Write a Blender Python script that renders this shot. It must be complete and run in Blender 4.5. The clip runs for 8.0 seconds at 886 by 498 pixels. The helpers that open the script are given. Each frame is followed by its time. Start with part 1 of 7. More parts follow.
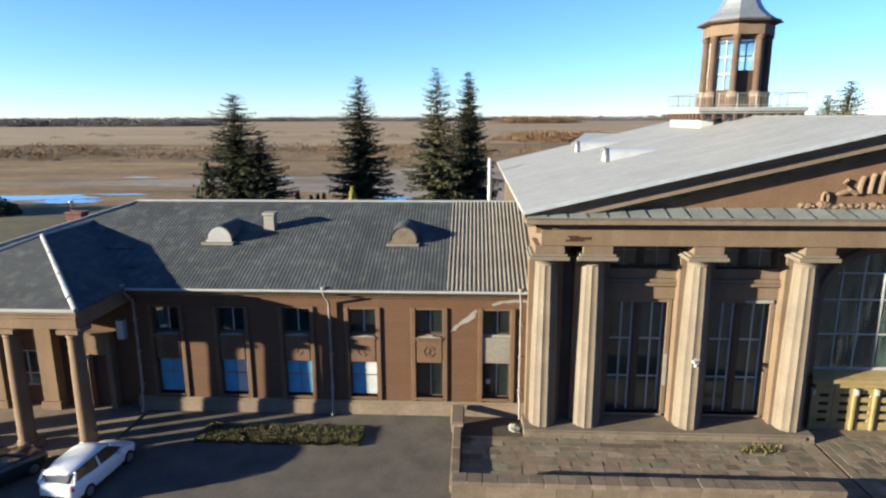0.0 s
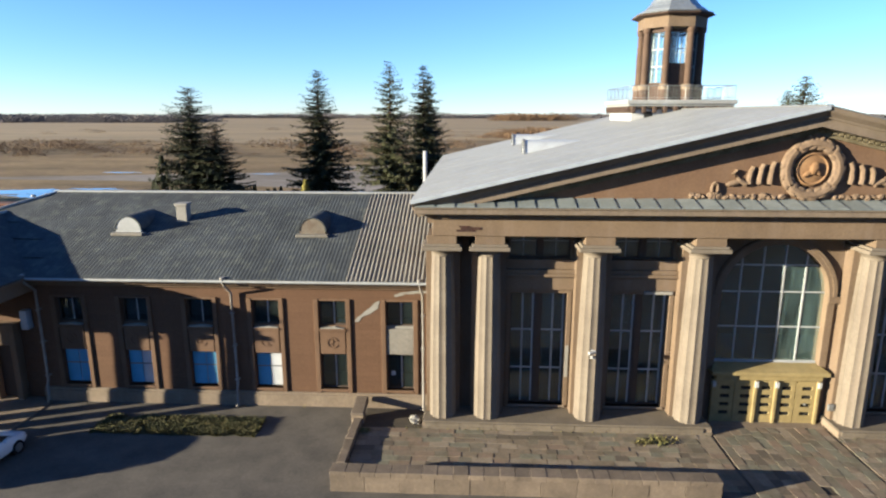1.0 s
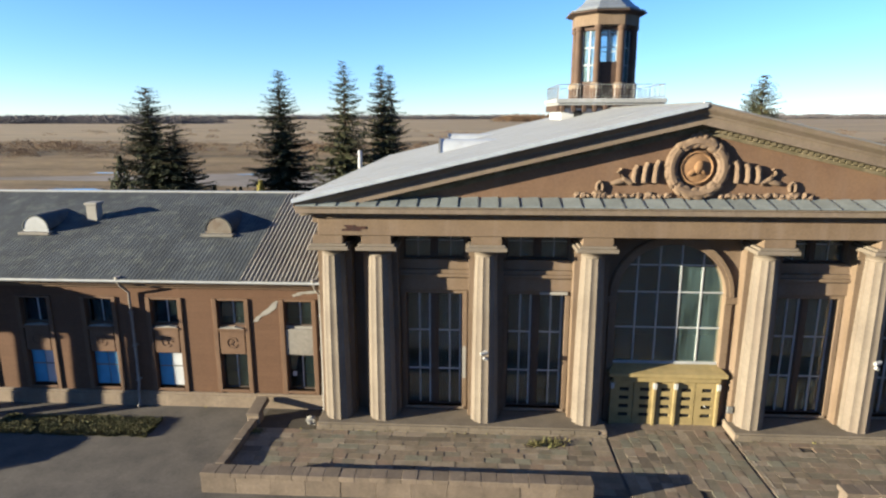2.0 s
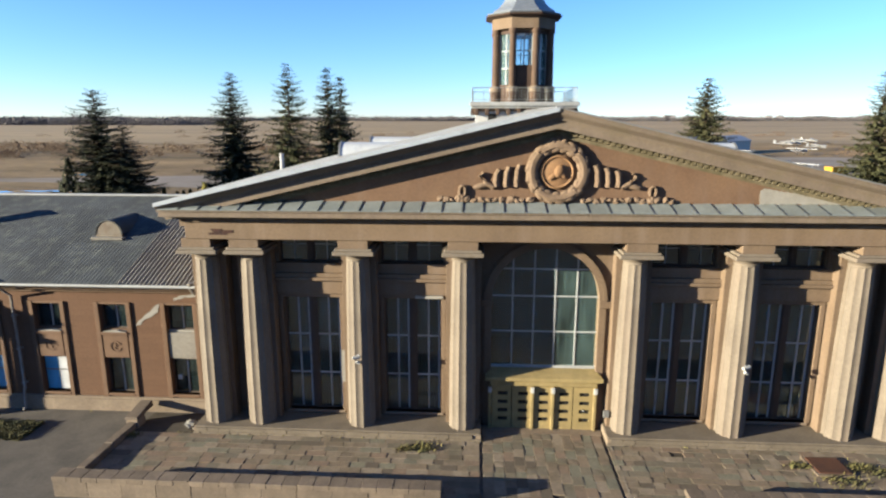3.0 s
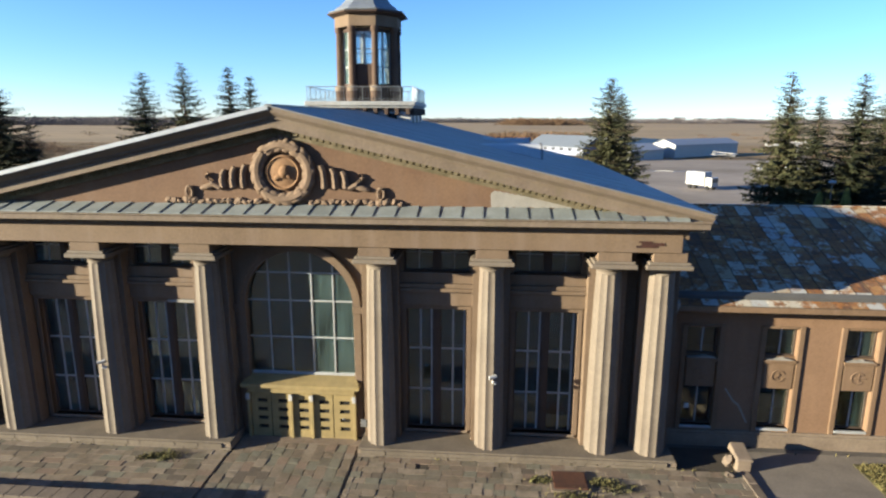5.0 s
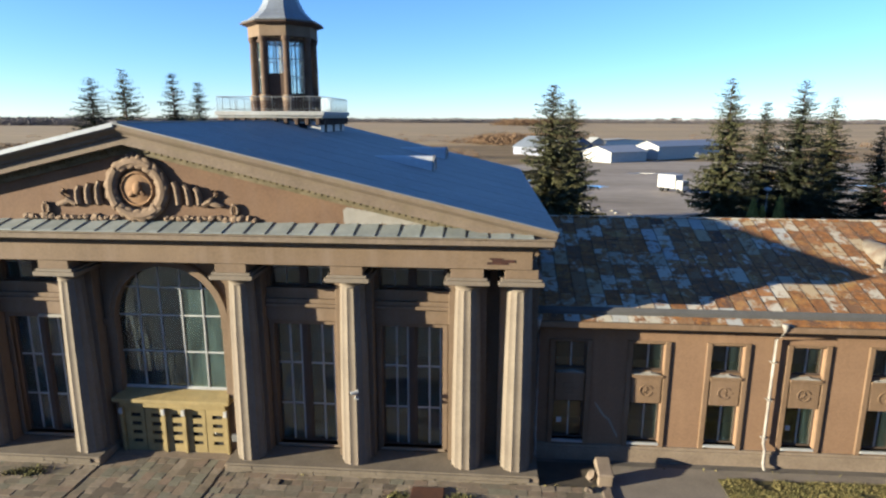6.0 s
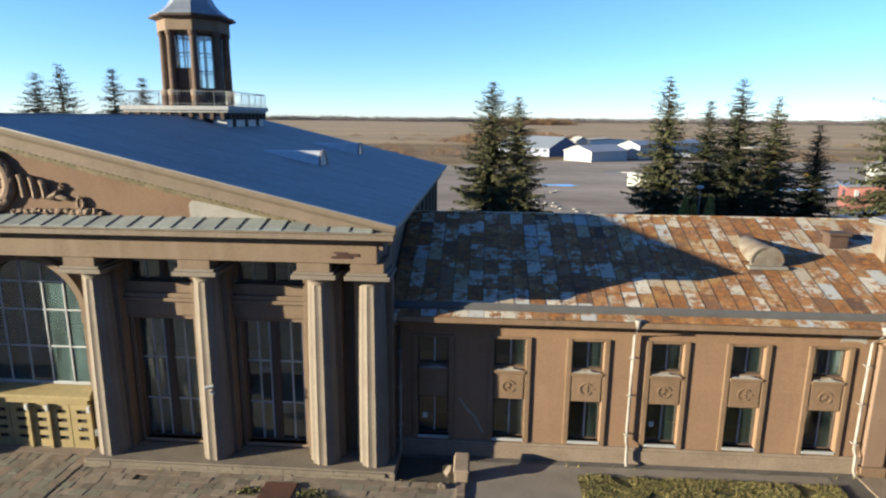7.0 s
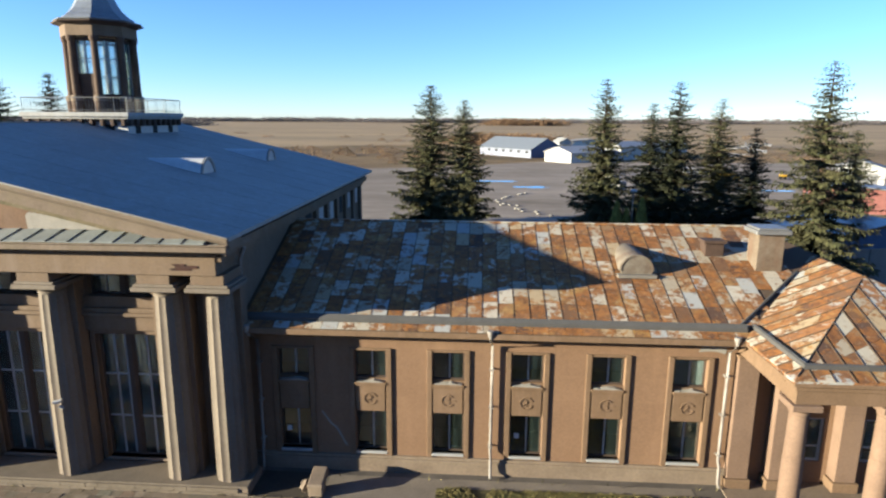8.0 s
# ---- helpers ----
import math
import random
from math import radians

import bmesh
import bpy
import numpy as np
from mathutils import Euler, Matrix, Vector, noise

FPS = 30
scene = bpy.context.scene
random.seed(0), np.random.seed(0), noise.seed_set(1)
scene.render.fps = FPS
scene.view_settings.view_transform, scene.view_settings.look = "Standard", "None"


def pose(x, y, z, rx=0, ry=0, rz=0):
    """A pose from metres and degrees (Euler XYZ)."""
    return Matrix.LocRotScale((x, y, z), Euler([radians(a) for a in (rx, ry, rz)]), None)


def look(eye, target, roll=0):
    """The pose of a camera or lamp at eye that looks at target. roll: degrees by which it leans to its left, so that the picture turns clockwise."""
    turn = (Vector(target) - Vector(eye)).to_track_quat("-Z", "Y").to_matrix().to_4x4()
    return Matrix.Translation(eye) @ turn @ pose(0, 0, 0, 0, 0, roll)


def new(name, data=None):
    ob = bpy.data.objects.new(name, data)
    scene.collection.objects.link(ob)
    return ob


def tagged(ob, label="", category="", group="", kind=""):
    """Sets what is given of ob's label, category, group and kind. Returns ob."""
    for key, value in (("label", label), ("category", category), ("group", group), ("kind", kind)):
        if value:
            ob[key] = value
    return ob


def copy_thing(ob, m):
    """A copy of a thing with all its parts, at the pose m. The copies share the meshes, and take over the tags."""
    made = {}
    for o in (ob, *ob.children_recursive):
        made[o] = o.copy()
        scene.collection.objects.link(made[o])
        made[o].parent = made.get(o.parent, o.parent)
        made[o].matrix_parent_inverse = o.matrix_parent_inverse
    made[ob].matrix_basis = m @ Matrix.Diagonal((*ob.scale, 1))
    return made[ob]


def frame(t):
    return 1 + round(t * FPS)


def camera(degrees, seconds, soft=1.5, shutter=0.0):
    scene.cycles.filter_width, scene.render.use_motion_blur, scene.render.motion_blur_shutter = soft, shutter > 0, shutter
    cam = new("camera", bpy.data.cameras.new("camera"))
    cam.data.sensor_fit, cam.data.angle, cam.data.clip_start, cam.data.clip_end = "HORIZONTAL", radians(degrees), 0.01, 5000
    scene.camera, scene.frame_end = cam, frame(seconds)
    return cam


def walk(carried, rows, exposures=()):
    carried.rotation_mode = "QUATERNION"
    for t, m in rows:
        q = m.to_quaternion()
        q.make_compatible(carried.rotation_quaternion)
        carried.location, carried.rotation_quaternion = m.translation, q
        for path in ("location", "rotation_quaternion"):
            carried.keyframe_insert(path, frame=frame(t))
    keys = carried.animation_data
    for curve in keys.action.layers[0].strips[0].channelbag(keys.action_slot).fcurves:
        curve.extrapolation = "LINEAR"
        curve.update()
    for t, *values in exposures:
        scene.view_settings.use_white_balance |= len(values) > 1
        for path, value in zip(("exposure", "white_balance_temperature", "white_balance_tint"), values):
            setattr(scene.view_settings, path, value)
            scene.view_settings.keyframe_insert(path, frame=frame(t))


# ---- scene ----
cam = camera(72.3, 8.0, 2.2, 0.25)
PATH = [
    (0, (1.548, 0.946, 15.638), (1.451, 2.898, 15.212), -0.2),
    (0.5, (3.958, 1.108, 15.565), (3.865, 3.059, 15.139), -0.1),
    (1, (6.479, 1.257, 15.26), (6.386, 3.207, 14.826), -0.0),
    (2.5, (14.851, 2.003, 15.132), (14.733, 3.953, 14.703), -0.1),
    (3, (17.936, 2.184, 15.23), (17.823, 4.135, 14.804), -0.0),
    (3.5, (21.141, 2.712, 14.914), (21.021, 4.664, 14.492), 0.2),
    (4, (24.129, 3.097, 14.594), (23.993, 5.046, 14.167), 0.2),
    (4.5, (26.988, 3.525, 14.724), (26.841, 5.475, 14.302), 0.2),
    (6, (35.857, 4.493, 15.809), (35.715, 6.443, 15.388), 0.2),
    (6.5, (38.868, 4.752, 15.811), (38.733, 6.703, 15.388), 0.3),
    (7, (41.968, 5.008, 15.623), (41.837, 6.958, 15.199), 0.5),
    (7.5, (45.026, 5.439, 15.721), (44.896, 7.39, 15.298), 0.3),
    (8, (48.092, 5.926, 15.962), (47.971, 7.877, 15.541), 0.3),
]
walk(cam, [(t, look(eye, target, roll)) for t, eye, target, roll in PATH], [(0.0, 2.25, 5600.0, 9.0), (8.0, 2.25, 5600.0, 9.0)])
SUN_AZ, SUN_EL = 69.3, 10.2
way = Vector((math.sin(radians(SUN_AZ)) * math.cos(radians(SUN_EL)), math.cos(radians(SUN_AZ)) * math.cos(radians(SUN_EL)), -math.sin(radians(SUN_EL))))
world = bpy.data.worlds.new("world")
scene.world = world
world.use_nodes = True
wn = world.node_tree.nodes
sky = wn.new("ShaderNodeTexSky")
sky.sky_type, sky.sun_disc = "NISHITA", False
sky.sun_elevation, sky.sun_rotation = radians(SUN_EL), radians(SUN_AZ + 180)
sky.air_density, sky.dust_density, sky.ozone_density = 0.8, 0.0, 4.0
air = wn.new("ShaderNodeMix")
air.data_type, air.blend_type = "RGBA", "MULTIPLY"
air.inputs[0].default_value, air.inputs[7].default_value = 1.0, (1.045, 0.965, 1.015, 1)
world.node_tree.links.new(sky.outputs[0], air.inputs[6])
world.node_tree.links.new(air.outputs[2], wn["Background"].inputs[0])
wn["Background"].inputs[1].default_value = 0.0585
sun = new("sun", bpy.data.lights.new("sun", "SUN"))
sun.data.energy, sun.data.angle, sun.data.color = 5.0, radians(0.5), (1.0, 0.825, 0.54)
sun.matrix_world = look((-60, -20, 40), Vector((-60, -20, 40)) + way)

# ---- materials ----


def node_material(name):
    m = bpy.data.materials.new(name)
    m.use_nodes = True
    nt = m.node_tree
    return m, nt, nt.nodes["Principled BSDF"]


def scaled_place(nt, scale):
    geo = nt.nodes.new("ShaderNodeNewGeometry")
    mp = nt.nodes.new("ShaderNodeMapping")
    mp.inputs["Scale"].default_value = scale
    nt.links.new(geo.outputs["Position"], mp.inputs["Vector"])
    return mp.outputs[0]


def noise_of(nt, scale, detail=5.0, rough=0.6, stretch=(1, 1, 1)):
    n = nt.nodes.new("ShaderNodeTexNoise")
    n.inputs["Scale"].default_value, n.inputs["Detail"].default_value, n.inputs["Roughness"].default_value = scale, detail, rough
    nt.links.new(scaled_place(nt, stretch), n.inputs["Vector"])
    return n.outputs[0]


def ramp(nt, value, lo, hi, a=(0, 0, 0, 1), b=(1, 1, 1, 1)):
    r = nt.nodes.new("ShaderNodeValToRGB")
    r.color_ramp.elements[0].position, r.color_ramp.elements[1].position = lo, hi
    r.color_ramp.elements[0].color, r.color_ramp.elements[1].color = a, b
    nt.links.new(value, r.inputs[0])
    return r.outputs[0]


def mix(nt, fac, a, b, kind="MIX"):
    x = nt.nodes.new("ShaderNodeMix")
    x.data_type, x.blend_type = "RGBA", kind
    for i, v in ((0, fac), (6, a), (7, b)):
        if hasattr(v, "links"):
            nt.links.new(v, x.inputs[i])
        elif i == 0:
            x.inputs[i].default_value = v
        else:
            x.inputs[i].default_value = (*v[:3], 1)
    return x.outputs[2]


def bump_of(nt, shader, height, strength, distance):
    b = nt.nodes.new("ShaderNodeBump")
    b.inputs["Strength"].default_value, b.inputs["Distance"].default_value = strength, distance
    nt.links.new(height, b.inputs["Height"])
    nt.links.new(b.outputs[0], shader.inputs["Normal"])


TONE_SCALE = 0.435  # every base colour is scaled down, so shade stays dark at high exposure


def dulled(c):
    return tuple(TONE_SCALE * v for v in c[:3])


def surface(name, base, other, rough=0.85, scale=0.8, fine=14.0, bump=0.3, depth=0.02, metal=0.0, stain=None, stain_amount=0.5, stretch=(1, 1, 1), vary=0.0, island=False):
    """Two-scale weathered surface: broad patches of a second colour, fine grain, optional streaky stains and piece-to-piece variation."""
    m, nt, sh = node_material(name)
    sh.inputs["Roughness"].default_value, sh.inputs["Metallic"].default_value = rough, metal
    sh.inputs["Specular IOR Level"].default_value = 0.3
    broad = noise_of(nt, scale, stretch=stretch)
    col = mix(nt, ramp(nt, broad, 0.35, 0.68), dulled(base), dulled(other))
    grain = noise_of(nt, fine, 6, 0.7, stretch)
    col = mix(nt, 0.55, col, ramp(nt, grain, 0.25, 0.75, (0.55, 0.55, 0.55, 1), (1.3, 1.3, 1.3, 1)), "MULTIPLY")
    if stain:
        streak = noise_of(nt, 1.0, 4, 0.6, (1.6, 1.6, 0.22))
        col = mix(nt, ramp(nt, streak, 0.5, 0.72, b=(stain_amount,) * 3 + (1,)), col, stain)
    if vary:
        src = nt.nodes.new("ShaderNodeNewGeometry").outputs["Random Per Island"] if island else nt.nodes.new("ShaderNodeObjectInfo").outputs["Random"]
        col = mix(nt, 1.0, col, ramp(nt, src, 0.0, 1.0, (1 - vary,) * 3 + (1,), (1 + vary,) * 3 + (1,)), "MULTIPLY")
    nt.links.new(col, sh.inputs["Base Color"])
    bump_of(nt, sh, grain, bump, depth)
    return m


def plain(name, base, rough=0.5, metal=0.0, fine=30.0, amount=0.35):
    return surface(name, base, tuple(c * 0.82 for c in base), rough, 1.7, fine, 0.15, 0.004, metal)


def glass_material(name, tint, grime):
    m, nt, sh = node_material(name)
    nt.nodes.remove(sh)
    clear, gloss, both, fres = (nt.nodes.new(k) for k in ("ShaderNodeBsdfTransparent", "ShaderNodeBsdfGlossy", "ShaderNodeMixShader", "ShaderNodeFresnel"))
    clear.inputs[0].default_value = (*tint, 1)
    gloss.inputs["Roughness"].default_value = 0.03
    fres.inputs[0].default_value = 1.7
    wobble = noise_of(nt, 1.0, 3, 0.5, (2.6, 2.6, 0.45))
    b = nt.nodes.new("ShaderNodeBump")
    b.inputs["Strength"].default_value, b.inputs["Distance"].default_value = 0.25, 0.05
    nt.links.new(wobble, b.inputs["Height"])
    nt.links.new(b.outputs[0], gloss.inputs["Normal"])
    nt.links.new(fres.outputs[0], both.inputs[0])
    nt.links.new(clear.outputs[0], both.inputs[1])
    nt.links.new(gloss.outputs[0], both.inputs[2])
    dust, dirty = nt.nodes.new("ShaderNodeBsdfDiffuse"), nt.nodes.new("ShaderNodeMixShader")
    dust.inputs[0].default_value = (0.25, 0.37, 0.37, 1)
    nt.links.new(ramp(nt, noise_of(nt, 1.0, 6, 0.7, (3.2, 3.2, 0.3)), 0.34, 0.68, (grime * 0.3,) * 3 + (1,), (grime * 3.2,) * 3 + (1,)), dirty.inputs[0])
    nt.links.new(both.outputs[0], dirty.inputs[1])
    nt.links.new(dust.outputs[0], dirty.inputs[2])
    nt.links.new(dirty.outputs[0], nt.nodes["Material Output"].inputs[0])
    return m


def coursed(name, base, other, row, width, stain, joint=0.8):
    """Rendered masonry with faint courses."""
    m, nt, sh = node_material(name)
    sh.inputs["Roughness"].default_value = 0.9
    sh.inputs["Specular IOR Level"].default_value = 0.2
    geo = nt.nodes.new("ShaderNodeNewGeometry")
    sep, com = nt.nodes.new("ShaderNodeSeparateXYZ"), nt.nodes.new("ShaderNodeCombineXYZ")
    add = nt.nodes.new("ShaderNodeMath")
    nt.links.new(geo.outputs["Position"], sep.inputs[0])
    nt.links.new(sep.outputs[0], add.inputs[0])
    nt.links.new(sep.outputs[1], add.inputs[1])
    nt.links.new(add.outputs[0], com.inputs[0])
    nt.links.new(sep.outputs[2], com.inputs[1])
    br = nt.nodes.new("ShaderNodeTexBrick")
    nt.links.new(com.outputs[0], br.inputs["Vector"])
    br.inputs["Scale"].default_value = 1.0
    br.inputs["Brick Width"].default_value, br.inputs["Row Height"].default_value, br.inputs["Mortar Size"].default_value = width, row, 0.012
    br.inputs["Color1"].default_value, br.inputs["Color2"].default_value = (*dulled(base), 1), (*dulled(other), 1)
    br.inputs["Mortar"].default_value = (*[c * joint for c in dulled(base)], 1)
    broad = noise_of(nt, 0.45, 5, 0.65)
    col = mix(nt, ramp(nt, broad, 0.3, 0.75, (0.0, 0.0, 0.0, 1), (0.75, 0.75, 0.75, 1)), br.outputs[0], dulled(stain))
    grain = noise_of(nt, 11, 6, 0.7)
    col = mix(nt, 0.5, col, ramp(nt, grain, 0.25, 0.75, (0.6, 0.6, 0.6, 1), (1.3, 1.3, 1.3, 1)), "MULTIPLY")
    streak = noise_of(nt, 1.0, 4, 0.6, (1.3, 1.3, 0.16))
    col = mix(nt, ramp(nt, streak, 0.54, 0.75, b=(0.4, 0.4, 0.4, 1)), col, tuple(c * 0.55 for c in base))
    nt.links.new(col, sh.inputs["Base Color"])
    bump_of(nt, sh, grain, 0.35, 0.02)
    return m


def rusty_sheet(name):
    """Steel sheets of many ages: cream paint, bare grey, orange and dark rust, each blotched and streaked in its own way."""
    m, nt, sh = node_material(name)
    rnd = nt.nodes.new("ShaderNodeObjectInfo").outputs["Random"]

    def maths(kind, a, k, b=None):
        n = nt.nodes.new("ShaderNodeMath")
        n.operation = kind
        nt.links.new(a, n.inputs[0])
        n.inputs[1].default_value = k
        if b is not None:
            nt.links.new(b, n.inputs[2])
        return n.outputs[0]

    tone = nt.nodes.new("ShaderNodeValToRGB")
    tone.color_ramp.interpolation = "CONSTANT"
    tones = ((0.0, (0.31, 0.283, 0.22)), (0.17, (0.25, 0.215, 0.155)), (0.33, (0.275, 0.215, 0.13)), (0.45, (0.27, 0.272, 0.25)), (0.58, (0.115, 0.064, 0.034)), (0.70, (0.345, 0.315, 0.25)), (0.82, (0.17, 0.105, 0.055)), (0.92, (0.075, 0.045, 0.03)))
    while len(tone.color_ramp.elements) < len(tones):
        tone.color_ramp.elements.new(0.5)
    for e, (p, c) in zip(tone.color_ramp.elements, tones):
        e.position, e.color = p, (*c, 1)
    nt.links.new(rnd, tone.inputs[0])
    white = nt.nodes.new("ShaderNodeTexWhiteNoise")
    white.noise_dimensions = "1D"
    nt.links.new(maths("MULTIPLY", rnd, 91.7), white.inputs["W"])
    broad = noise_of(nt, 0.22, 3, 0.5)
    fleck = noise_of(nt, 2.3, 9, 0.72)
    level = maths("MULTIPLY_ADD", white.outputs["Value"], 0.2, maths("MULTIPLY_ADD", broad, 0.35, fleck))
    rust = mix(nt, ramp(nt, noise_of(nt, 2.6, 8, 0.75), 0.36, 0.62), (0.25, 0.108, 0.028), (0.095, 0.045, 0.021))
    rust = mix(nt, ramp(nt, noise_of(nt, 0.8, 6, 0.7), 0.54, 0.68), rust, (0.25, 0.15, 0.05))
    col = mix(nt, ramp(nt, level, 0.72, 0.79, b=(0.93, 0.95, 0.95, 1)), tone.outputs[0], rust)
    dark = noise_of(nt, 2.9, 8, 0.75)
    col = mix(nt, ramp(nt, dark, 0.57, 0.66, b=(0.8, 0.8, 0.8, 1)), col, (0.06, 0.032, 0.02))
    flake = noise_of(nt, 4.5, 8, 0.8)
    col = mix(nt, ramp(nt, flake, 0.58, 0.66, b=(0.6, 0.6, 0.6, 1)), col, (0.31, 0.28, 0.215))
    nt.links.new(col, sh.inputs["Base Color"])
    sh.inputs["Roughness"].default_value = 0.7
    sh.inputs["Specular IOR Level"].default_value = 0.15
    bump_of(nt, sh, noise_of(nt, 2.2, 5, 0.7), 0.35, 0.03)
    return m


def field_material(name):
    """Dry grassland with long bands of scrub, damp hollows and reed."""
    m, nt, sh = node_material(name)
    sh.inputs["Roughness"].default_value = 0.95
    sh.inputs["Specular IOR Level"].default_value = 0.1
    bands = noise_of(nt, 0.011, 8, 0.7, (0.4, 1.0, 1))
    col = mix(nt, ramp(nt, bands, 0.38, 0.62), (0.242, 0.172, 0.09), (0.125, 0.09, 0.05))
    damp = noise_of(nt, 0.03, 5, 0.6, (0.25, 1.0, 1))
    col = mix(nt, ramp(nt, damp, 0.58, 0.7, b=(0.6, 0.6, 0.6, 1)), col, (0.0672, 0.0588, 0.0353))
    tuft = noise_of(nt, 0.35, 6, 0.75)
    col = mix(nt, 0.7, col, ramp(nt, tuft, 0.3, 0.7, (0.6, 0.6, 0.6, 1), (1.3, 1.3, 1.3, 1)), "MULTIPLY")
    patchy = noise_of(nt, 0.055, 7, 0.7, (0.5, 1.0, 1))
    col = mix(nt, 0.8, col, ramp(nt, patchy, 0.35, 0.65, (0.6, 0.62, 0.6, 1), (1.25, 1.2, 1.15, 1)), "MULTIPLY")
    nt.links.new(col, sh.inputs["Base Color"])
    bump_of(nt, sh, tuft, 0.6, 0.4)
    return m


def flag_material(name):
    """Mixed paving: grey-brown, pinkish, pale and dark stones."""
    m, nt, sh = node_material(name)
    sh.inputs["Roughness"].default_value = 0.88
    sh.inputs["Specular IOR Level"].default_value = 0.2
    rnd = nt.nodes.new("ShaderNodeObjectInfo").outputs["Random"]
    r = nt.nodes.new("ShaderNodeValToRGB")
    r.color_ramp.interpolation = "CONSTANT"
    tones = ((0.0, (0.150, 0.117, 0.083)), (0.2, (0.168, 0.134, 0.096)), (0.38, (0.130, 0.111, 0.081)), (0.55, (0.158, 0.116, 0.083)), (0.68, (0.192, 0.156, 0.114)), (0.82, (0.140, 0.130, 0.095)), (0.93, (0.096, 0.078, 0.058)))
    while len(r.color_ramp.elements) < len(tones):
        r.color_ramp.elements.new(0.5)
    for e, (p, c) in zip(r.color_ramp.elements, tones):
        e.position, e.color = p, (*c, 1)
    nt.links.new(rnd, r.inputs[0])
    grain = noise_of(nt, 9, 6, 0.7)
    col = mix(nt, 0.6, r.outputs[0], ramp(nt, grain, 0.25, 0.75, (0.55, 0.55, 0.55, 1), (1.3, 1.3, 1.3, 1)), "MULTIPLY")
    col = mix(nt, ramp(nt, noise_of(nt, 0.9, 5, 0.7), 0.48, 0.68, b=(0.6, 0.6, 0.6, 1)), col, (0.082, 0.071, 0.046))
    nt.links.new(col, sh.inputs["Base Color"])
    bump_of(nt, sh, grain, 0.4, 0.012)
    return m


STONE = surface("portico stone", (0.305, 0.213, 0.133), (0.24, 0.166, 0.104), 0.85, 0.5, 9, 0.3, 0.02, stain=(0.16, 0.12, 0.09), stain_amount=0.5)
COLUMN = surface("column stone", (0.32, 0.265, 0.20), (0.25, 0.204, 0.155), 0.8, 0.7, 10, 0.3, 0.015, stain=(0.145, 0.112, 0.084), stain_amount=0.55)
RENDER = coursed("brown masonry", (0.225, 0.124, 0.071), (0.20, 0.109, 0.062), 0.29, 3.1, (0.175, 0.098, 0.056))
RENDER_TAN = coursed("tan masonry", (0.40, 0.25, 0.148), (0.365, 0.226, 0.134), 1.25, 3.9, (0.31, 0.19, 0.112), 0.9)
TRIM = surface("ochre trim", (0.31, 0.20, 0.115), (0.25, 0.16, 0.09), 0.85, 0.9, 12, 0.25, 0.012, stain=(0.18, 0.12, 0.08), stain_amount=0.4)
BROWN_TRIM = surface("brown trim", (0.255, 0.15, 0.085), (0.205, 0.118, 0.067), 0.88, 0.9, 12, 0.25, 0.012, stain=(0.12, 0.075, 0.05), stain_amount=0.4)
PLINTH = surface("plinth stone", (0.40, 0.31, 0.22), (0.29, 0.22, 0.155), 0.9, 0.7, 8, 0.4, 0.03, stain=(0.14, 0.11, 0.08))
PLASTER = plain("white plaster patch", (0.50, 0.47, 0.41), 0.85)
RELIEF = surface("relief stone", (0.37, 0.255, 0.165), (0.26, 0.175, 0.11), 0.85, 1.5, 9, 0.3, 0.02)
# rust tone that also paints the shadow lines at seams and laps
SEAM = plain("shade and rust seam", (0.17, 0.115, 0.07), 0.85)
# red-brown darkened, so the tower's shaded side is put into the colour
TOWER_STONE = surface("shade-darkened tower stone", (0.13, 0.080, 0.055), (0.088, 0.055, 0.039), 0.85, 0.9, 9, 0.3, 0.02, stain=(0.06, 0.04, 0.03), stain_amount=0.6)
TOWER_COLUMN = surface("weathered tower column stone", (0.19, 0.118, 0.075), (0.13, 0.08, 0.053), 0.85, 1.2, 9, 0.3, 0.02, stain=(0.07, 0.048, 0.035), stain_amount=0.6)
PINK_STONE = surface("tan porch render", (0.36, 0.24, 0.162), (0.285, 0.188, 0.126), 0.85, 0.7, 10, 0.3, 0.015, stain=(0.16, 0.11, 0.08), stain_amount=0.4)
# sunward gable edge: its sunlit white is put into this pale tin
EDGE_TIN = plain("sun-bright edge tin", (0.66, 0.71, 0.77), 0.5)
TYMPANUM = surface("red-brown tympanum render", (0.285, 0.172, 0.098), (0.225, 0.13, 0.076), 0.88, 0.6, 9, 0.3, 0.02, stain=(0.12, 0.08, 0.055), stain_amount=0.45)
CORNICE = surface("weathered cornice stone", (0.33, 0.255, 0.185), (0.25, 0.19, 0.138), 0.88, 0.9, 10, 0.35, 0.02, stain=(0.105, 0.085, 0.05), stain_amount=0.5)
MOSSY = surface("mossy bed moulding", (0.30, 0.245, 0.15), (0.16, 0.135, 0.07), 0.92, 2.2, 12, 0.4, 0.02, stain=(0.07, 0.06, 0.03), stain_amount=0.6)
EMBLEM = surface("emblem stone", (0.44, 0.25, 0.115), (0.32, 0.175, 0.08), 0.8, 1.5, 9, 0.3, 0.02)
TIN = surface("grey roof tin", (0.545, 0.545, 0.52), (0.462, 0.464, 0.445), 0.65, 0.35, 5, 0.12, 0.01, metal=0.0, stain=(0.28, 0.30, 0.32), stain_amount=0.35)
# near-white tone stands for the bright sky that zinc would mirror
ZINC = plain("sky-bright zinc", (0.93, 0.96, 0.98), 0.35, 0.15)
CAPPING = plain("pale ridge tin", (0.62, 0.63, 0.62), 0.6)
FLASH = surface("weathered ledge tin", (0.40, 0.435, 0.42), (0.31, 0.34, 0.325), 0.6, 1.2, 8, 0.15, 0.006, metal=0.1, vary=0.12)
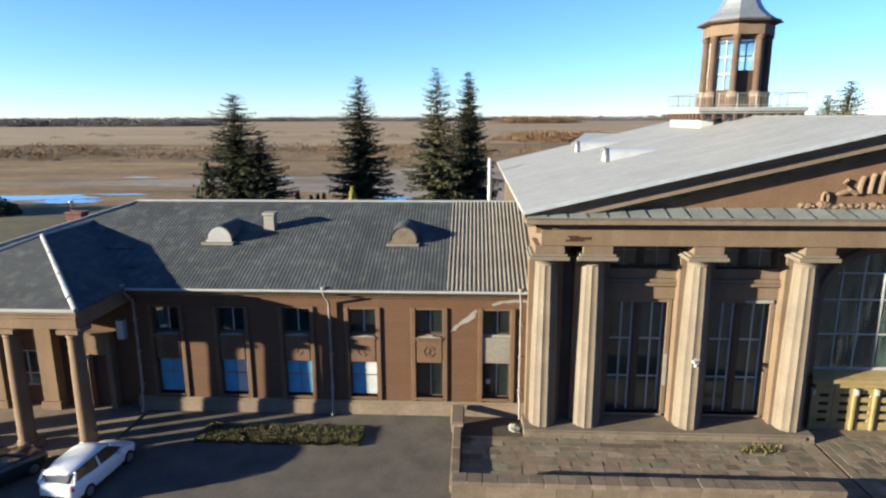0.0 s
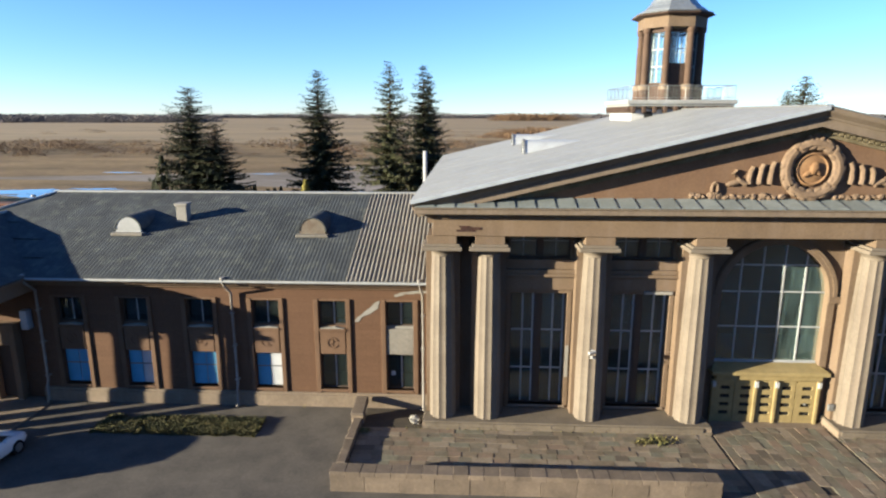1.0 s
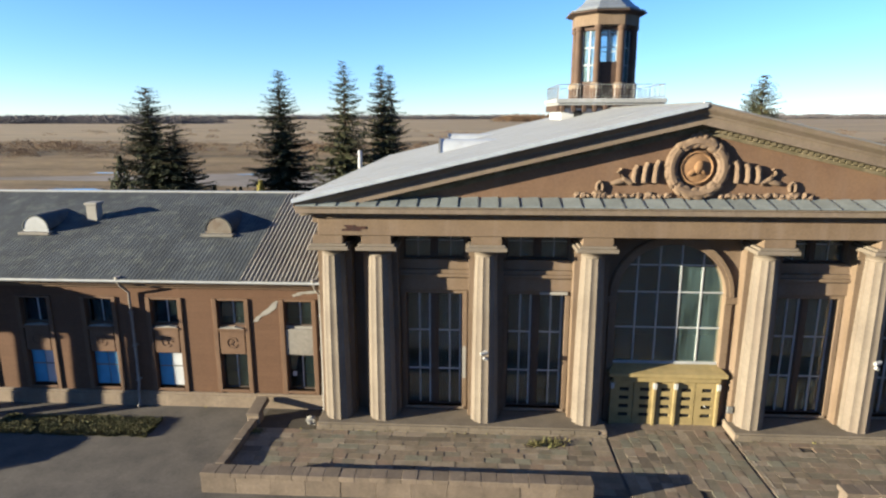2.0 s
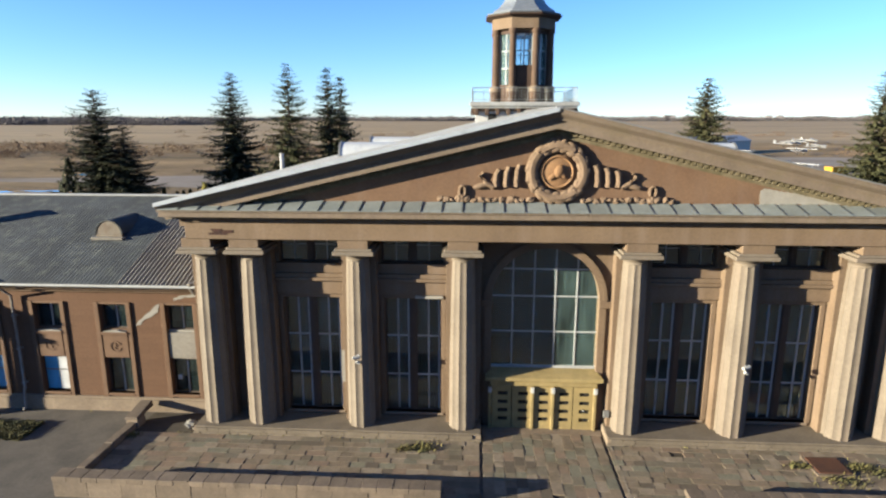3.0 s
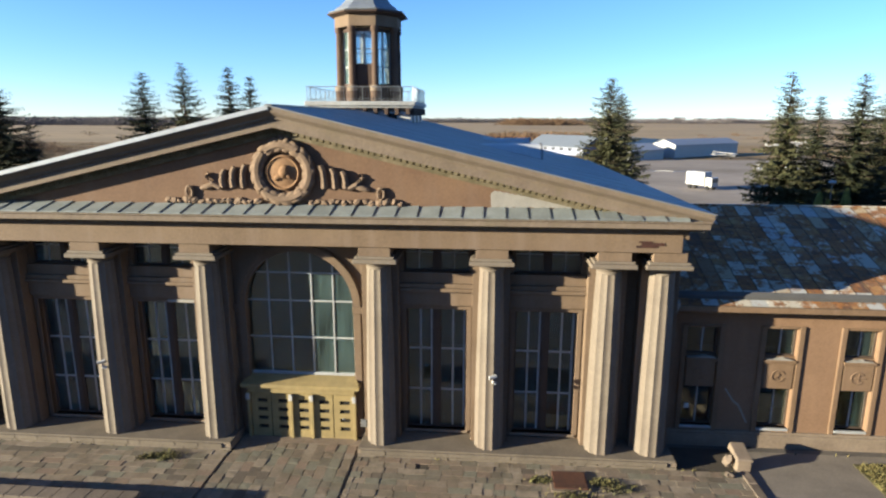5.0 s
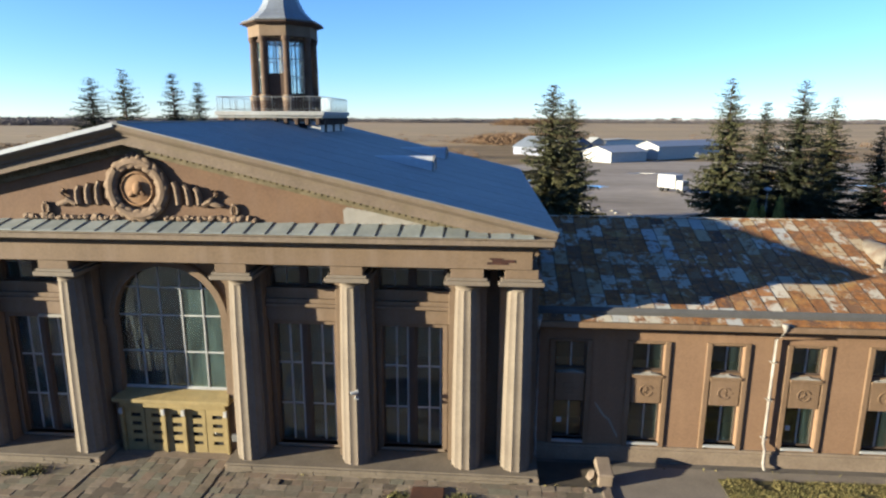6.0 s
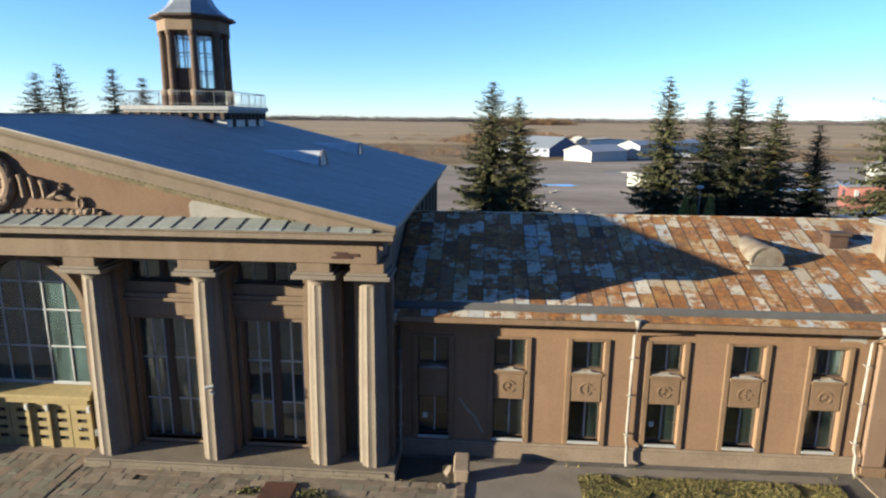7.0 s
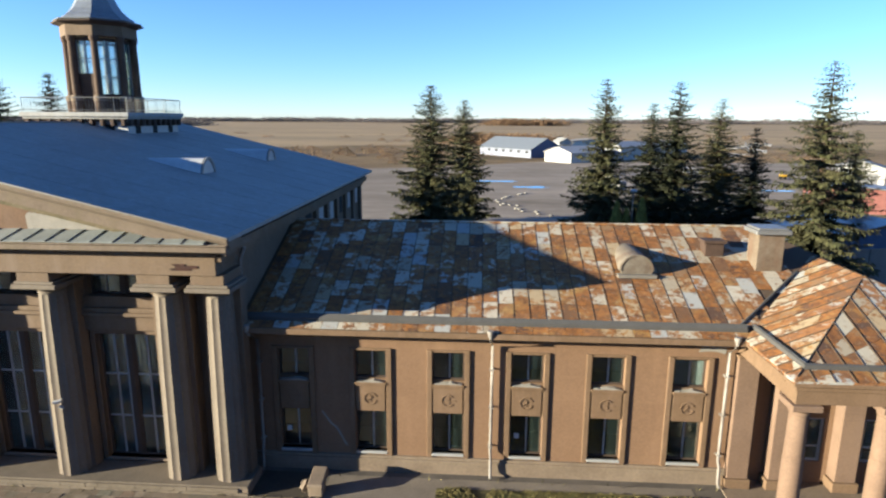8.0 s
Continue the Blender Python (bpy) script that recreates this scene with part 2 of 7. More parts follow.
# blue of the reflected sky is put into the tin's colour
CAP_TIN = surface("sky-tinted cap tin", (0.50, 0.54, 0.58), (0.40, 0.44, 0.48), 0.45, 0.5, 6, 0.12, 0.01, metal=0.5, stain=(0.22, 0.25, 0.28), stain_amount=0.4)
ASBESTOS = surface("asbestos cement", (0.10, 0.113, 0.122), (0.06, 0.069, 0.077), 0.9, 0.6, 6, 0.35, 0.02, stain=(0.10, 0.105, 0.085), stain_amount=0.5, vary=0.12)
PALE_SHEET = surface("pale corrugated sheet", (0.36, 0.33, 0.28), (0.27, 0.25, 0.215), 0.85, 0.8, 7, 0.3, 0.015, stain=(0.17, 0.14, 0.11), vary=0.1)
RUST = rusty_sheet("rusted roof sheet")
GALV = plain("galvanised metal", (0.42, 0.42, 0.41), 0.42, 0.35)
PIPE = surface("pale pipe paint", (0.52, 0.49, 0.44), (0.33, 0.29, 0.25), 0.55, 1.5, 12, 0.15, 0.006)
WHITE = plain("white paint", (0.78, 0.77, 0.74), 0.55)
DARK_WOOD = plain("brown window timber", (0.125, 0.088, 0.064), 0.7)
BAR = plain("weathered white glazing bar", (0.66, 0.67, 0.66), 0.6)
YELLOW = surface("yellow paint", (0.56, 0.43, 0.19), (0.40, 0.31, 0.14), 0.55, 1.3, 14, 0.12, 0.004)
# also paints the darkness inside openings
BLACK = plain("near-black", (0.02, 0.02, 0.02), 0.8)
GLASS = glass_material("dusty window glass", (0.80, 0.88, 0.86), 0.038)
WING_GLASS = glass_material("dark office glass", (0.62, 0.70, 0.68), 0.012)
CLEAR = glass_material("clear lantern glass", (0.94, 0.97, 0.97), 0.04)
# the gloom of unlit rooms is put into this very dark plaster
INNER = plain("gloom-dark interior plaster", (0.11, 0.12, 0.12), 0.9)
BLUE = plain("blue blind", (0.22, 0.63, 0.99), 0.5)
PALE_BLIND = plain("white blind", (0.93, 0.96, 0.98), 0.5)
ASPHALT = surface("asphalt", (0.225, 0.196, 0.162), (0.135, 0.119, 0.102), 0.92, 0.6, 7, 0.5, 0.015, stain=(0.085, 0.075, 0.062), stain_amount=0.5)
APRON = surface("airfield apron", (0.60, 0.52, 0.43), (0.36, 0.305, 0.24), 0.9, 0.045, 0.5, 0.3, 0.03, stretch=(0.4, 1, 1))
FLAG = flag_material("paving flag")
APRON.node_tree.nodes["Principled BSDF"].inputs["Specular IOR Level"].default_value = 0.04
FLAG_BED = surface("paving bed", (0.13, 0.105, 0.075), (0.09, 0.075, 0.055), 0.95, 1.5, 13, 0.5, 0.02)
COPING = surface("parapet stone", (0.33, 0.255, 0.185), (0.20, 0.155, 0.115), 0.88, 0.9, 9, 0.4, 0.02, stain=(0.11, 0.085, 0.065), stain_amount=0.75, vary=0.2)
PATH_STONE = surface("pale worn concrete", (0.38, 0.325, 0.26), (0.27, 0.23, 0.185), 0.92, 0.5, 12, 0.4, 0.012)
SHRUB = surface("dark creeping shrub", (0.13, 0.13, 0.048), (0.20, 0.175, 0.065), 0.9, 1.2, 30, 0.3, 0.02, vary=0.4, island=True)
TURF = surface("olive turf", (0.16, 0.14, 0.05), (0.11, 0.095, 0.04), 0.95, 1.2, 20, 0.5, 0.03)
DARK_FLAG = surface("dark flag", (0.30, 0.245, 0.18), (0.22, 0.18, 0.132), 0.88, 1.0, 11, 0.4, 0.012)
GRASS = surface("grass", (0.25, 0.235, 0.075), (0.36, 0.29, 0.10), 0.9, 1.2, 30, 0.3, 0.02, vary=0.35, island=True)
DRY = surface("dry weed", (0.46, 0.38, 0.14), (0.35, 0.285, 0.11), 0.9, 1.2, 30, 0.3, 0.02, vary=0.35, island=True)
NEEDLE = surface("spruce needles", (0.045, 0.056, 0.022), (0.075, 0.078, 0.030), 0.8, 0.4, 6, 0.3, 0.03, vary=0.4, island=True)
# paler copy of the needles above, with sunlight put into the colour
NEEDLE_PALE = surface("spruce needles painted sunlit", (0.10, 0.11, 0.042), (0.15, 0.14, 0.058), 0.8, 0.4, 6, 0.3, 0.03, vary=0.4, island=True)
THUJA = surface("golden thuja", (0.55, 0.47, 0.10), (0.42, 0.38, 0.09), 0.85, 1.5, 20, 0.3, 0.02, vary=0.3, island=True)
CHIMNEY = surface("rust-stained render", (0.31, 0.25, 0.18), (0.20, 0.135, 0.085), 0.9, 1.4, 10, 0.4, 0.02, stain=(0.10, 0.05, 0.028), stain_amount=0.8)
DULL = surface("dull hood tin", (0.33, 0.29, 0.225), (0.20, 0.15, 0.105), 0.75, 1.8, 10, 0.2, 0.01, stain=(0.09, 0.05, 0.03), stain_amount=0.6)
BARK = surface("bark", (0.10, 0.065, 0.04), (0.06, 0.04, 0.025), 0.95, 1.0, 8, 0.5, 0.03)
FIELD = field_material("dry field")
SCRUB = surface("winter scrub", (0.20, 0.125, 0.07), (0.27, 0.165, 0.09), 0.95, 0.05, 2, 0.3, 0.1, vary=0.3, island=True)
# distance haze is put into this greyed, lightened colour
FOREST = surface("haze-greyed woods", (0.24, 0.21, 0.205), (0.17, 0.155, 0.16), 0.95, 0.02, 0.4, 0.2, 0.1, vary=0.25, island=True)

# ---- building helpers ----


def part(name, bm, material, parent=None, label="", smooth=False):
    """Links a bmesh as ONE mesh object, under parent if one is given."""
    me = bpy.data.meshes.new(name)
    bmesh.ops.recalc_face_normals(bm, faces=bm.faces)
    bm.to_mesh(me)
    bm.free()
    if smooth:
        me.polygons.foreach_set("use_smooth", [True] * len(me.polygons))
    me.materials.append(material)
    ob = new(name, me)
    if parent is not None:
        ob.parent = parent
        ob.matrix_parent_inverse = Matrix.Translation(-parent.location) if parent.data is None else Matrix()
    if label:
        ob["label"] = label
    return ob


def thing(name, at, label, category, group="", kind=""):
    ob = new(name)
    ob.location = at
    ob.empty_display_size = 0.3
    return tagged(ob, label, category, group, kind)


def solo(name, bm, material, label, category, kind="", smooth=False, group=""):
    return tagged(part(name, bm, material, None, "", smooth), label, category, group, kind)


def piece(name, mesh, m, parent):
    """One more object on a shared mesh, under parent."""
    ob = new(name, mesh)
    ob.parent = parent
    ob.matrix_parent_inverse = Matrix.Translation(-parent.location) if parent.data is None else Matrix()
    ob.matrix_basis = m
    return ob


def mesh_of(name, bm, material):
    me = bpy.data.meshes.new(name)
    bmesh.ops.recalc_face_normals(bm, faces=bm.faces)
    bm.to_mesh(me)
    bm.free()
    me.materials.append(material)
    return me


def hexa(bm, pts):
    """A solid from 8 corners: four below, four above, in the same order round."""
    v = [bm.verts.new(p) for p in pts]
    for f in ((3, 2, 1, 0), (4, 5, 6, 7), (0, 1, 5, 4), (1, 2, 6, 5), (2, 3, 7, 6), (3, 0, 4, 7)):
        bm.faces.new([v[i] for i in f])
    return v


def box(bm, x0, x1, y0, y1, z0, z1):
    return hexa(bm, [(x0, y0, z0), (x1, y0, z0), (x1, y1, z0), (x0, y1, z0), (x0, y0, z1), (x1, y0, z1), (x1, y1, z1), (x0, y1, z1)])


def boxes(*rows, bevel=0.0):
    bm = bmesh.new()
    for r in rows:
        box(bm, *r)
    if bevel:
        bmesh.ops.bevel(bm, geom=bm.edges[:], offset=bevel, segments=1, affect="EDGES")
    return bm


def prism(bm, outline, y0, y1):
    """A solid of an outline of (x, z), from y0 to y1."""
    a = [bm.verts.new((x, y0, z)) for x, z in outline]
    b = [bm.verts.new((x, y1, z)) for x, z in outline]
    n = len(a)
    bm.faces.new(a)
    bm.faces.new(b[::-1])
    for i in range(n):
        bm.faces.new((a[i], b[i], b[(i + 1) % n], a[(i + 1) % n]))


def lathe(bm, cx, cy, profile, n=24, flute=0.0, flutes=0, turn=0.0):
    """A turned solid of (radius, height) rows; flute hollows its sides."""
    rings = []
    for r, z in profile:
        ring = []
        for i in range(n):
            a = 2 * math.pi * i / n + turn
            rr = r * (1 - flute * abs(math.sin(a * flutes / 2))) if flutes else r
            ring.append(bm.verts.new((cx + rr * math.cos(a), cy + rr * math.sin(a), z)))
        rings.append(ring)
    for a, b in zip(rings, rings[1:]):
        for i in range(n):
            bm.faces.new((a[i], a[(i + 1) % n], b[(i + 1) % n], b[i]))
    bm.faces.new(rings[0][::-1])
    bm.faces.new(rings[-1])


def tube(bm, points, r, n=8, r1=None):
    """A round bar along points."""
    r1 = r if r1 is None else r1
    rings = []
    for k, p in enumerate(points):
        p = Vector(p)
        d = (Vector(points[min(k + 1, len(points) - 1)]) - Vector(points[max(k - 1, 0)])).normalized()
        u = d.orthogonal().normalized()
        w = d.cross(u)
        rr = r + (r1 - r) * k / max(1, len(points) - 1)
        rings.append([bm.verts.new(p + rr * (math.cos(2 * math.pi * i / n) * u + math.sin(2 * math.pi * i / n) * w)) for i in range(n)])
    for a, b in zip(rings, rings[1:]):
        for i in range(n):
            bm.faces.new((a[i], a[(i + 1) % n], b[(i + 1) % n], b[i]))
    bm.faces.new(rings[0][::-1])
    bm.faces.new(rings[-1])


def pierced_wall(x0, x1, z0, z1, y0, y1, holes):
    """A wall along x with rectangular openings (x0, x1, z0, z1) right through it."""
    bm = bmesh.new()
    xs = sorted({x0, x1, *[h[i] for h in holes for i in (0, 1)]})
    zs = sorted({z0, z1, *[h[i] for h in holes for i in (2, 3)]})

    def solid(i, j):
        if not (0 <= i < len(xs) - 1 and 0 <= j < len(zs) - 1):
            return False
        cx, cz = (xs[i] + xs[i + 1]) / 2, (zs[j] + zs[j + 1]) / 2
        return not any(h[0] < cx < h[1] and h[2] < cz < h[3] for h in holes)

    grid = {}

    def v(i, j, k):
        if (i, j, k) not in grid:
            grid[i, j, k] = bm.verts.new((xs[i], (y0, y1)[k], zs[j]))
        return grid[i, j, k]

    for i in range(len(xs) - 1):
        for j in range(len(zs) - 1):
            if not solid(i, j):
                continue
            for k in (0, 1):
                bm.faces.new((v(i, j, k), v(i + 1, j, k), v(i + 1, j + 1, k), v(i, j + 1, k)))
            if not solid(i - 1, j):
                bm.faces.new((v(i, j, 0), v(i, j + 1, 0), v(i, j + 1, 1), v(i, j, 1)))
            if not solid(i + 1, j):
                bm.faces.new((v(i + 1, j, 0), v(i + 1, j + 1, 0), v(i + 1, j + 1, 1), v(i + 1, j, 1)))
            if not solid(i, j - 1):
                bm.faces.new((v(i, j, 0), v(i + 1, j, 0), v(i + 1, j, 1), v(i, j, 1)))
            if not solid(i, j + 1):
                bm.faces.new((v(i, j + 1, 0), v(i + 1, j + 1, 0), v(i + 1, j + 1, 1), v(i, j + 1, 1)))
    return bm


def ragged(points, rough, step=0.12):
    """An outline of (x, z) broken into short uneven steps."""
    out = []
    for (xa, za), (xb, zb) in zip(points, points[1:] + points[:1]):
        n = max(1, int(math.hypot(xb - xa, zb - za) / step))
        for i in range(n):
            u = i / n
            out.append((xa + (xb - xa) * u + random.uniform(-rough, rough), za + (zb - za) * u + random.uniform(-rough, rough)))
    return out


# ---- ground ----
CX = 21.22
bm = bmesh.new()
R = 4800
ring = [bm.verts.new((CX + R * math.cos(a * math.pi / 24), R * math.sin(a * math.pi / 24), 0)) for a in range(48)]
bm.faces.new(ring)
solo("ground", bm, FIELD, "wide dry brown grassland reaching the horizon", "ground", "structure")
solo("forecourt", boxes((-120, 180, -90, 31.2, -0.5, 0.012)), ASPHALT, "worn dark grey asphalt forecourt before the terminal", "forecourt", "structure")
bm = bmesh.new()
outline = [(-4, 31), (-6, 92), (-16, 118), (-30, 128), (-75, 140), (-130, 143), (-90, 152), (-20, 168), (-38, 178), (40, 215), (75, 245), (190, 245), (420, 190), (420, 31)]
top = [bm.verts.new((x, y, 0.008)) for x, y in outline]
bm.faces.new(top)
solo("apron", bm, APRON, "patchy grey-brown aircraft apron of worn concrete and gravel", "apron", "structure")

bm = bmesh.new()
bm.faces.new([bm.verts.new((x, y, 0.016)) for x, y in [(-140, 31), (-34, 31), (-35, 60), (-38, 92), (-48, 101), (-62, 108), (-90, 112), (-140, 118)]])
solo("lawn", bm, surface("rough lawn", (0.20, 0.165, 0.065), (0.10, 0.09, 0.04), 0.95, 0.16, 3, 0.5, 0.1), "rough olive grass beyond the wing", "lawn", "structure")

bm = bmesh.new()
edge = [(-1700 + 100 * k, 345 + 60 * noise.noise((k * 0.35, 2.0, 0.0)) + (35 if k % 2 else 0)) for k in range(43)]
bm.faces.new([bm.verts.new((x, y, 0.05)) for x, y in edge + [(2500, 2290), (-1700, 2290)]])
solo("meadow", bm, surface("pale dry meadow", (0.60, 0.42, 0.20), (0.37, 0.262, 0.13), 0.95, 0.014, 0.15, 0.3, 0.1, stretch=(0.35, 1, 1)), "pale straw-coloured meadow beyond the airfield", "meadow", "structure")

# ---- the terminal hall ----
hall = thing("terminal_hall", (CX, 29, 0), "neoclassical brown stone airport hall with a columned pediment front", "building")
XS = [CX + s * o for s, o in ((-1, 16.1), (-1, 13.88), (-1, 8.87), (-1, 3.92), (1, 3.92), (1, 8.87), (1, 13.88), (1, 16.1))]
WALL_Y = 30.35
COL_Y = 29.56

# front wall with its tall windows; the middle bay is built round the arch below
BAYS = [(XS[1] + XS[2]) / 2, (XS[2] + XS[3]) / 2, (XS[4] + XS[5]) / 2, (XS[5] + XS[6]) / 2]
ARCH_R, SPRING = 2.56, 6.65
holes = []
for b in BAYS:
    holes += [(b - 1.4, b + 1.4, 0.62, 6.62), (b - 1.5, b + 1.5, 8.35, 9.7)]
for name, x0, x1 in (("wall", 4.72, CX - 3.3), ("wall", CX + 3.3, 37.72)):
    part(name, pierced_wall(x0, x1, 0.0, 10.6, WALL_Y, WALL_Y + 0.55, [h for h in holes if x0 < h[0] < x1]), STONE, hall)
bm = bmesh.new()
n = 28
for y in (WALL_Y, WALL_Y + 0.55):
    for s in (-1, 1):
        bm.faces.new([bm.verts.new((CX + s * u, y, z)) for u, z in ((ARCH_R, 0), (3.3, 0), (3.3, SPRING), (ARCH_R, SPRING))])
        bm.faces.new([bm.verts.new((CX + s * u, y, z)) for u, z in ((ARCH_R, SPRING), (3.3, SPRING), (3.3, 10.6), (ARCH_R, 10.6))])
    for i in range(n):
        a, b = math.pi * i / n, math.pi * (i + 1) / n
        pts = [(CX + ARCH_R * math.cos(a), SPRING + ARCH_R * math.sin(a)), (CX + ARCH_R * math.cos(a), 10.6), (CX + ARCH_R * math.cos(b), 10.6), (CX + ARCH_R * math.cos(b), SPRING + ARCH_R * math.sin(b))]
        bm.faces.new([bm.verts.new((x, y, z)) for x, z in pts])
edge = [(CX + ARCH_R, 0.0)] + [(CX + ARCH_R * math.cos(math.pi * i / n), SPRING + ARCH_R * math.sin(math.pi * i / n)) for i in range(n + 1)] + [(CX - ARCH_R, 0.0)]
for (xa, za), (xb, zb) in zip(edge, edge[1:]):
    bm.faces.new([bm.verts.new(p) for p in ((xa, WALL_Y, za), (xb, WALL_Y, zb), (xb, WALL_Y + 0.55, zb), (xa, WALL_Y + 0.55, za))])
bmesh.ops.remove_doubles(bm, verts=bm.verts[:], dist=0.001)
part("wall", bm, STONE, hall)

# side and rear walls of the hall, with a clerestory row of round-headed windows above the wings
for side, xa, xb in ((-1, 4.72, 5.25), (1, 37.19, 37.72)):
    w = part("side_wall", boxes((xa, xb, WALL_Y + 0.55, 57.3, 0, 11.45)), STONE, hall)
    xo = xa if side < 0 else xb
    for k in range(6):
        y = 41.6 + 2.75 * k
        bm = bmesh.new()
        arc = [(y + 0.55 * math.cos(math.pi * i / 8), 10.35 + 0.45 * math.sin(math.pi * i / 8)) for i in range(9)] + [(y - 0.55, 9.1), (y + 0.55, 9.1)]
        a = [bm.verts.new((xo + side * 0.05, u, z)) for u, z in arc]
        b = [bm.verts.new((xo - side * 0.1, u, z)) for u, z in arc]
        bm.faces.new(a)
        bm.faces.new(b[::-1])
        for i in range(len(a)):
            bm.faces.new((a[i], b[i], b[(i + 1) % len(a)], a[(i + 1) % len(a)]))
        part("clerestory_window", bm, WHITE if k % 3 else BLACK, w, "boarded round-headed white window" if k % 3 else "dark round-headed window")
        part("pilaster", boxes((min(xo, xo + side * 0.22), max(xo, xo + side * 0.22), y + 1.0, y + 1.65, 7.2, 11.0), bevel=0.02), STONE, w)
    part("side_cornice", boxes((min(xo, xo + side * 0.55), max(xo, xo + side * 0.55), 28.5, 57.6, 10.72, 11.1), (min(xo, xo + side * 0.25), max(xo, xo + side * 0.25), 28.5, 57.5, 10.4, 10.72)), STONE, w)
part("rear_wall", boxes((4.72, 37.72, 57.3, 57.85, 0, 11.15)), STONE, hall)
bm = bmesh.new()
prism(bm, [(4.2, 11.15), (38.24, 11.15), (38.24, 11.5), (CX, 15.4), (4.2, 11.5)], 57.4, 57.8)
part("rear_gable", bm, STONE, hall)
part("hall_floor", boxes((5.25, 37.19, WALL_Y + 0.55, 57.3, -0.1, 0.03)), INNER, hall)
part("hall_partition", boxes((5.25, 37.19, 43.0, 43.3, 0.03, 10.7)), INNER, hall, "inner wall of the hall in gloom-dark plaster")
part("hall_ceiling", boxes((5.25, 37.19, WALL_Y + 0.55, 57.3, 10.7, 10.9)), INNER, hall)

# platform on either side of the entrance
for x0, x1 in ((4.15, CX - 3.0), (CX + 2.95, 38.35)):
    pl = part("platform", boxes((x0, x1, 28.62, WALL_Y + 0.02, -0.2, 0.36), bevel=0.015), PLINTH, hall)
    part("platform_paving", boxes((x0 + 0.03, x1 - 0.03, 28.66, WALL_Y, 0.35, 0.43), bevel=0.01), DARK_FLAG, pl)
    for row, (z0, z1) in enumerate(((0.0, 0.18), (0.19, 0.37))):
        n = int((x1 - x0) / 0.55)
        w = (x1 - x0) / n
        for k in range(n):
            a = x0 + k * w + (0.25 * w if row else 0)
            if a + w <= x1:
                part("facing_stone", boxes((a + 0.006, a + w - 0.006, 28.56 + random.uniform(-0.012, 0.012), 28.64, z0, z1)), DARK_FLAG, pl)


def fluted_shaft(x, y, profile, flutes=12, steps=10, depth=0.075):
    """A column shaft with deep hollow flutes that meet in sharp arrises."""
    bm = bmesh.new()
    rings = []
    n = flutes * steps
    for r, z in profile:
        ring = []
        for i in range(n):
            a = 2 * math.pi * (i + steps / 2) / n
            u = (i % steps) / steps
            rr = r * (1 - depth * math.sin(math.pi * u) ** 0.8)
            ring.append(bm.verts.new((x + rr * math.cos(a), y + rr * math.sin(a), z)))
        rings.append(ring)
    for a, b in zip(rings, rings[1:]):
        for i in range(n):
            bm.faces.new((a[i], a[(i + 1) % n], b[(i + 1) % n], b[i]))
    bm.faces.new(rings[0][::-1])
    bm.faces.new(rings[-1])
    return bm


def portico_column(x):
    prof = [(0.665, 0.43), (0.66, 1.6), (0.65, 3.2), (0.625, 4.8), (0.595, 6.4), (0.555, 8.0), (0.53, 8.72)]
    shaft = part("portico_column", fluted_shaft(x, COL_Y, prof), COLUMN, hall, "fluted pale stone column")
    bm = bmesh.new()
    lathe(bm, x, COL_Y, [(0.5, 8.7), (0.54, 8.72), (0.54, 8.8), (0.5, 8.83), (0.6, 8.95), (0.8, 9.1)], 40)
    part("echinus", bm, COLUMN, shaft)
    part("abacus", boxes((x - 0.94, x + 0.94, 28.45, WALL_Y, 9.1, 9.29), (x - 0.84, x + 0.84, 28.5, WALL_Y, 9.29, 9.42), bevel=0.025), COLUMN, shaft)
    part("impost", boxes((x - 0.68, x + 0.68, 28.52, WALL_Y, 9.42, 9.83), bevel=0.015), STONE, shaft)
    part("pier", boxes((x - 0.82, x + 0.82, 29.72, WALL_Y + 0.01, 0.43, 9.1), bevel=0.012), STONE, shaft)
    return shaft


for x in XS:
    portico_column(x)

# entablature, cornice, pediment
part("architrave", boxes((4.7, 37.74, 28.46, WALL_Y - 0.001, 9.82, 10.62), bevel=0.02), STONE, hall)
cor = part("cornice", boxes((3.92, 38.52, 27.75, WALL_Y, 10.92, 11.2), (3.86, 38.58, 27.69, WALL_Y, 11.16, 11.25), bevel=0.02), CORNICE, hall)
part("cornice_moulding", boxes((4.45, 37.99, 28.3, WALL_Y, 10.78, 10.92), bevel=0.02), STONE, cor)
part("bed_moulding", boxes((4.6, 37.84, 28.38, WALL_Y, 10.6, 10.78), bevel=0.02), STONE, cor)
RIDGE, SL, HALF = 15.62, 0.2335, 17.42
bm = bmesh.new()
prism(bm, [(5.0, 11.2), (37.44, 11.2), (37.44, 11.5), (CX, 15.2), (5.0, 11.5)], 28.76, 29.2)
tymp = part("tympanum", bm, TYMPANUM, hall)


def raked(profile, s, inner, outer):
    """A moulding of (y, drop below the roof line) rows, run up one slope of the gable."""
    bm = bmesh.new()
    rows = [[bm.verts.new((CX + s * u, y, RIDGE - SL * u - d)) for y, d in profile] for u in (inner, outer)]
    n = len(profile)
    for i in range(n):
        bm.faces.new((rows[0][i], rows[0][(i + 1) % n], rows[1][(i + 1) % n], rows[1][i]))
    bm.faces.new(rows[0])
    bm.faces.new(rows[1][::-1])
    return bm


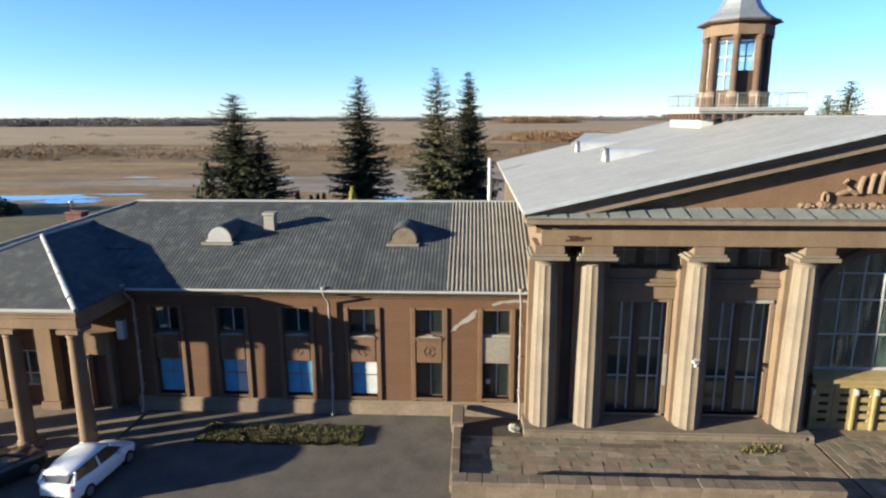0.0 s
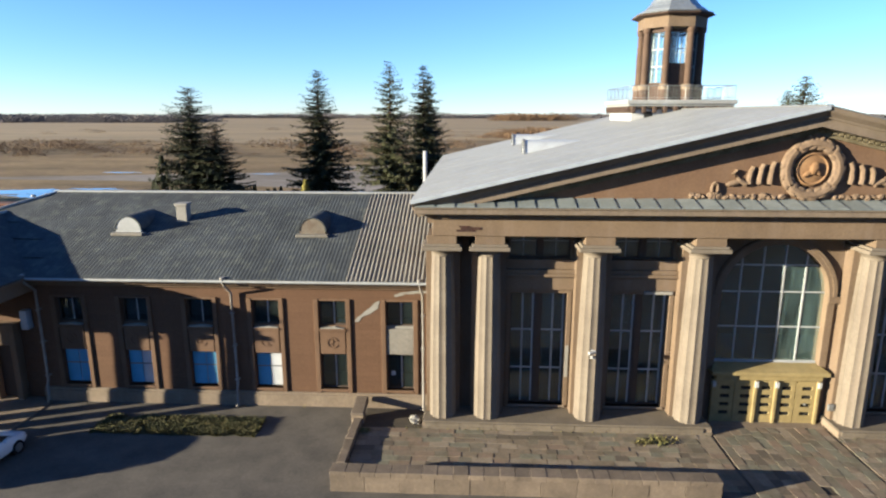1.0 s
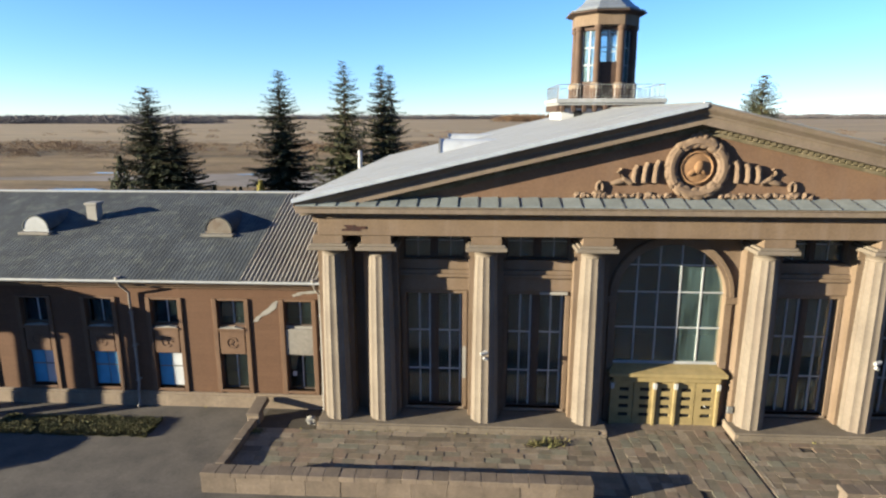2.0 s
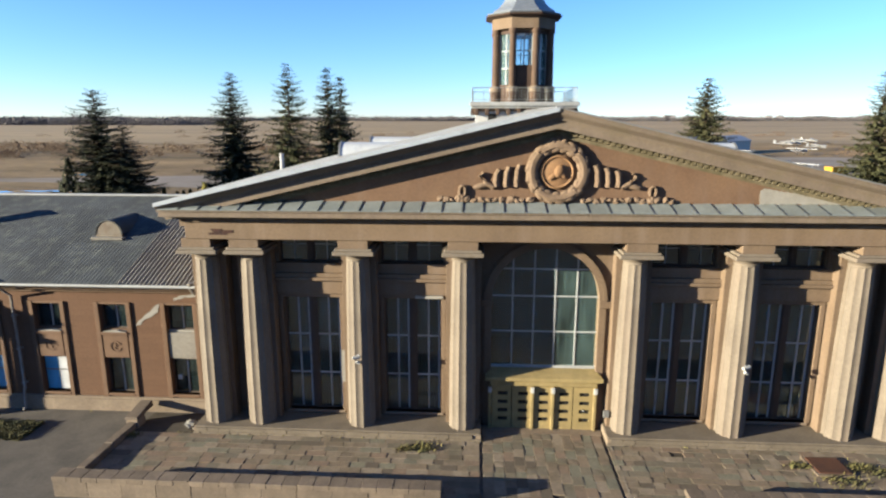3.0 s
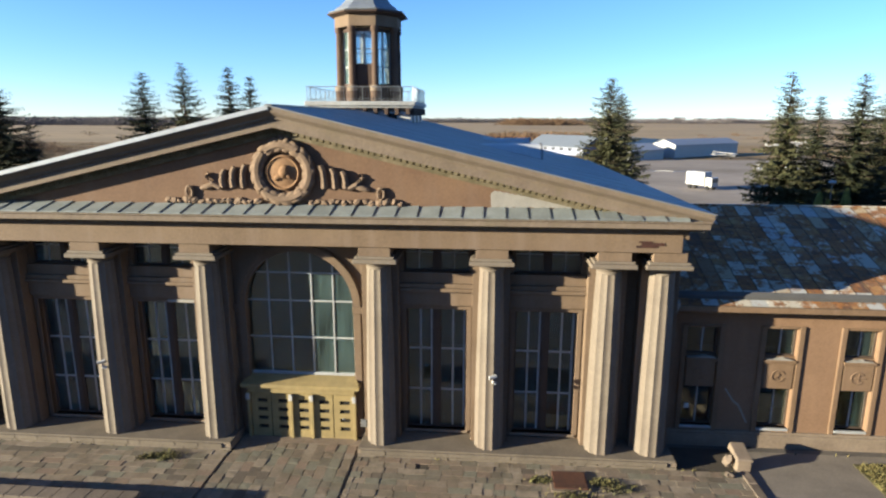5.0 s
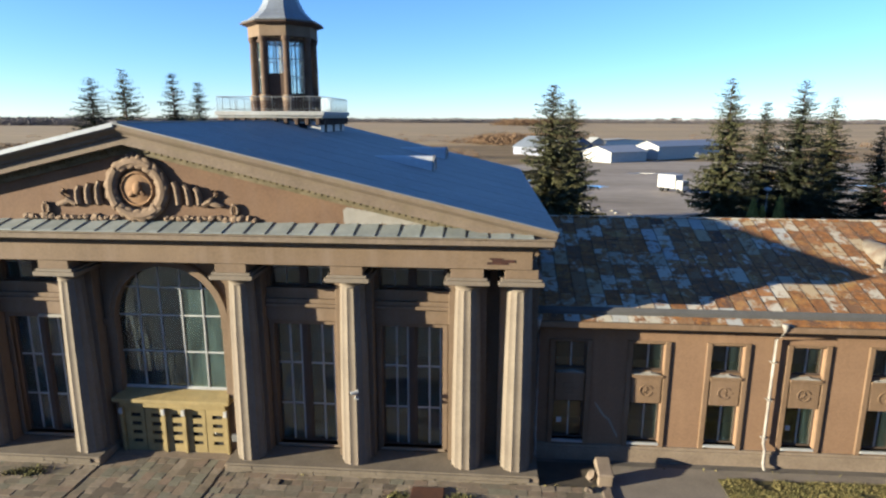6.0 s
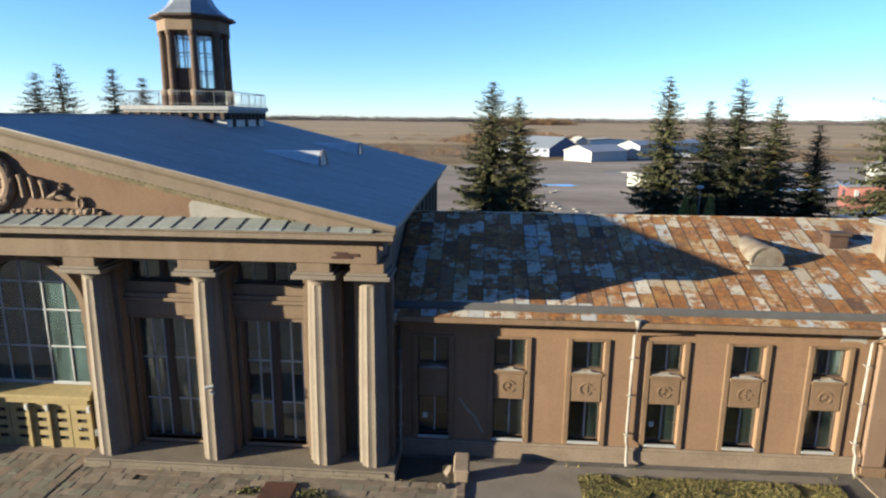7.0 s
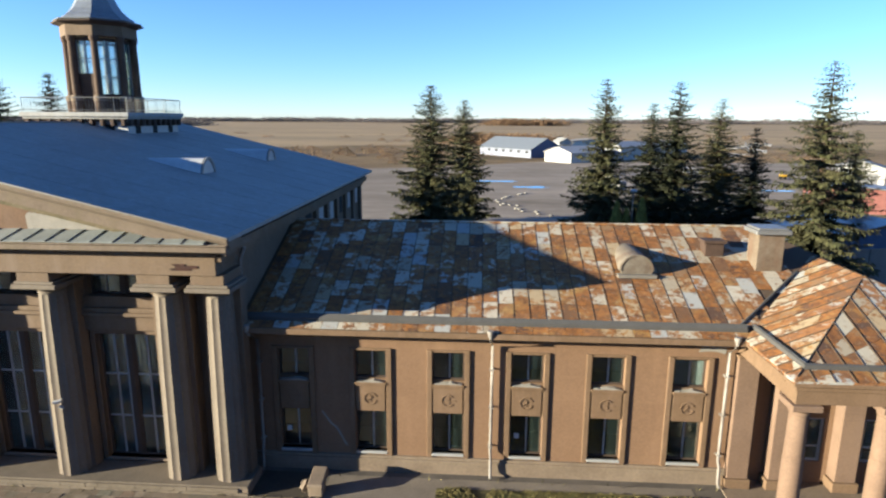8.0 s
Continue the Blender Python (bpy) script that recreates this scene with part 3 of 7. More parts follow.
# raking cornice: sheet edge, hollow moulding, flat fascia, bed with dentils
dentil = mesh_of("dentil", boxes((-0.095, 0.095, 28.46, 28.6, -0.13, 0.0)), MOSSY)
for s in (-1, 1):
    part("roof_edge", raked([(27.6, 0.0), (27.6, 0.17 if s < 0 else 0.06), (27.7, 0.17 if s < 0 else 0.06), (27.7, 0.0)], s, 0, HALF), EDGE_TIN if s < 0 else GALV, hall, "tin edge of the gable roof, painted sunlit pale" if s < 0 else "thin metal edge of the gable")
    part("raking_cyma", raked([(27.66, 0.05), (27.66, 0.19), (27.7, 0.26), (27.8, 0.33), (27.92, 0.42), (27.94, 0.5), (29.1, 0.5), (29.1, 0.05)], s, 0, HALF - 0.04), CORNICE, hall)
    part("raking_fascia", raked([(28.06, 0.5), (28.06, 0.87), (29.1, 0.87), (29.1, 0.5)], s, 0, HALF - 0.25), CORNICE, hall)
    bed = part("raking_bed_moulding", raked([(28.54, 0.87), (28.54, 1.03), (28.6, 1.05), (28.6, 1.2), (29.1, 1.2), (29.1, 0.87)], s, 0, 15.6), MOSSY, hall)
    for k in range(1, 58):
        piece("dentil", dentil, pose(CX + s * 0.262 * k, 0, RIDGE - 0.9 - SL * 0.262 * k), bed)

# lapped tin over the cornice, sheet by sheet
bm = bmesh.new()
hexa(bm, [(0, 27.64, 11.25), (0.89, 27.64, 11.25), (0.89, 28.78, 11.5), (0, 28.78, 11.5), (0, 27.64, 11.268), (0.89, 27.64, 11.305), (0.89, 28.78, 11.585), (0, 28.78, 11.535)])
tin_sheet = mesh_of("tin_sheet", bm, FLASH)
flash = part("cornice_tin", boxes((4.2, 38.2, 27.8, 28.78, 11.22, 11.26)), FLASH, hall, "grey-green tin sheets over the cornice")
for k in range(40):
    x = 3.95 + 0.888 * k
    if x + 0.87 < 38.5:
        piece("tin_sheet", tin_sheet, pose(x, 0, 0.004), flash)

# the roof of the hall
bm = bmesh.new()
for s in (-1, 1):
    a, b = CX, CX + s * 17.45
    za, zb = RIDGE, RIDGE - SL * 17.45
    hexa(bm, [(a, 27.7, za - 0.16), (b, 27.7, zb - 0.16), (b, 58.1, zb - 0.16), (a, 58.1, za - 0.16), (a, 27.7, za), (b, 27.7, zb), (b, 58.1, zb), (a, 58.1, za)])
roof = part("hall_roof", bm, TIN, hall, "shallow grey sheet-metal gable roof")
seam = bmesh.new()
hexa(seam, [(0, -0.02, 0), (17.4, -0.02, -SL * 17.4), (17.4, 0.02, -SL * 17.4), (0, 0.02, 0), (0, -0.012, 0.03), (17.4, -0.012, 0.03 - SL * 17.4), (17.4, 0.012, 0.03 - SL * 17.4), (0, 0.012, 0.03)])
seam_mesh = mesh_of("roof_seam", seam, TIN)
for k in range(10):
    for s in (0, 180):
        piece("roof_seam", seam_mesh, pose(CX, 29.4 + 3.0 * k, RIDGE - 0.02, 0, 0, s), roof)
part("ridge_cap", boxes((CX - 0.16, CX + 0.16, 27.7, 58.1, RIDGE - 0.04, RIDGE + 0.04), bevel=0.02), GALV, roof)


def roof_vent(x, y, s):
    """A half-round vent that stands out of the slope and opens down it."""
    z = RIDGE - SL * abs(x - CX)
    bm = bmesh.new()
    n, r, back = 16, 0.82, 4.2
    front = [bm.verts.new((x, y + r * math.cos(math.pi * i / n), z - 0.12 + r * 1.15 * math.sin(math.pi * i / n))) for i in range(n + 1)]
    rear = [bm.verts.new((x - s * back, y + r * 0.9 * math.cos(math.pi * i / n), z + 0.02 + r * 0.95 * math.sin(math.pi * i / n))) for i in range(n + 1)]
    for i in range(n):
        bm.faces.new((front[i], front[i + 1], rear[i + 1], rear[i]))
    bm.faces.new(front)
    bm.faces.new(rear)
    v = part("roof_vent", bm, ZINC, hall, "half-round sheet-metal roof vent")
    bm = bmesh.new()
    arc = [(y + (r + 0.05) * math.cos(math.pi * i / n), z - 0.12 + (r + 0.05) * 1.15 * math.sin(math.pi * i / n)) for i in range(n + 1)]
    arc += [(y + (r - 0.1) * math.cos(math.pi * i / n), z - 0.12 + (r - 0.1) * 1.15 * math.sin(math.pi * i / n)) for i in range(n, -1, -1)]
    a = [bm.verts.new((x + s * 0.06, u, w)) for u, w in arc]
    b = [bm.verts.new((x - s * 0.06, u, w)) for u, w in arc]
    m = len(a)
    for i in range(n):
        bm.faces.new((a[i], a[i + 1], a[m - 2 - i], a[m - 1 - i]))
    for i in range(m):
        bm.faces.new((a[i], b[i], b[(i + 1) % m], a[(i + 1) % m]))
    part("vent_rim", bm, GALV, v)


for s in (-1, 1):
    roof_vent(CX + s * 11.6, 39.2, s)
    roof_vent(CX + s * 11.6, 49.6, s)


def glazed(parent, x0, x1, z0, z1, y, columns, rows, frame_w=0.09, bar_w=0.045, frame_mat=DARK_WOOD, bar_mat=BAR, glass=GLASS):
    """A window's frame, bars and panes in an opening."""
    f = part("window_frame", boxes((x0, x0 + frame_w, y, y + 0.1, z0, z1), (x1 - frame_w, x1, y, y + 0.1, z0, z1), (x0 + frame_w, x1 - frame_w, y, y + 0.1, z0, z0 + frame_w), (x0 + frame_w, x1 - frame_w, y, y + 0.1, z1 - frame_w, z1)), frame_mat, parent)
    for c in columns:
        part("glazing_bar", boxes((c - bar_w / 2, c + bar_w / 2, y + 0.01, y + 0.08, z0 + frame_w, z1 - frame_w)), bar_mat, f)
    for r in rows:
        part("glazing_bar", boxes((x0 + frame_w, x1 - frame_w, y + 0.02, y + 0.07, r - bar_w / 2, r + bar_w / 2)), bar_mat, f)
    g = part("pane", boxes((x0 + 0.03, x1 - 0.03, y + 0.045, y + 0.053, z0 + 0.03, z1 - 0.03)), glass, f)
    g.visible_shadow = False
    return f


# bays: tall windows, the band over them, the upper windows
for b in BAYS:
    w = part("tall_window", boxes((b - 0.11, b + 0.11, WALL_Y + 0.2, WALL_Y + 0.4, 0.62, 6.62), bevel=0.01), DARK_WOOD, hall, "tall dark window with a broad timber mullion, pale glazing bars and pale sash edges")
    for x0, x1 in ((b - 1.4, b - 0.11), (b + 0.11, b + 1.4)):
        # the bar near x1 is added, painting the sash's sunlit right edge
        glazed(w, x0, x1, 0.62, 6.62, WALL_Y + 0.25, [(x0 + x1) / 2, x1 - 0.13], [2.55, 4.6], 0.09, 0.08, DARK_WOOD, BAR)
    part("window_sill", boxes((b - 1.5, b + 1.5, WALL_Y - 0.1, WALL_Y + 0.3, 0.5, 0.62), bevel=0.015), PLINTH, w)
    part("surround", boxes((b - 1.62, b - 1.4, WALL_Y - 0.09, WALL_Y + 0.1, 0.62, 6.62), (b + 1.4, b + 1.62, WALL_Y - 0.09, WALL_Y + 0.1, 0.62, 6.62), (b - 1.62, b + 1.62, WALL_Y - 0.09, WALL_Y + 0.1, 6.62, 6.8), bevel=0.015), STONE, w)
    part("bay_band", boxes((b - 1.95, b + 1.95, WALL_Y - 0.2, WALL_Y + 0.1, 6.82, 7.5), bevel=0.02), STONE, hall)
    part("bay_ledge", boxes((b - 2.0, b + 2.0, WALL_Y - 0.36, WALL_Y + 0.1, 7.5, 7.66), (b - 1.95, b + 1.95, WALL_Y - 0.28, WALL_Y + 0.1, 7.66, 7.86), (b - 1.9, b + 1.9, WALL_Y - 0.14, WALL_Y + 0.1, 7.86, 8.35), bevel=0.02), STONE, hall)
    u = part("upper_window", boxes((b - 0.1, b + 0.1, WALL_Y + 0.2, WALL_Y + 0.36, 8.35, 9.7)), DARK_WOOD, hall, "low dark window under the entablature")
    for x0, x1 in ((b - 1.5, b - 0.1), (b + 0.1, b + 1.5)):
        glazed(u, x0, x1, 8.35, 9.7, WALL_Y + 0.25, [(x0 + x1) / 2], [9.2])

# the arched window over the entrance
aw = part("arched_window", boxes((CX - ARCH_R, CX + ARCH_R, WALL_Y + 0.2, WALL_Y + 0.36, 3.02, 3.2), bevel=0.01), BAR, hall, "great round-headed window with a pale glazing grid")
for k in range(1, 5):
    x = CX - ARCH_R + 2 * ARCH_R * k / 5
    ztop = SPRING + math.sqrt(ARCH_R ** 2 - (x - CX) ** 2) - 0.02
    part("glazing_bar", boxes((x - 0.035, x + 0.035, WALL_Y + 0.24, WALL_Y + 0.33, 3.2, ztop)), BAR, aw)
for z in (4.95, 6.75, 8.1):
    half = ARCH_R if z < SPRING else math.sqrt(ARCH_R ** 2 - (z - SPRING) ** 2)
    part("glazing_bar", boxes((CX - half, CX + half, WALL_Y + 0.25, WALL_Y + 0.32, z - 0.035, z + 0.035)), BAR, aw)
bm = bmesh.new()
arc = [(CX + (ARCH_R - 0.02) * math.cos(math.pi * i / 24), SPRING + (ARCH_R - 0.02) * math.sin(math.pi * i / 24)) for i in range(25)]
prism(bm, arc + [(CX - ARCH_R + 0.02, 3.15), (CX + ARCH_R - 0.02, 3.15)], WALL_Y + 0.28, WALL_Y + 0.288)
part("pane", bm, GLASS, aw).visible_shadow = False


def arch_band(r0, r1, y0, y1, n=36):
    bm = bmesh.new()
    rows = []
    for i in range(n + 1):
        c, s = math.cos(math.pi * i / n), math.sin(math.pi * i / n)
        rows.append([bm.verts.new((CX + r * c, y, SPRING + r * s)) for r, y in ((r0, y0), (r1, y0), (r1, y1), (r0, y1))])
    for a, b in zip(rows, rows[1:]):
        for j in range(4):
            bm.faces.new((a[j], a[(j + 1) % 4], b[(j + 1) % 4], b[j]))
    bm.faces.new(rows[0])
    bm.faces.new(rows[-1])
    return bm


part("archivolt", arch_band(ARCH_R - 0.01, ARCH_R + 0.4, WALL_Y - 0.14, WALL_Y + 0.02), STONE, aw, "moulded stone arch")
part("archivolt_bead", arch_band(ARCH_R + 0.16, ARCH_R + 0.34, WALL_Y - 0.2, WALL_Y - 0.1), STONE, aw)
for s in (-1, 1):
    a, b = sorted((CX + s * (ARCH_R - 0.01), CX + s * (ARCH_R + 0.34)))
    part("jamb", boxes((a, b, WALL_Y - 0.1, WALL_Y + 0.02, 0.05, SPRING - 0.35), bevel=0.015), STONE, aw)
    a, b = sorted((CX + s * (ARCH_R - 0.02), CX + s * (ARCH_R + 0.6)))
    part("impost", boxes((a, b, WALL_Y - 0.18, WALL_Y + 0.02, SPRING - 0.35, SPRING), bevel=0.02), STONE, aw)

# entrance doors under a yellow canopy
ent = part("entrance_canopy", boxes((CX - 2.82, CX + 2.85, 29.66, WALL_Y + 0.3, 2.7, 2.86), (CX - 2.55, CX + 2.6, 29.82, WALL_Y + 0.3, 2.4, 2.7), bevel=0.02), YELLOW, hall, "faded yellow painted entrance canopy")
bm = bmesh.new()
hexa(bm, [(CX - 2.82, 29.66, 2.86), (CX + 2.85, 29.66, 2.86), (CX + 2.55, 30.5, 2.86), (CX - 2.55, 30.5, 2.86), (CX - 2.82, 29.66, 2.89), (CX + 2.85, 29.66, 2.89), (CX + 2.55, 30.5, 3.1), (CX - 2.55, 30.5, 3.1)])
part("canopy_top", bm, YELLOW, ent)
D0, DW = CX - 2.5, 1.0
for k in range(5):
    x0, x1 = D0 + k * DW + 0.02, D0 + (k + 1) * DW - 0.02
    holes = [(x0 + 0.3, x1 - 0.18, z, z + 0.2) for z in (0.45, 0.9, 1.35, 1.8)]
    d = part("entrance_door", pierced_wall(x0, x1, 0.03, 2.32, 30.06, 30.14, holes), YELLOW, hall, "yellow painted timber door leaf with four slots")
    for h in holes:
        # black boards stand for the dark space behind the slots
        part("slot_backing", boxes((h[0] - 0.02, h[1] + 0.02, 30.13, 30.16, h[2] - 0.02, h[3] + 0.02)), BLACK, d)
    if k == 4:
        bm = bmesh.new()
        lathe(bm, (x0 + x1) / 2, 30.02, [(0.05, 1.05), (0.07, 1.09), (0.05, 1.13)], 10)
        part("door_handle", bm, GALV, d)
for k, x in enumerate((D0 - 0.08, D0 + 2 * DW, D0 + 3 * DW, D0 + 5 * DW + 0.05)):
    p = part("door_post", boxes((x - 0.07, x + 0.07, 29.94, 30.12, 0.0, 2.36), bevel=0.012), YELLOW, hall)
    part("post_cap", boxes((x - 0.09, x + 0.09, 29.84, 29.95, 2.0, 2.3), bevel=0.02), WHITE, p, "white lamp box on the post")
part("door_step", boxes((CX - 2.95, CX + 2.9, 29.5, 30.2, -0.1, 0.05), bevel=0.015), PLINTH, hall)
part("notice_box", boxes((CX + 2.92, CX + 3.2, 29.6, 29.73, 0.95, 1.3), bevel=0.02), GALV, hall, "small grey box beside the door")

# ---- the wings ----
EAVE_Y, EAVE_Z, RIDGE_Y, RIDGE_Z = 30.0, 7.2, 38.5, 10.45
PITCH = (RIDGE_Z - EAVE_Z) / (RIDGE_Y - EAVE_Y)
WING_Y, EAST_Y = 30.84, 31.05


def slope_z(y):
    return EAVE_Z + PITCH * (y - EAVE_Y)


def emblem(bm, x, z, y, r=0.3, turn=0.0):
    """A plain ring with a bar and a stub across it, in low relief."""
    n = 20
    rows = []
    for i in range(n):
        a = 2 * math.pi * i / n
        c, s = math.cos(a), math.sin(a)
        rows.append([bm.verts.new((x + q * c, yy, z + q * s)) for q, yy in ((r, y), (r, y - 0.03), (r - 0.05, y - 0.03), (r - 0.05, y))])
    for i in range(n):
        if i in ((0, 1, 18, 19) if turn < 0.4 else (0, 19)):
            continue
        a, b = rows[i], rows[(i + 1) % n]
        for j in range(4):
            bm.faces.new((a[j], a[(j + 1) % 4], b[(j + 1) % 4], b[j]))
    c, s = math.cos(turn), math.sin(turn)
    for u0, u1, v0, v1 in ((-0.1, 0.36, -0.022, 0.022), (0.04, 0.085, -0.19, 0.19)) if turn < 0.4 else ((-0.17, 0.12, -0.025, 0.025), (-0.1, -0.05, -0.14, 0.02), (0.06, 0.11, -0.02, 0.15)):
        pts = [(u0, v0), (u1, v0), (u1, v1), (u0, v1)]
        q = [(x + u * c - v * s, z + u * s + v * c) for u, v in pts]
        hexa(bm, [(a, y, b) for a, b in q] + [(a, y - 0.028, b) for a, b in q])


def wing_window(wing, x, wy, trim, blind="", lit=False, plain_panel=False, k=0):
    """One tall framed strip: upper window, carved spandrel panel, lower window. wy: the face of the wall."""
    f = wy - 0.09
    w = part("window_surround", boxes((x - 0.95, x - 0.72, f, wy + 0.02, 0.8, 6.0), (x + 0.72, x + 0.95, f, wy + 0.02, 0.8, 6.0), (x - 0.72, x + 0.72, f + 0.03, wy + 0.02, 5.88, 6.0), bevel=0.015), trim, wing, "ochre stone window surround over two storeys")
    part("panel", boxes((x - 0.72, x + 0.72, wy + 0.1, wy + 0.4, 2.95, 4.52)), PLASTER if plain_panel else trim, w)
    if plain_panel:
        part("raised_panel", boxes((x - 0.7, x + 0.71, wy - 0.02, wy + 0.12, 3.02, 4.4), bevel=0.01), PALE_SHEET, w, "plain grey cement panel")
    else:
        part("raised_panel", boxes((x - 0.66, x + 0.66, f + 0.02, wy + 0.12, 2.99, 4.22), bevel=0.02), trim, w)
        part("panel_cap", boxes((x - 0.69, x + 0.69, f - 0.03, wy + 0.1, 4.22, 4.3), (x - 0.71, x + 0.71, f - 0.06, wy + 0.1, 4.3, 4.4), bevel=0.015), trim, w)
        bm = bmesh.new()
        prism(bm, ragged([(x - 0.62, 4.4), (x + 0.62, 4.4), (x + 0.58, 4.43), (x + 0.15, 4.5), (x - 0.3, 4.44), (x - 0.6, 4.42)], 0.012), f - 0.04, wy + 0.15)
        part("panel_top_strip", bm, PLASTER, w, "ragged pale strip on the panel")
        bm = bmesh.new()
        emblem(bm, x - 0.02, 3.62, f + 0.02, 0.3, (0.0, 0.7)[k % 2])
        part("carved_emblem", bm, trim, w, "small round carved relief")
    for z0, z1 in ((4.52, 5.88), (1.0, 2.95)):
        glazed(w, x - 0.72, x + 0.72, z0, z1, wy + 0.22, [x + 0.05], [], 0.08, 0.06, DARK_WOOD, BAR, WING_GLASS)
    # right-wing sills: their sunlit brightness is put in with pale tin
    part("window_sill", boxes((x - 0.72, x + 0.72, f - 0.02, wy + 0.25, 0.88, 1.0), bevel=0.015), CAPPING if wy == EAST_Y else trim, w)
    if blind:
        part("blind", boxes((x - 0.66, x + 0.03, wy + 0.195, wy + 0.21, 1.08, 2.9), (x + 0.08, x + 0.66, wy + 0.195, wy + 0.21, 1.08, 2.9)) if blind == "blue" else boxes((x - 0.66, x + 0.03, wy + 0.195, wy + 0.21, 1.08, 2.9)), BLUE, w, "blue sheet over the lower window")
        if blind == "half":
            # the white half paints the part of the blue sheet in sun
            part("blind", boxes((x + 0.08, x + 0.66, wy + 0.195, wy + 0.21, 1.08, 2.9)), PALE_BLIND, w, "white sheet standing for the blue sheet's sunlit half")
        part("blind_batten", boxes((x - 0.66, x + 0.66, wy + 0.18, wy + 0.196, 2.12, 2.2)), GALV, w)
    if lit:
        # pale sheet added to stand for sky reflected in the pane
        part("pane_sky_sheet", boxes((x - 0.68, x + 0.68, wy + 0.34, wy + 0.37, 4.55, 5.84)), PALE_BLIND, w, "pale sheet for the sky's reflection in the upper window")
    if not blind and k % 3 == 0:
        part("sticker", boxes((x - 0.5, x - 0.28, wy + 0.2, wy + 0.205, 1.75, 2.0)), PALE_BLIND, w, "small white notice on the glass")


def downpipe(wing, x, wy, top=7.15):
    """A dented pipe from the gutter's hopper down the wall, kicked out over the plinth."""
    y = wy - 0.2
    bm = bmesh.new()
    tube(bm, [(x - 0.1, 29.98, top), (x - 0.08, 30.05, top - 0.3), (x, y, top - 0.85), (x + 0.01, y, 3.6), (x, y, 1.25), (x + 0.02, y - 0.14, 1.02), (x + 0.02, y - 0.16, 0.3), (x + 0.02, y - 0.34, 0.1)], 0.066, 10)
    p = part("downpipe", bm, PIPE, wing, "dented pale painted downpipe", True)
    bm = bmesh.new()
    lathe(bm, x - 0.1, 29.98, [(0.07, top - 0.2), (0.13, top + 0.02), (0.14, top + 0.16)], 12)
    part("hopper", bm, PIPE, p)
    for z in (1.5, 3.4, 5.2):
        part("bracket", boxes((x - 0.1, x + 0.1, y - 0.095, wy + 0.02, z, z + 0.045)), PIPE, p)


def lucarne(wing, x, y, front, r=0.78, rusted=False):
    """A half-round dormer in the roof: boarded front, barrel hood running into the slope."""
    z, n = slope_z(y), 14
    ztop = z + 0.25
    back = (ztop + r - z) / PITCH
    bm = bmesh.new()
    ring_f = [bm.verts.new((x + r * math.cos(math.pi * i / n), y - 0.12, ztop + r * math.sin(math.pi * i / n))) for i in range(n + 1)]
    ring_b = [bm.verts.new((x + r * math.cos(math.pi * i / n), y + 0.25 + back * math.sin(math.pi * i / n) * 0.98 + 0.1, ztop + r * math.sin(math.pi * i / n))) for i in range(n + 1)]
    for i in range(n):
        bm.faces.new((ring_f[i], ring_f[i + 1], ring_b[i + 1], ring_b[i]))
    inner_f = [bm.verts.new((x + (r - 0.07) * math.cos(math.pi * i / n), y - 0.12, ztop + (r - 0.07) * math.sin(math.pi * i / n))) for i in range(n + 1)]
    inner_b = [bm.verts.new((x + (r - 0.07) * math.cos(math.pi * i / n), y + 0.1, ztop + (r - 0.07) * math.sin(math.pi * i / n))) for i in range(n + 1)]
    for i in range(n):
        bm.faces.new((ring_f[i], ring_f[i + 1], inner_f[i + 1], inner_f[i]))
        bm.faces.new((inner_f[i], inner_f[i + 1], inner_b[i + 1], inner_b[i]))
    d = part("dormer", bm, DULL if rusted else ASBESTOS, wing, "small half-round roof dormer", False)
    bm = bmesh.new()
    prism(bm, [(x + (r - 0.06) * math.cos(math.pi * i / n), ztop + (r - 0.06) * math.sin(math.pi * i / n)) for i in range(n + 1)] + [(x - r + 0.06, z - 0.1), (x + r - 0.06, z - 0.1)], y - 0.09, y + 0.08)
    part("dormer_front", bm, front, d, "weathered pale boarded front")
    part("dormer_sill", boxes((x - r - 0.12, x + r + 0.12, y - 0.35, y + 0.1, z - 0.06, z + 0.1), bevel=0.02), PALE_SHEET, d)


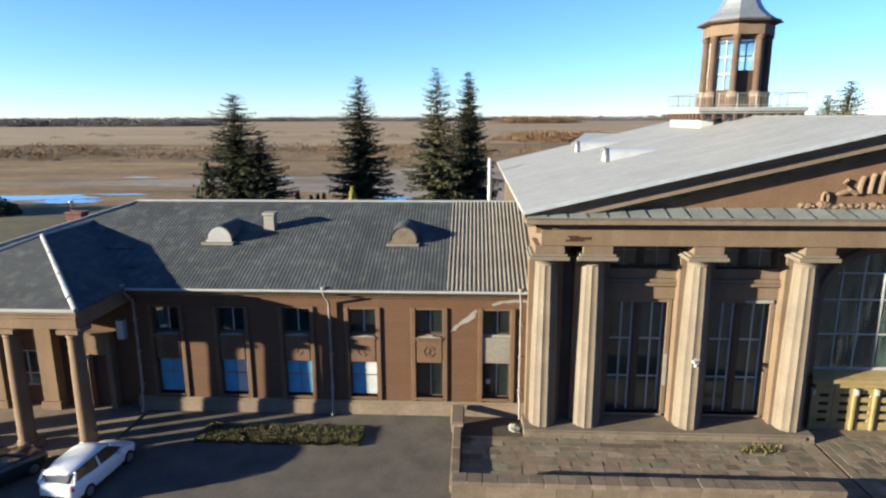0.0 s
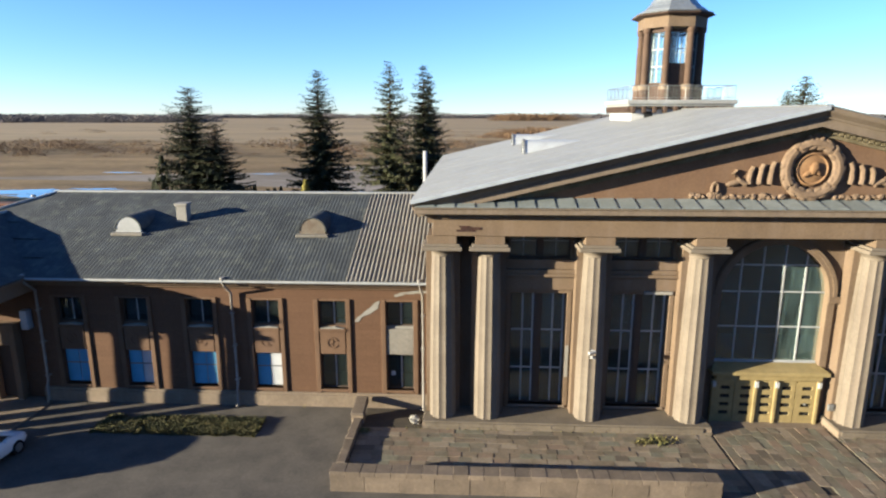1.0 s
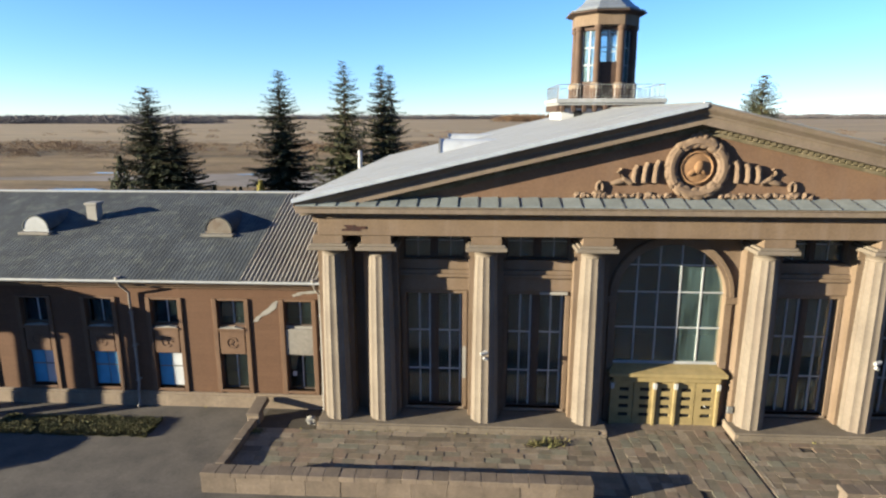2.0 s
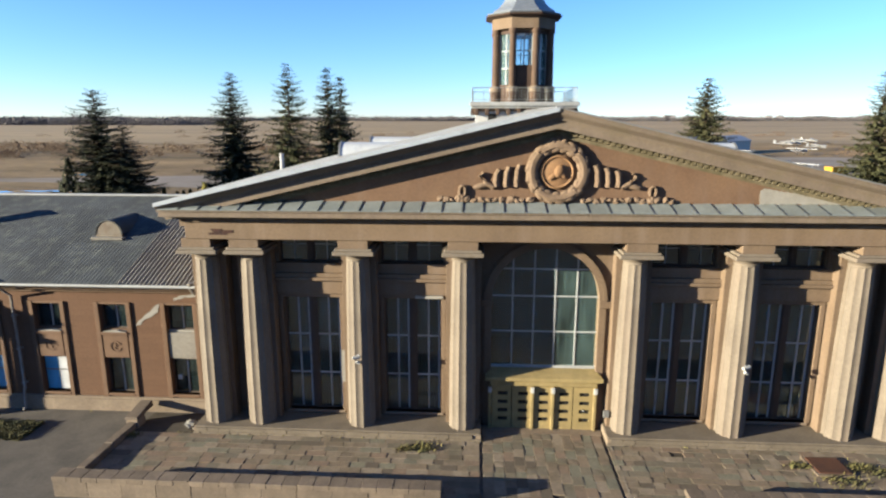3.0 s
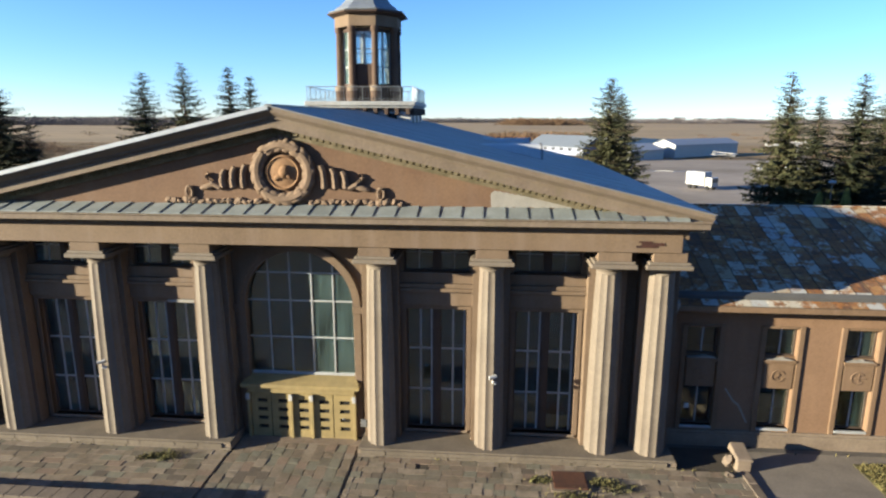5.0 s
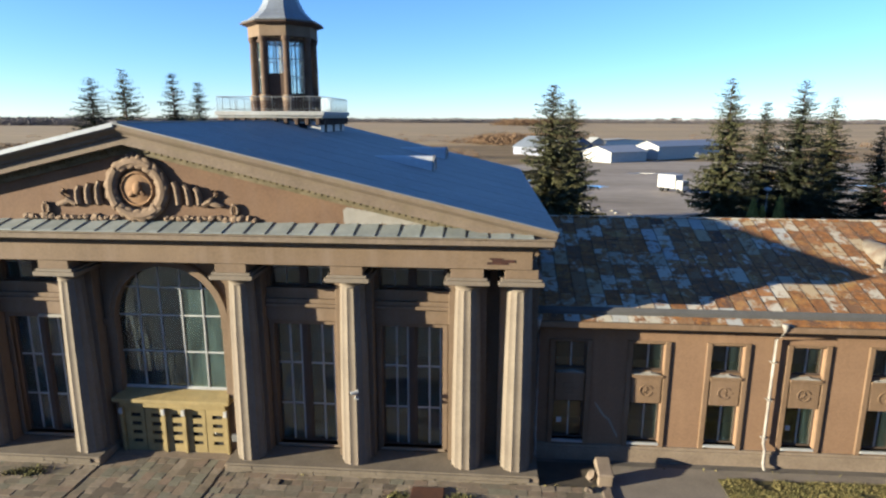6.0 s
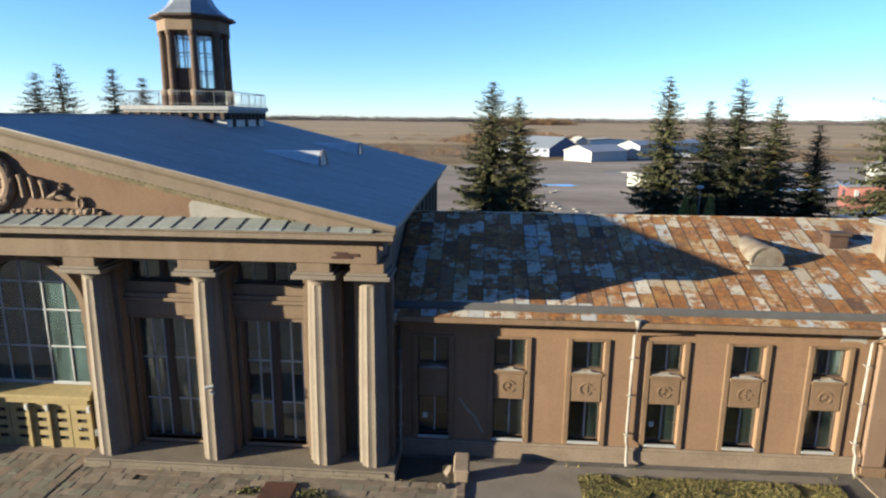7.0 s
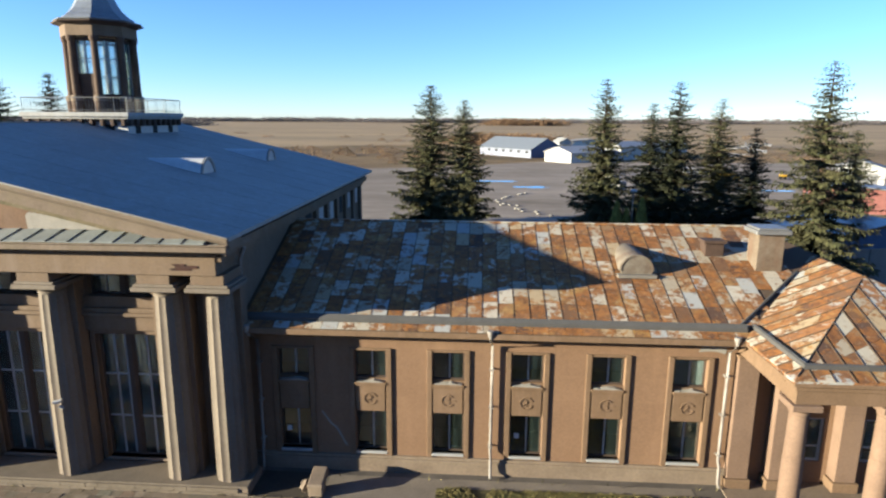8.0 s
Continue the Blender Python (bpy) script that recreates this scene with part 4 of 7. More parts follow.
def wing(xa, xb, centres, skin, wy, gutter=True):
    """A two-storey wing from the hall to its end pavilion. skin: what its walls are faced with; wy: its front."""
    w = thing("office_wing", ((xa + xb) / 2, 31, 0), "two-storey brown masonry wing with tall framed windows", "building", "wings of the terminal")
    holes = []
    for x in centres:
        holes += [(x - 0.72, x + 0.72, 1.0, 5.88)]
    part("wall", pierced_wall(xa, xb, 0.8, 7.0, wy, wy + 0.45, holes), skin, w)
    part("plinth", boxes((xa, xb, wy - 0.15, wy + 0.3, -0.1, 0.66), (xa, xb, wy - 0.12, wy + 0.3, 0.66, 0.8), bevel=0.02), PLINTH, w)
    part("rear_wall", boxes((xa, xb, 46.6, 47.0, 0, 7.0)), skin, w)
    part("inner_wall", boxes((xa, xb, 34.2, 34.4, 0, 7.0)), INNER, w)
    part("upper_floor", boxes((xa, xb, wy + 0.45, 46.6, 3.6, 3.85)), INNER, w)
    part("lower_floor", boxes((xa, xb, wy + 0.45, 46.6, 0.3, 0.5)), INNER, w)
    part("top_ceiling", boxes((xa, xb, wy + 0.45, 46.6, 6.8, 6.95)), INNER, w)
    part("eaves_cornice", boxes((xa, xb, wy - 0.2, wy + 0.1, 6.56, 6.76), (xa, xb, wy - 0.5, wy + 0.1, 6.76, 6.92), (xa, xb, 30.08, wy + 0.1, 6.92, 7.06), bevel=0.015), TRIM, w)
    if gutter:
        bm = bmesh.new()
        tube(bm, [(xa, 29.94, 7.1), (xb, 29.94, 7.1)], 0.085, 10)
        part("gutter", bm, CAPPING, w, "grey metal eaves gutter")
    else:
        part("eaves_fascia", boxes((xa, xb, 29.95, 30.1, 6.92, 7.17), bevel=0.015), TRIM, w, "ochre fascia along the eaves")
    return w


def corrugated(width, length, pitch, depth, n_rows=1):
    """A wavy sheet lying in x (across) and y (up the slope), with thickness."""
    bm = bmesh.new()
    n = int(width / pitch) * 6
    rows = []
    for y in (0.0, length):
        rows.append([[bm.verts.new((width * i / n, y, depth * math.sin(2 * math.pi * width * i / n / pitch) + t)) for i in range(n + 1)] for t in (0.0, -0.012)])
    for i in range(n):
        bm.faces.new((rows[0][0][i], rows[0][0][i + 1], rows[1][0][i + 1], rows[1][0][i]))
        bm.faces.new((rows[0][0][i], rows[0][0][i + 1], rows[0][1][i + 1], rows[0][1][i]))
    return bm


# left wing
L_CENTRES = [-14.67 + 3.5 * k for k in range(6)]
lw = wing(-16.6, 4.72, L_CENTRES, RENDER, WING_Y)
for k, x in enumerate(L_CENTRES):
    wing_window(lw, x, WING_Y, BROWN_TRIM, ("blue", "half", "blue", "half", "", "")[k], False, k == 5, k + 1)
downpipe(lw, -5.85, WING_Y)
downpipe(lw, 4.05, WING_Y)
downpipe(lw, -16.25, WING_Y)
lucarne(lw, -12.75, 33.9, CAPPING)
lucarne(lw, -2.3, 33.9, DULL)
# right wing
R_CENTRES = [39.82 + 3.49 * k for k in range(6)]
rw = wing(37.72, 59.2, R_CENTRES, RENDER_TAN, EAST_Y, False)
for k, x in enumerate(R_CENTRES):
    wing_window(rw, x, EAST_Y, TRIM, "", k == 5, False, k)
downpipe(rw, 48.72, EAST_Y)
downpipe(rw, 38.3, EAST_Y)
downpipe(rw, 58.75, EAST_Y)
lucarne(rw, 55.45, 34.1, DULL, 0.78, True)


LEAD = plain("dull lead grey", (0.15, 0.147, 0.14), 0.8)


def lay_sheet(roof, quad):
    """One thin roof sheet over the four corners of quad."""
    bm = bmesh.new()
    hexa(bm, [(x, y, z + 0.004) for x, y, z in quad] + [(x, y, z + 0.018) for x, y, z in quad])
    part("steel_sheet", bm, RUST, roof)


def pavilion(parent, s, corner_x, roof_mat, label, cap_mat, cap_r, skin, shaft, wy):
    """The porch at the end of a wing: hipped roof on round columns. s: which way it runs along x from corner_x."""
    xr = corner_x + s * 5.45
    xe = corner_x + s * 10.9
    zr = EAVE_Z + 2.3
    yj = EAVE_Y + (zr - EAVE_Z) / PITCH
    bm = bmesh.new()
    A, B = (corner_x, 26.0, EAVE_Z), (xe, 26.0, EAVE_Z)
    H = (xr, 31.9, zr)
    J = (xr, yj + 0.4, zr)
    V = (corner_x, EAVE_Y, EAVE_Z)
    U = (xe, EAVE_Y, EAVE_Z)
    for f in ((A, B, H), (A, H, J, V), (B, U, J, H)):
        top = [bm.verts.new(p) for p in f]
        low = [bm.verts.new((p[0], p[1], p[2] - 0.1)) for p in f]
        bm.faces.new(top)
        bm.faces.new(low[::-1])
        for i in range(len(f)):
            bm.faces.new((top[i], top[(i + 1) % len(f)], low[(i + 1) % len(f)], low[i]))
    r = part("pavilion_roof", bm, roof_mat, parent, label)
    bm = bmesh.new()
    n = 7 if cap_r > 0.1 else 1
    for k in range(n):
        bm2 = bmesh.new()
        a, b = Vector(A).lerp(Vector(H), (k + 0.04) / n), Vector(A).lerp(Vector(H), (k + 0.96) / n)
        tube(bm2, [a, b], cap_r * random.uniform(0.85, 1.15), 8)
        part("hip_capping", bm2, cap_mat, r)
    tube(bm, [H, J], cap_r * 0.7, 8)
    tube(bm, [B, H], cap_r * 0.7, 8)
    part("ridge_capping", bm, cap_mat, r)
    if roof_mat is RUST:
        for k in range(1, 16):
            u = k / 16
            bm = bmesh.new()
            x = corner_x + s * 10.9 * u
            f = 1 - abs(2 * u - 1)
            tube(bm, [(x, 26.0, EAVE_Z + 0.03), (x, 26.0 + 5.9 * f, EAVE_Z + 2.3 * f + 0.03)], 0.025, 4)
            part("standing_seam", bm, SEAM, r)
        for k in range(16):
            xa, xb = corner_x + s * 10.9 * k / 16, corner_x + s * 10.9 * (k + 1) / 16
            fa, fb = 1 - abs(2 * k / 16 - 1), 1 - abs(2 * (k + 1) / 16 - 1)
            for j in range(4):
                c0, c1 = j / 4, (j + 0.985) / 4
                lay_sheet(r, [(xq, 26.0 + 5.9 * fq * c, EAVE_Z + 2.3 * fq * c) for xq, fq, c in ((xa, fa, c0), (xb, fb, c0), (xb, fb, c1), (xa, fa, c1))])
        for k in range(1, 15):
            y = 26.0 + 0.66 * k
            bm = bmesh.new()
            f = min(1.0, (y - 26.0) / 5.9)
            f0 = max(0.0, (y - EAVE_Y) / (yj + 0.4 - EAVE_Y))
            if f0 < f:
                tube(bm, [(corner_x + s * 5.45 * f0, y, EAVE_Z + 2.3 * f0 + 0.03), (corner_x + s * 5.45 * f, y, EAVE_Z + 2.3 * f + 0.03)], 0.025, 4)
                part("standing_seam", bm, SEAM, r)
                y1 = y + 0.66
                g = min(1.0, (y1 - 26.0) / 5.9)
                g0 = max(0.0, (y1 - EAVE_Y) / (yj + 0.4 - EAVE_Y))
                for j in range(3):
                    c0, c1 = (j + 0.3 * (k % 2) * (j > 0)) / 3, min(1.0, (j + 0.985 + 0.3 * (k % 2)) / 3)
                    if g0 < g:
                        lay_sheet(r, [(corner_x + s * 5.45 * u, yy, EAVE_Z + 2.3 * u) for u, yy in ((f0 + (f - f0) * c0, y), (f0 + (f - f0) * c1, y), (g0 + (g - g0) * c1, y1), (g0 + (g - g0) * c0, y1))])
        lo = 0.55
        up = [(corner_x + s * lo, 26.0 + lo), (xe - s * lo, 26.0 + lo)]
        bm = bmesh.new()
        za = EAVE_Z + 2.3 * lo / 5.9
        hexa(bm, [(up[0][0], up[0][1], za - 0.05), (up[1][0], up[1][1], za - 0.05), (up[1][0], up[1][1] + 0.14, za - 0.05), (up[0][0], up[0][1] + 0.14, za - 0.05), (up[0][0], up[0][1], za + 0.18), (up[1][0], up[1][1], za + 0.18), (up[1][0], up[1][1] + 0.1, za + 0.22), (up[0][0], up[0][1] + 0.1, za + 0.22)])
        part("roof_gutter", bm, LEAD, r, "dull grey upstand gutter along the eaves")
        bm = bmesh.new()
        zb = EAVE_Z + 2.3 * lo / 5.45
        hexa(bm, [(up[0][0], 26.0 + lo + 0.1, zb - 0.05), (up[0][0] + s * 0.14, 26.0 + lo + 0.1, zb - 0.05), (up[0][0] + s * 0.14, 30.75, zb - 0.05), (up[0][0], 30.75, zb - 0.05), (up[0][0], 26.0 + lo + 0.1, zb + 0.18), (up[0][0] + s * 0.1, 26.0 + lo + 0.1, zb + 0.22), (up[0][0] + s * 0.1, 30.75, zb + 0.22), (up[0][0], 30.75, zb + 0.18)])
        part("roof_gutter", bm, LEAD, r)
    x0, x1 = sorted((corner_x + s * 0.15, xe - s * 0.15))
    part("pavilion_cornice", boxes((min(corner_x, xe), max(corner_x, xe), 25.98, 26.5, 7.0, 7.14), (min(corner_x, corner_x + s * 0.5), max(corner_x, corner_x + s * 0.5), 26.5, 30.2, 7.0, 7.14), (x0, x1, 26.15, 26.8, 6.78, 7.0), bevel=0.015), TRIM, parent)
    part("pavilion_beam", boxes((x0 + 0.1, x1 - 0.1, 26.25, 26.95, 6.25, 6.78), (min(corner_x + s * 0.25, corner_x + s * 0.95), max(corner_x + s * 0.25, corner_x + s * 0.95), 26.95, wy, 6.25, 6.99), bevel=0.012), TRIM, parent)
    # unseen beam and pier, added to keep low sun off the porch wall
    if s < 0:
        part("sun_block_beam", boxes((xe + 0.25, xe + 0.95, 26.95, wy + 0.3, 6.25, 6.99), bevel=0.012), TRIM, parent)
        part("sun_block_pier", boxes((xe + 0.2, xe + 1.0, 26.2, 27.5, 0.05, 6.25), bevel=0.02), TRIM, parent)
    if s < 0:
        part("eaves_gutter", boxes((xe - 0.05, corner_x + 0.02, 25.88, 25.99, 7.14, 7.3), bevel=0.03), CAPPING, parent, "pale painted eaves gutter")
    part("pavilion_soffit", boxes((x0, x1, 26.9, wy, 6.85, 6.95)), TRIM, parent)
    for k in range(4 if s > 0 else 3):
        x = corner_x + s * (0.62 + 3.05 * k)
        bm = bmesh.new()
        lathe(bm, x, 26.6, [(0.44, 0.35), (0.44, 0.5), (0.38, 0.56), (0.375, 2.2), (0.36, 2.21), (0.365, 2.25), (0.355, 4.1), (0.34, 4.11), (0.345, 4.15), (0.325, 5.75), (0.36, 5.8), (0.36, 5.86), (0.33, 5.9), (0.46, 6.02)], 28)
        c = part("porch_column", bm, shaft, parent, "round unfluted stone porch column", False)
        part("abacus", boxes((x - 0.52, x + 0.52, 26.08, 27.12, 6.02, 6.25), bevel=0.02), shaft, c)
        part("base", boxes((x - 0.5, x + 0.5, 26.1, 27.1, 0.05, 0.36), bevel=0.02), PLINTH, c)
    holes = [(xx - 0.7, xx + 0.7, 1.1, 3.2) for xx in (corner_x + s * 3.7, corner_x + s * 6.8)] + [(xx - 0.7, xx + 0.7, 4.4, 5.9) for xx in (corner_x + s * 3.7, corner_x + s * 6.8)]
    xa, xb = sorted((corner_x + s * 0.5, xe))
    back = part("porch_wall", pierced_wall(xa, xb, 0, 7.0, wy + 0.3, wy + 0.7, holes), skin, parent)
    for h in holes:
        glazed(back, h[0], h[1], h[2], h[3], wy + 0.4, [(h[0] + h[1]) / 2], [h[2] + 0.7], 0.1, 0.07, WHITE, WHITE)
        # white blind below; above, a dark sheet for the unlit room
        part("window_backing", boxes((h[0] + 0.002, h[1] - 0.002, wy + 0.53, wy + 0.57, h[2] + 0.002, h[3] - 0.002)), PALE_BLIND if h[2] < 2 else INNER, back)
    for u in ((5.2, 8.2) if s < 0 else (0.62, 2.4, 5.2, 8.2)):
        x = corner_x + s * u
        p = part("porch_pilaster", boxes((x - 0.45, x + 0.45, wy - 0.35, wy + 0.3, 0.5, 6.1), bevel=0.02), shaft, parent)
        part("pilaster_base", boxes((x - 0.55, x + 0.55, wy - 0.45, wy + 0.3, 0.05, 0.5), bevel=0.02), TRIM, p)
        part("pilaster_cap", boxes((x - 0.5, x + 0.5, wy - 0.4, wy + 0.3, 6.1, 6.25), bevel=0.02), TRIM, p)
    part("porch_floor", boxes((x0 - 0.2, x1 + 0.2, 25.9, wy + 0.3, -0.2, 0.05), bevel=0.02), PLINTH, parent)
    xa, xb = sorted((xe, xe - s * 0.4))
    part("pavilion_end_wall", boxes((xa, xb, wy, 47, 0, 7.1)), RENDER, parent)


# left shafts: browner trim is partly real, partly tree shade put in colour
pavilion(lw, -1, -16.15, ASBESTOS, "dark asbestos-cement hipped porch roof", CAPPING, 0.13, RENDER, TRIM, WING_Y)
pavilion(rw, 1, 58.95, RUST, "rust-streaked sheet-metal hipped porch roof", BLACK, 0.045, RENDER_TAN, PINK_STONE, EAST_Y)

# porch door beside the left wing, with a lamp globe over it and a pale plate painting a light patch
d = part("porch_door", boxes((-19.1, -18.1, 31.02, 31.16, 0.1, 3.3), bevel=0.01), DARK_WOOD, lw, "dark brown timber porch door in a deep surround")
part("door_frame", boxes((-19.42, -19.1, 30.62, 31.16, 0.05, 4.3), (-18.1, -17.78, 30.62, 31.16, 0.05, 4.3), (-19.1, -18.1, 30.62, 31.16, 3.2, 4.3), (-19.5, -17.7, 30.55, 31.16, 4.3, 4.42), bevel=0.015), TRIM, d)
part("door_handle", boxes((-18.3, -18.24, 30.96, 31.02, 1.1, 1.3), bevel=0.01), GALV, d)
bm = bmesh.new()
bmesh.ops.create_icosphere(bm, subdivisions=2, radius=0.13, matrix=Matrix.Translation((-18.98, 30.36, 3.14)))
tube(bm, [(-18.98, 30.36, 3.14), (-18.98, 30.66, 3.3)], 0.025, 6)
part("globe_lamp", bm, WHITE, lw, "small white globe wall lamp, unlit", True)
part("bright_patch_plate", boxes((-17.4, -17.02, 30.74, 31.16, 4.05, 5.1), bevel=0.02), PALE_BLIND, lw, "pale plate painting a patch of light on the wall")


def hipped(bm, xa, xr, xe, lift):
    """A long roof from xa, its ridge ending at xr, its far end hipped down to xe."""
    pts = [(xa, EAVE_Y, EAVE_Z), (xe, EAVE_Y, EAVE_Z), (xr, RIDGE_Y, RIDGE_Z), (xa, RIDGE_Y, RIDGE_Z), (xa, 47.0, EAVE_Z), (xe, 47.0, EAVE_Z)]
    top = [bm.verts.new((x, y, z + lift)) for x, y, z in pts]
    low = [bm.verts.new((x, y, z + lift - 0.12)) for x, y, z in pts]
    for f in ((0, 1, 2, 3), (3, 2, 5, 4), (1, 5, 2)):
        bm.faces.new([top[i] for i in f])
        bm.faces.new([low[i] for i in f][::-1])
    for i, j in ((0, 1), (1, 5), (5, 4), (4, 3), (3, 0)):
        bm.faces.new((top[i], top[j], low[j], low[i]))


# left roof: corrugated asbestos-cement sheets over the slope, paler new sheets beside the hall
bm = bmesh.new()
hipped(bm, 4.72, -19.7, -29.6, -0.03)
lroof = part("wing_roof", bm, ASBESTOS, lw, "weathered grey corrugated asbestos-cement roof")
slen = math.hypot(RIDGE_Y - EAVE_Y, RIDGE_Z - EAVE_Z)
tilt = math.degrees(math.atan(PITCH))
sheet = mesh_of("corrugated_sheet", corrugated(1.2, slen / 5 + 0.12, 0.2, 0.0065), ASBESTOS)
pale = mesh_of("corrugated_sheet", corrugated(1.1, slen / 5 + 0.12, 0.22, 0.034), PALE_SHEET)
for j in range(5):
    y = EAVE_Y - 0.12 + (RIDGE_Y - EAVE_Y) * j / 5
    for k in range(28):
        x = 4.72 - 4.4 - 1.18 * (k + 1)
        if x < max(-16.1 - max(0.0, (y + 1.0 - EAVE_Y)) * 0.92, -20.2 if j == 4 else -99):
            continue
        piece("corrugated_sheet", sheet, pose(x, y, slope_z(y) + 0.03 + 0.004 * random.random(), tilt + 0.35, 0, random.uniform(-0.2, 0.2)), lroof)
    for k in range(4):
        piece("corrugated_sheet", pale, pose(4.72 - 4.42 + 1.1 * k, y, slope_z(y) + 0.06, tilt + 0.35, 0, 0), lroof)
part("ridge_cap", boxes((-19.9, 4.72, RIDGE_Y - 0.16, RIDGE_Y + 0.16, RIDGE_Z - 0.02, RIDGE_Z + 0.1), bevel=0.03), CAPPING, lroof)
bm = bmesh.new()
tube(bm, [(-19.7, RIDGE_Y, RIDGE_Z + 0.02), (-29.4, EAVE_Y + 0.2, EAVE_Z + 0.06)], 0.09, 8)
part("hip_cap", bm, CAPPING, lroof)

# right roof: lapped steel sheets in standing-seam strips, rusted sheet by sheet
bm = bmesh.new()
hipped(bm, 37.72, 62.5, 69.85, -0.02)
rroof = part("wing_roof", bm, SEAM, rw, "patchwork of rusty and pale painted roof sheets")
sw, ROWS = 0.69, 7
sl = slen / ROWS
bm = bmesh.new()
box(bm, 0.006, sw - 0.012, 0, sl - 0.03, 0, 0.012)
steel = mesh_of("steel_sheet", bm, RUST)
bm = bmesh.new()
box(bm, -0.013, 0.013, 0, slen * 0.91, 0, 0.03)
seam_bar = mesh_of("roof_seam", bm, SEAM)
for k in range(36):
    x = 37.9 + sw * k
    shift = (0.0, 0.12, 0.04, 0.5, 0.02, 0.3, 0.08)[k % 7]
    if k < 31:
        piece("roof_seam", seam_bar, pose(x + sw - 0.015, EAVE_Y + 0.75, slope_z(EAVE_Y + 0.75) + 0.012, tilt, 0, 0), rroof)
    cuts = [0.0] + [c + shift for c in range(ROWS) if c + shift > 0.1] + [float(ROWS)]
    for c0, c1 in zip(cuts, cuts[1:]):
        y = EAVE_Y + 0.75 + (RIDGE_Y - EAVE_Y - 0.85) * c0 / ROWS
        if x > 59.2 + (y - EAVE_Y) * 0.85 - 0.4:
            continue
        piece("steel_sheet", steel, pose(x, y, slope_z(y) + 0.012 + 0.004 * random.random(), tilt, 0, 0) @ Matrix.Diagonal((1, 0.9 * (c1 - c0), 1, 1)), rroof)
bm = bmesh.new()
hexa(bm, [(37.9, 30.45, slope_z(30.45) - 0.02), (59.2, 30.45, slope_z(30.45) - 0.02), (59.2, 30.75, slope_z(30.75) - 0.02), (37.9, 30.75, slope_z(30.75) - 0.02), (37.9, 30.45, slope_z(30.45) + 0.16), (59.2, 30.45, slope_z(30.45) + 0.16), (59.2, 30.6, slope_z(30.75) + 0.2), (37.9, 30.6, slope_z(30.75) + 0.2)])
APRON_SHEET = bmesh.new()
box(APRON_SHEET, 0.01, sw - 0.01, 0, 0.46, 0, 0.012)
eave_sheet = mesh_of("eaves_sheet", APRON_SHEET, RUST)
for k in range(31):
    piece("eaves_sheet", eave_sheet, pose(37.95 + sw * k, EAVE_Y + 0.0, slope_z(EAVE_Y) + 0.004, tilt, 0, 0), rroof)
part("roof_gutter", bm, LEAD, rroof, "dull grey upstand gutter along the eaves")
bm = bmesh.new()
tube(bm, [(59.0, EAVE_Y + 0.75, slope_z(EAVE_Y + 0.75) + 0.05), (63.0, 34.6, slope_z(34.6) + 0.05)], 0.06, 6)
part("valley_flashing", bm, LEAD, rroof, "dark flashing along the roof valley")
part("ridge_cap", boxes((37.72, 62.7, RIDGE_Y - 0.12, RIDGE_Y + 0.12, RIDGE_Z - 0.02, RIDGE_Z + 0.07), bevel=0.02), RUST, rroof)
# chimneys
c = part("chimney", boxes((-10.55, -9.95, 35.1, 35.7, 8.6, 10.1), (-10.62, -9.88, 35.03, 35.77, 10.1, 10.25), bevel=0.02), PLASTER, lw, "slim whitewashed chimney")
c = part("chimney", boxes((-27.6, -26.5, 42.6, 43.5, 7.3, 8.9), (-27.7, -26.4, 42.5, 43.6, 8.9, 9.05), bevel=0.02), surface("sooty red brick", (0.30, 0.12, 0.07), (0.18, 0.08, 0.05), 0.9, 2.0, 14, 0.5, 0.02), lw, "low red brick chimney behind the hip")
c = part("chimney", boxes((61.1, 62.3, 34.6, 35.7, 8.4, 10.75), bevel=0.02), CHIMNEY, rw, "broad rust-stained pale chimney stack")
part("chimney_cap", boxes((60.9, 62.5, 34.4, 35.9, 10.75, 10.95), (61.0, 62.4, 34.5, 35.8, 10.95, 11.05), bevel=0.02), GALV, c)
c = part("vent_stack_block", boxes((59.1, 60.0, 35.7, 36.4, 9.0, 10.05), (59.0, 60.1, 35.6, 36.5, 10.05, 10.2), bevel=0.02), TOWER_STONE, rw, "short rusty brown roof vent stack")

# ---- the lantern tower ----
TX, TY = 21.07, 49.2
tower = thing("lantern_tower", (TX, TY, 14.5), "octagonal brown stone lantern tower with columns and a metal cap", "tower")
part("tower_base", boxes((TX - 3.4, TX + 3.45, TY - 3.4, TY + 3.4, 13.6, 15.6), bevel=0.02), WHITE, tower, "whitewashed square base rising out of the roof")
for u in (-2.2, 0.0, 2.2):
    for w in (-1, 1):
        # flat plates: the openings' shade is only their black colour
        part("niche_plate", boxes((TX + u - 0.3, TX + u + 0.3, TY - 3.42, TY - 3.36, 14.9, 15.45)) if w < 0 else boxes((TX + 3.42, TX + 3.47, TY + u - 0.3, TY + u + 0.3, 14.5, 15.45)), BLACK, tower, "black plate painting an opening in the tower's base")
part("base_moulding", boxes((TX - 3.5, TX + 3.5, TY - 3.5, TY + 3.5, 15.6, 15.8), bevel=0.02), STONE, tower)
slab = part("balcony", boxes((TX - 3.78, TX + 3.78, TY - 3.78, TY + 3.78, 15.95, 16.25), (TX - 3.65, TX + 3.65, TY - 3.65, TY + 3.65, 15.8, 15.95), bevel=0.03), TIN, tower, "square balcony slab on brackets")
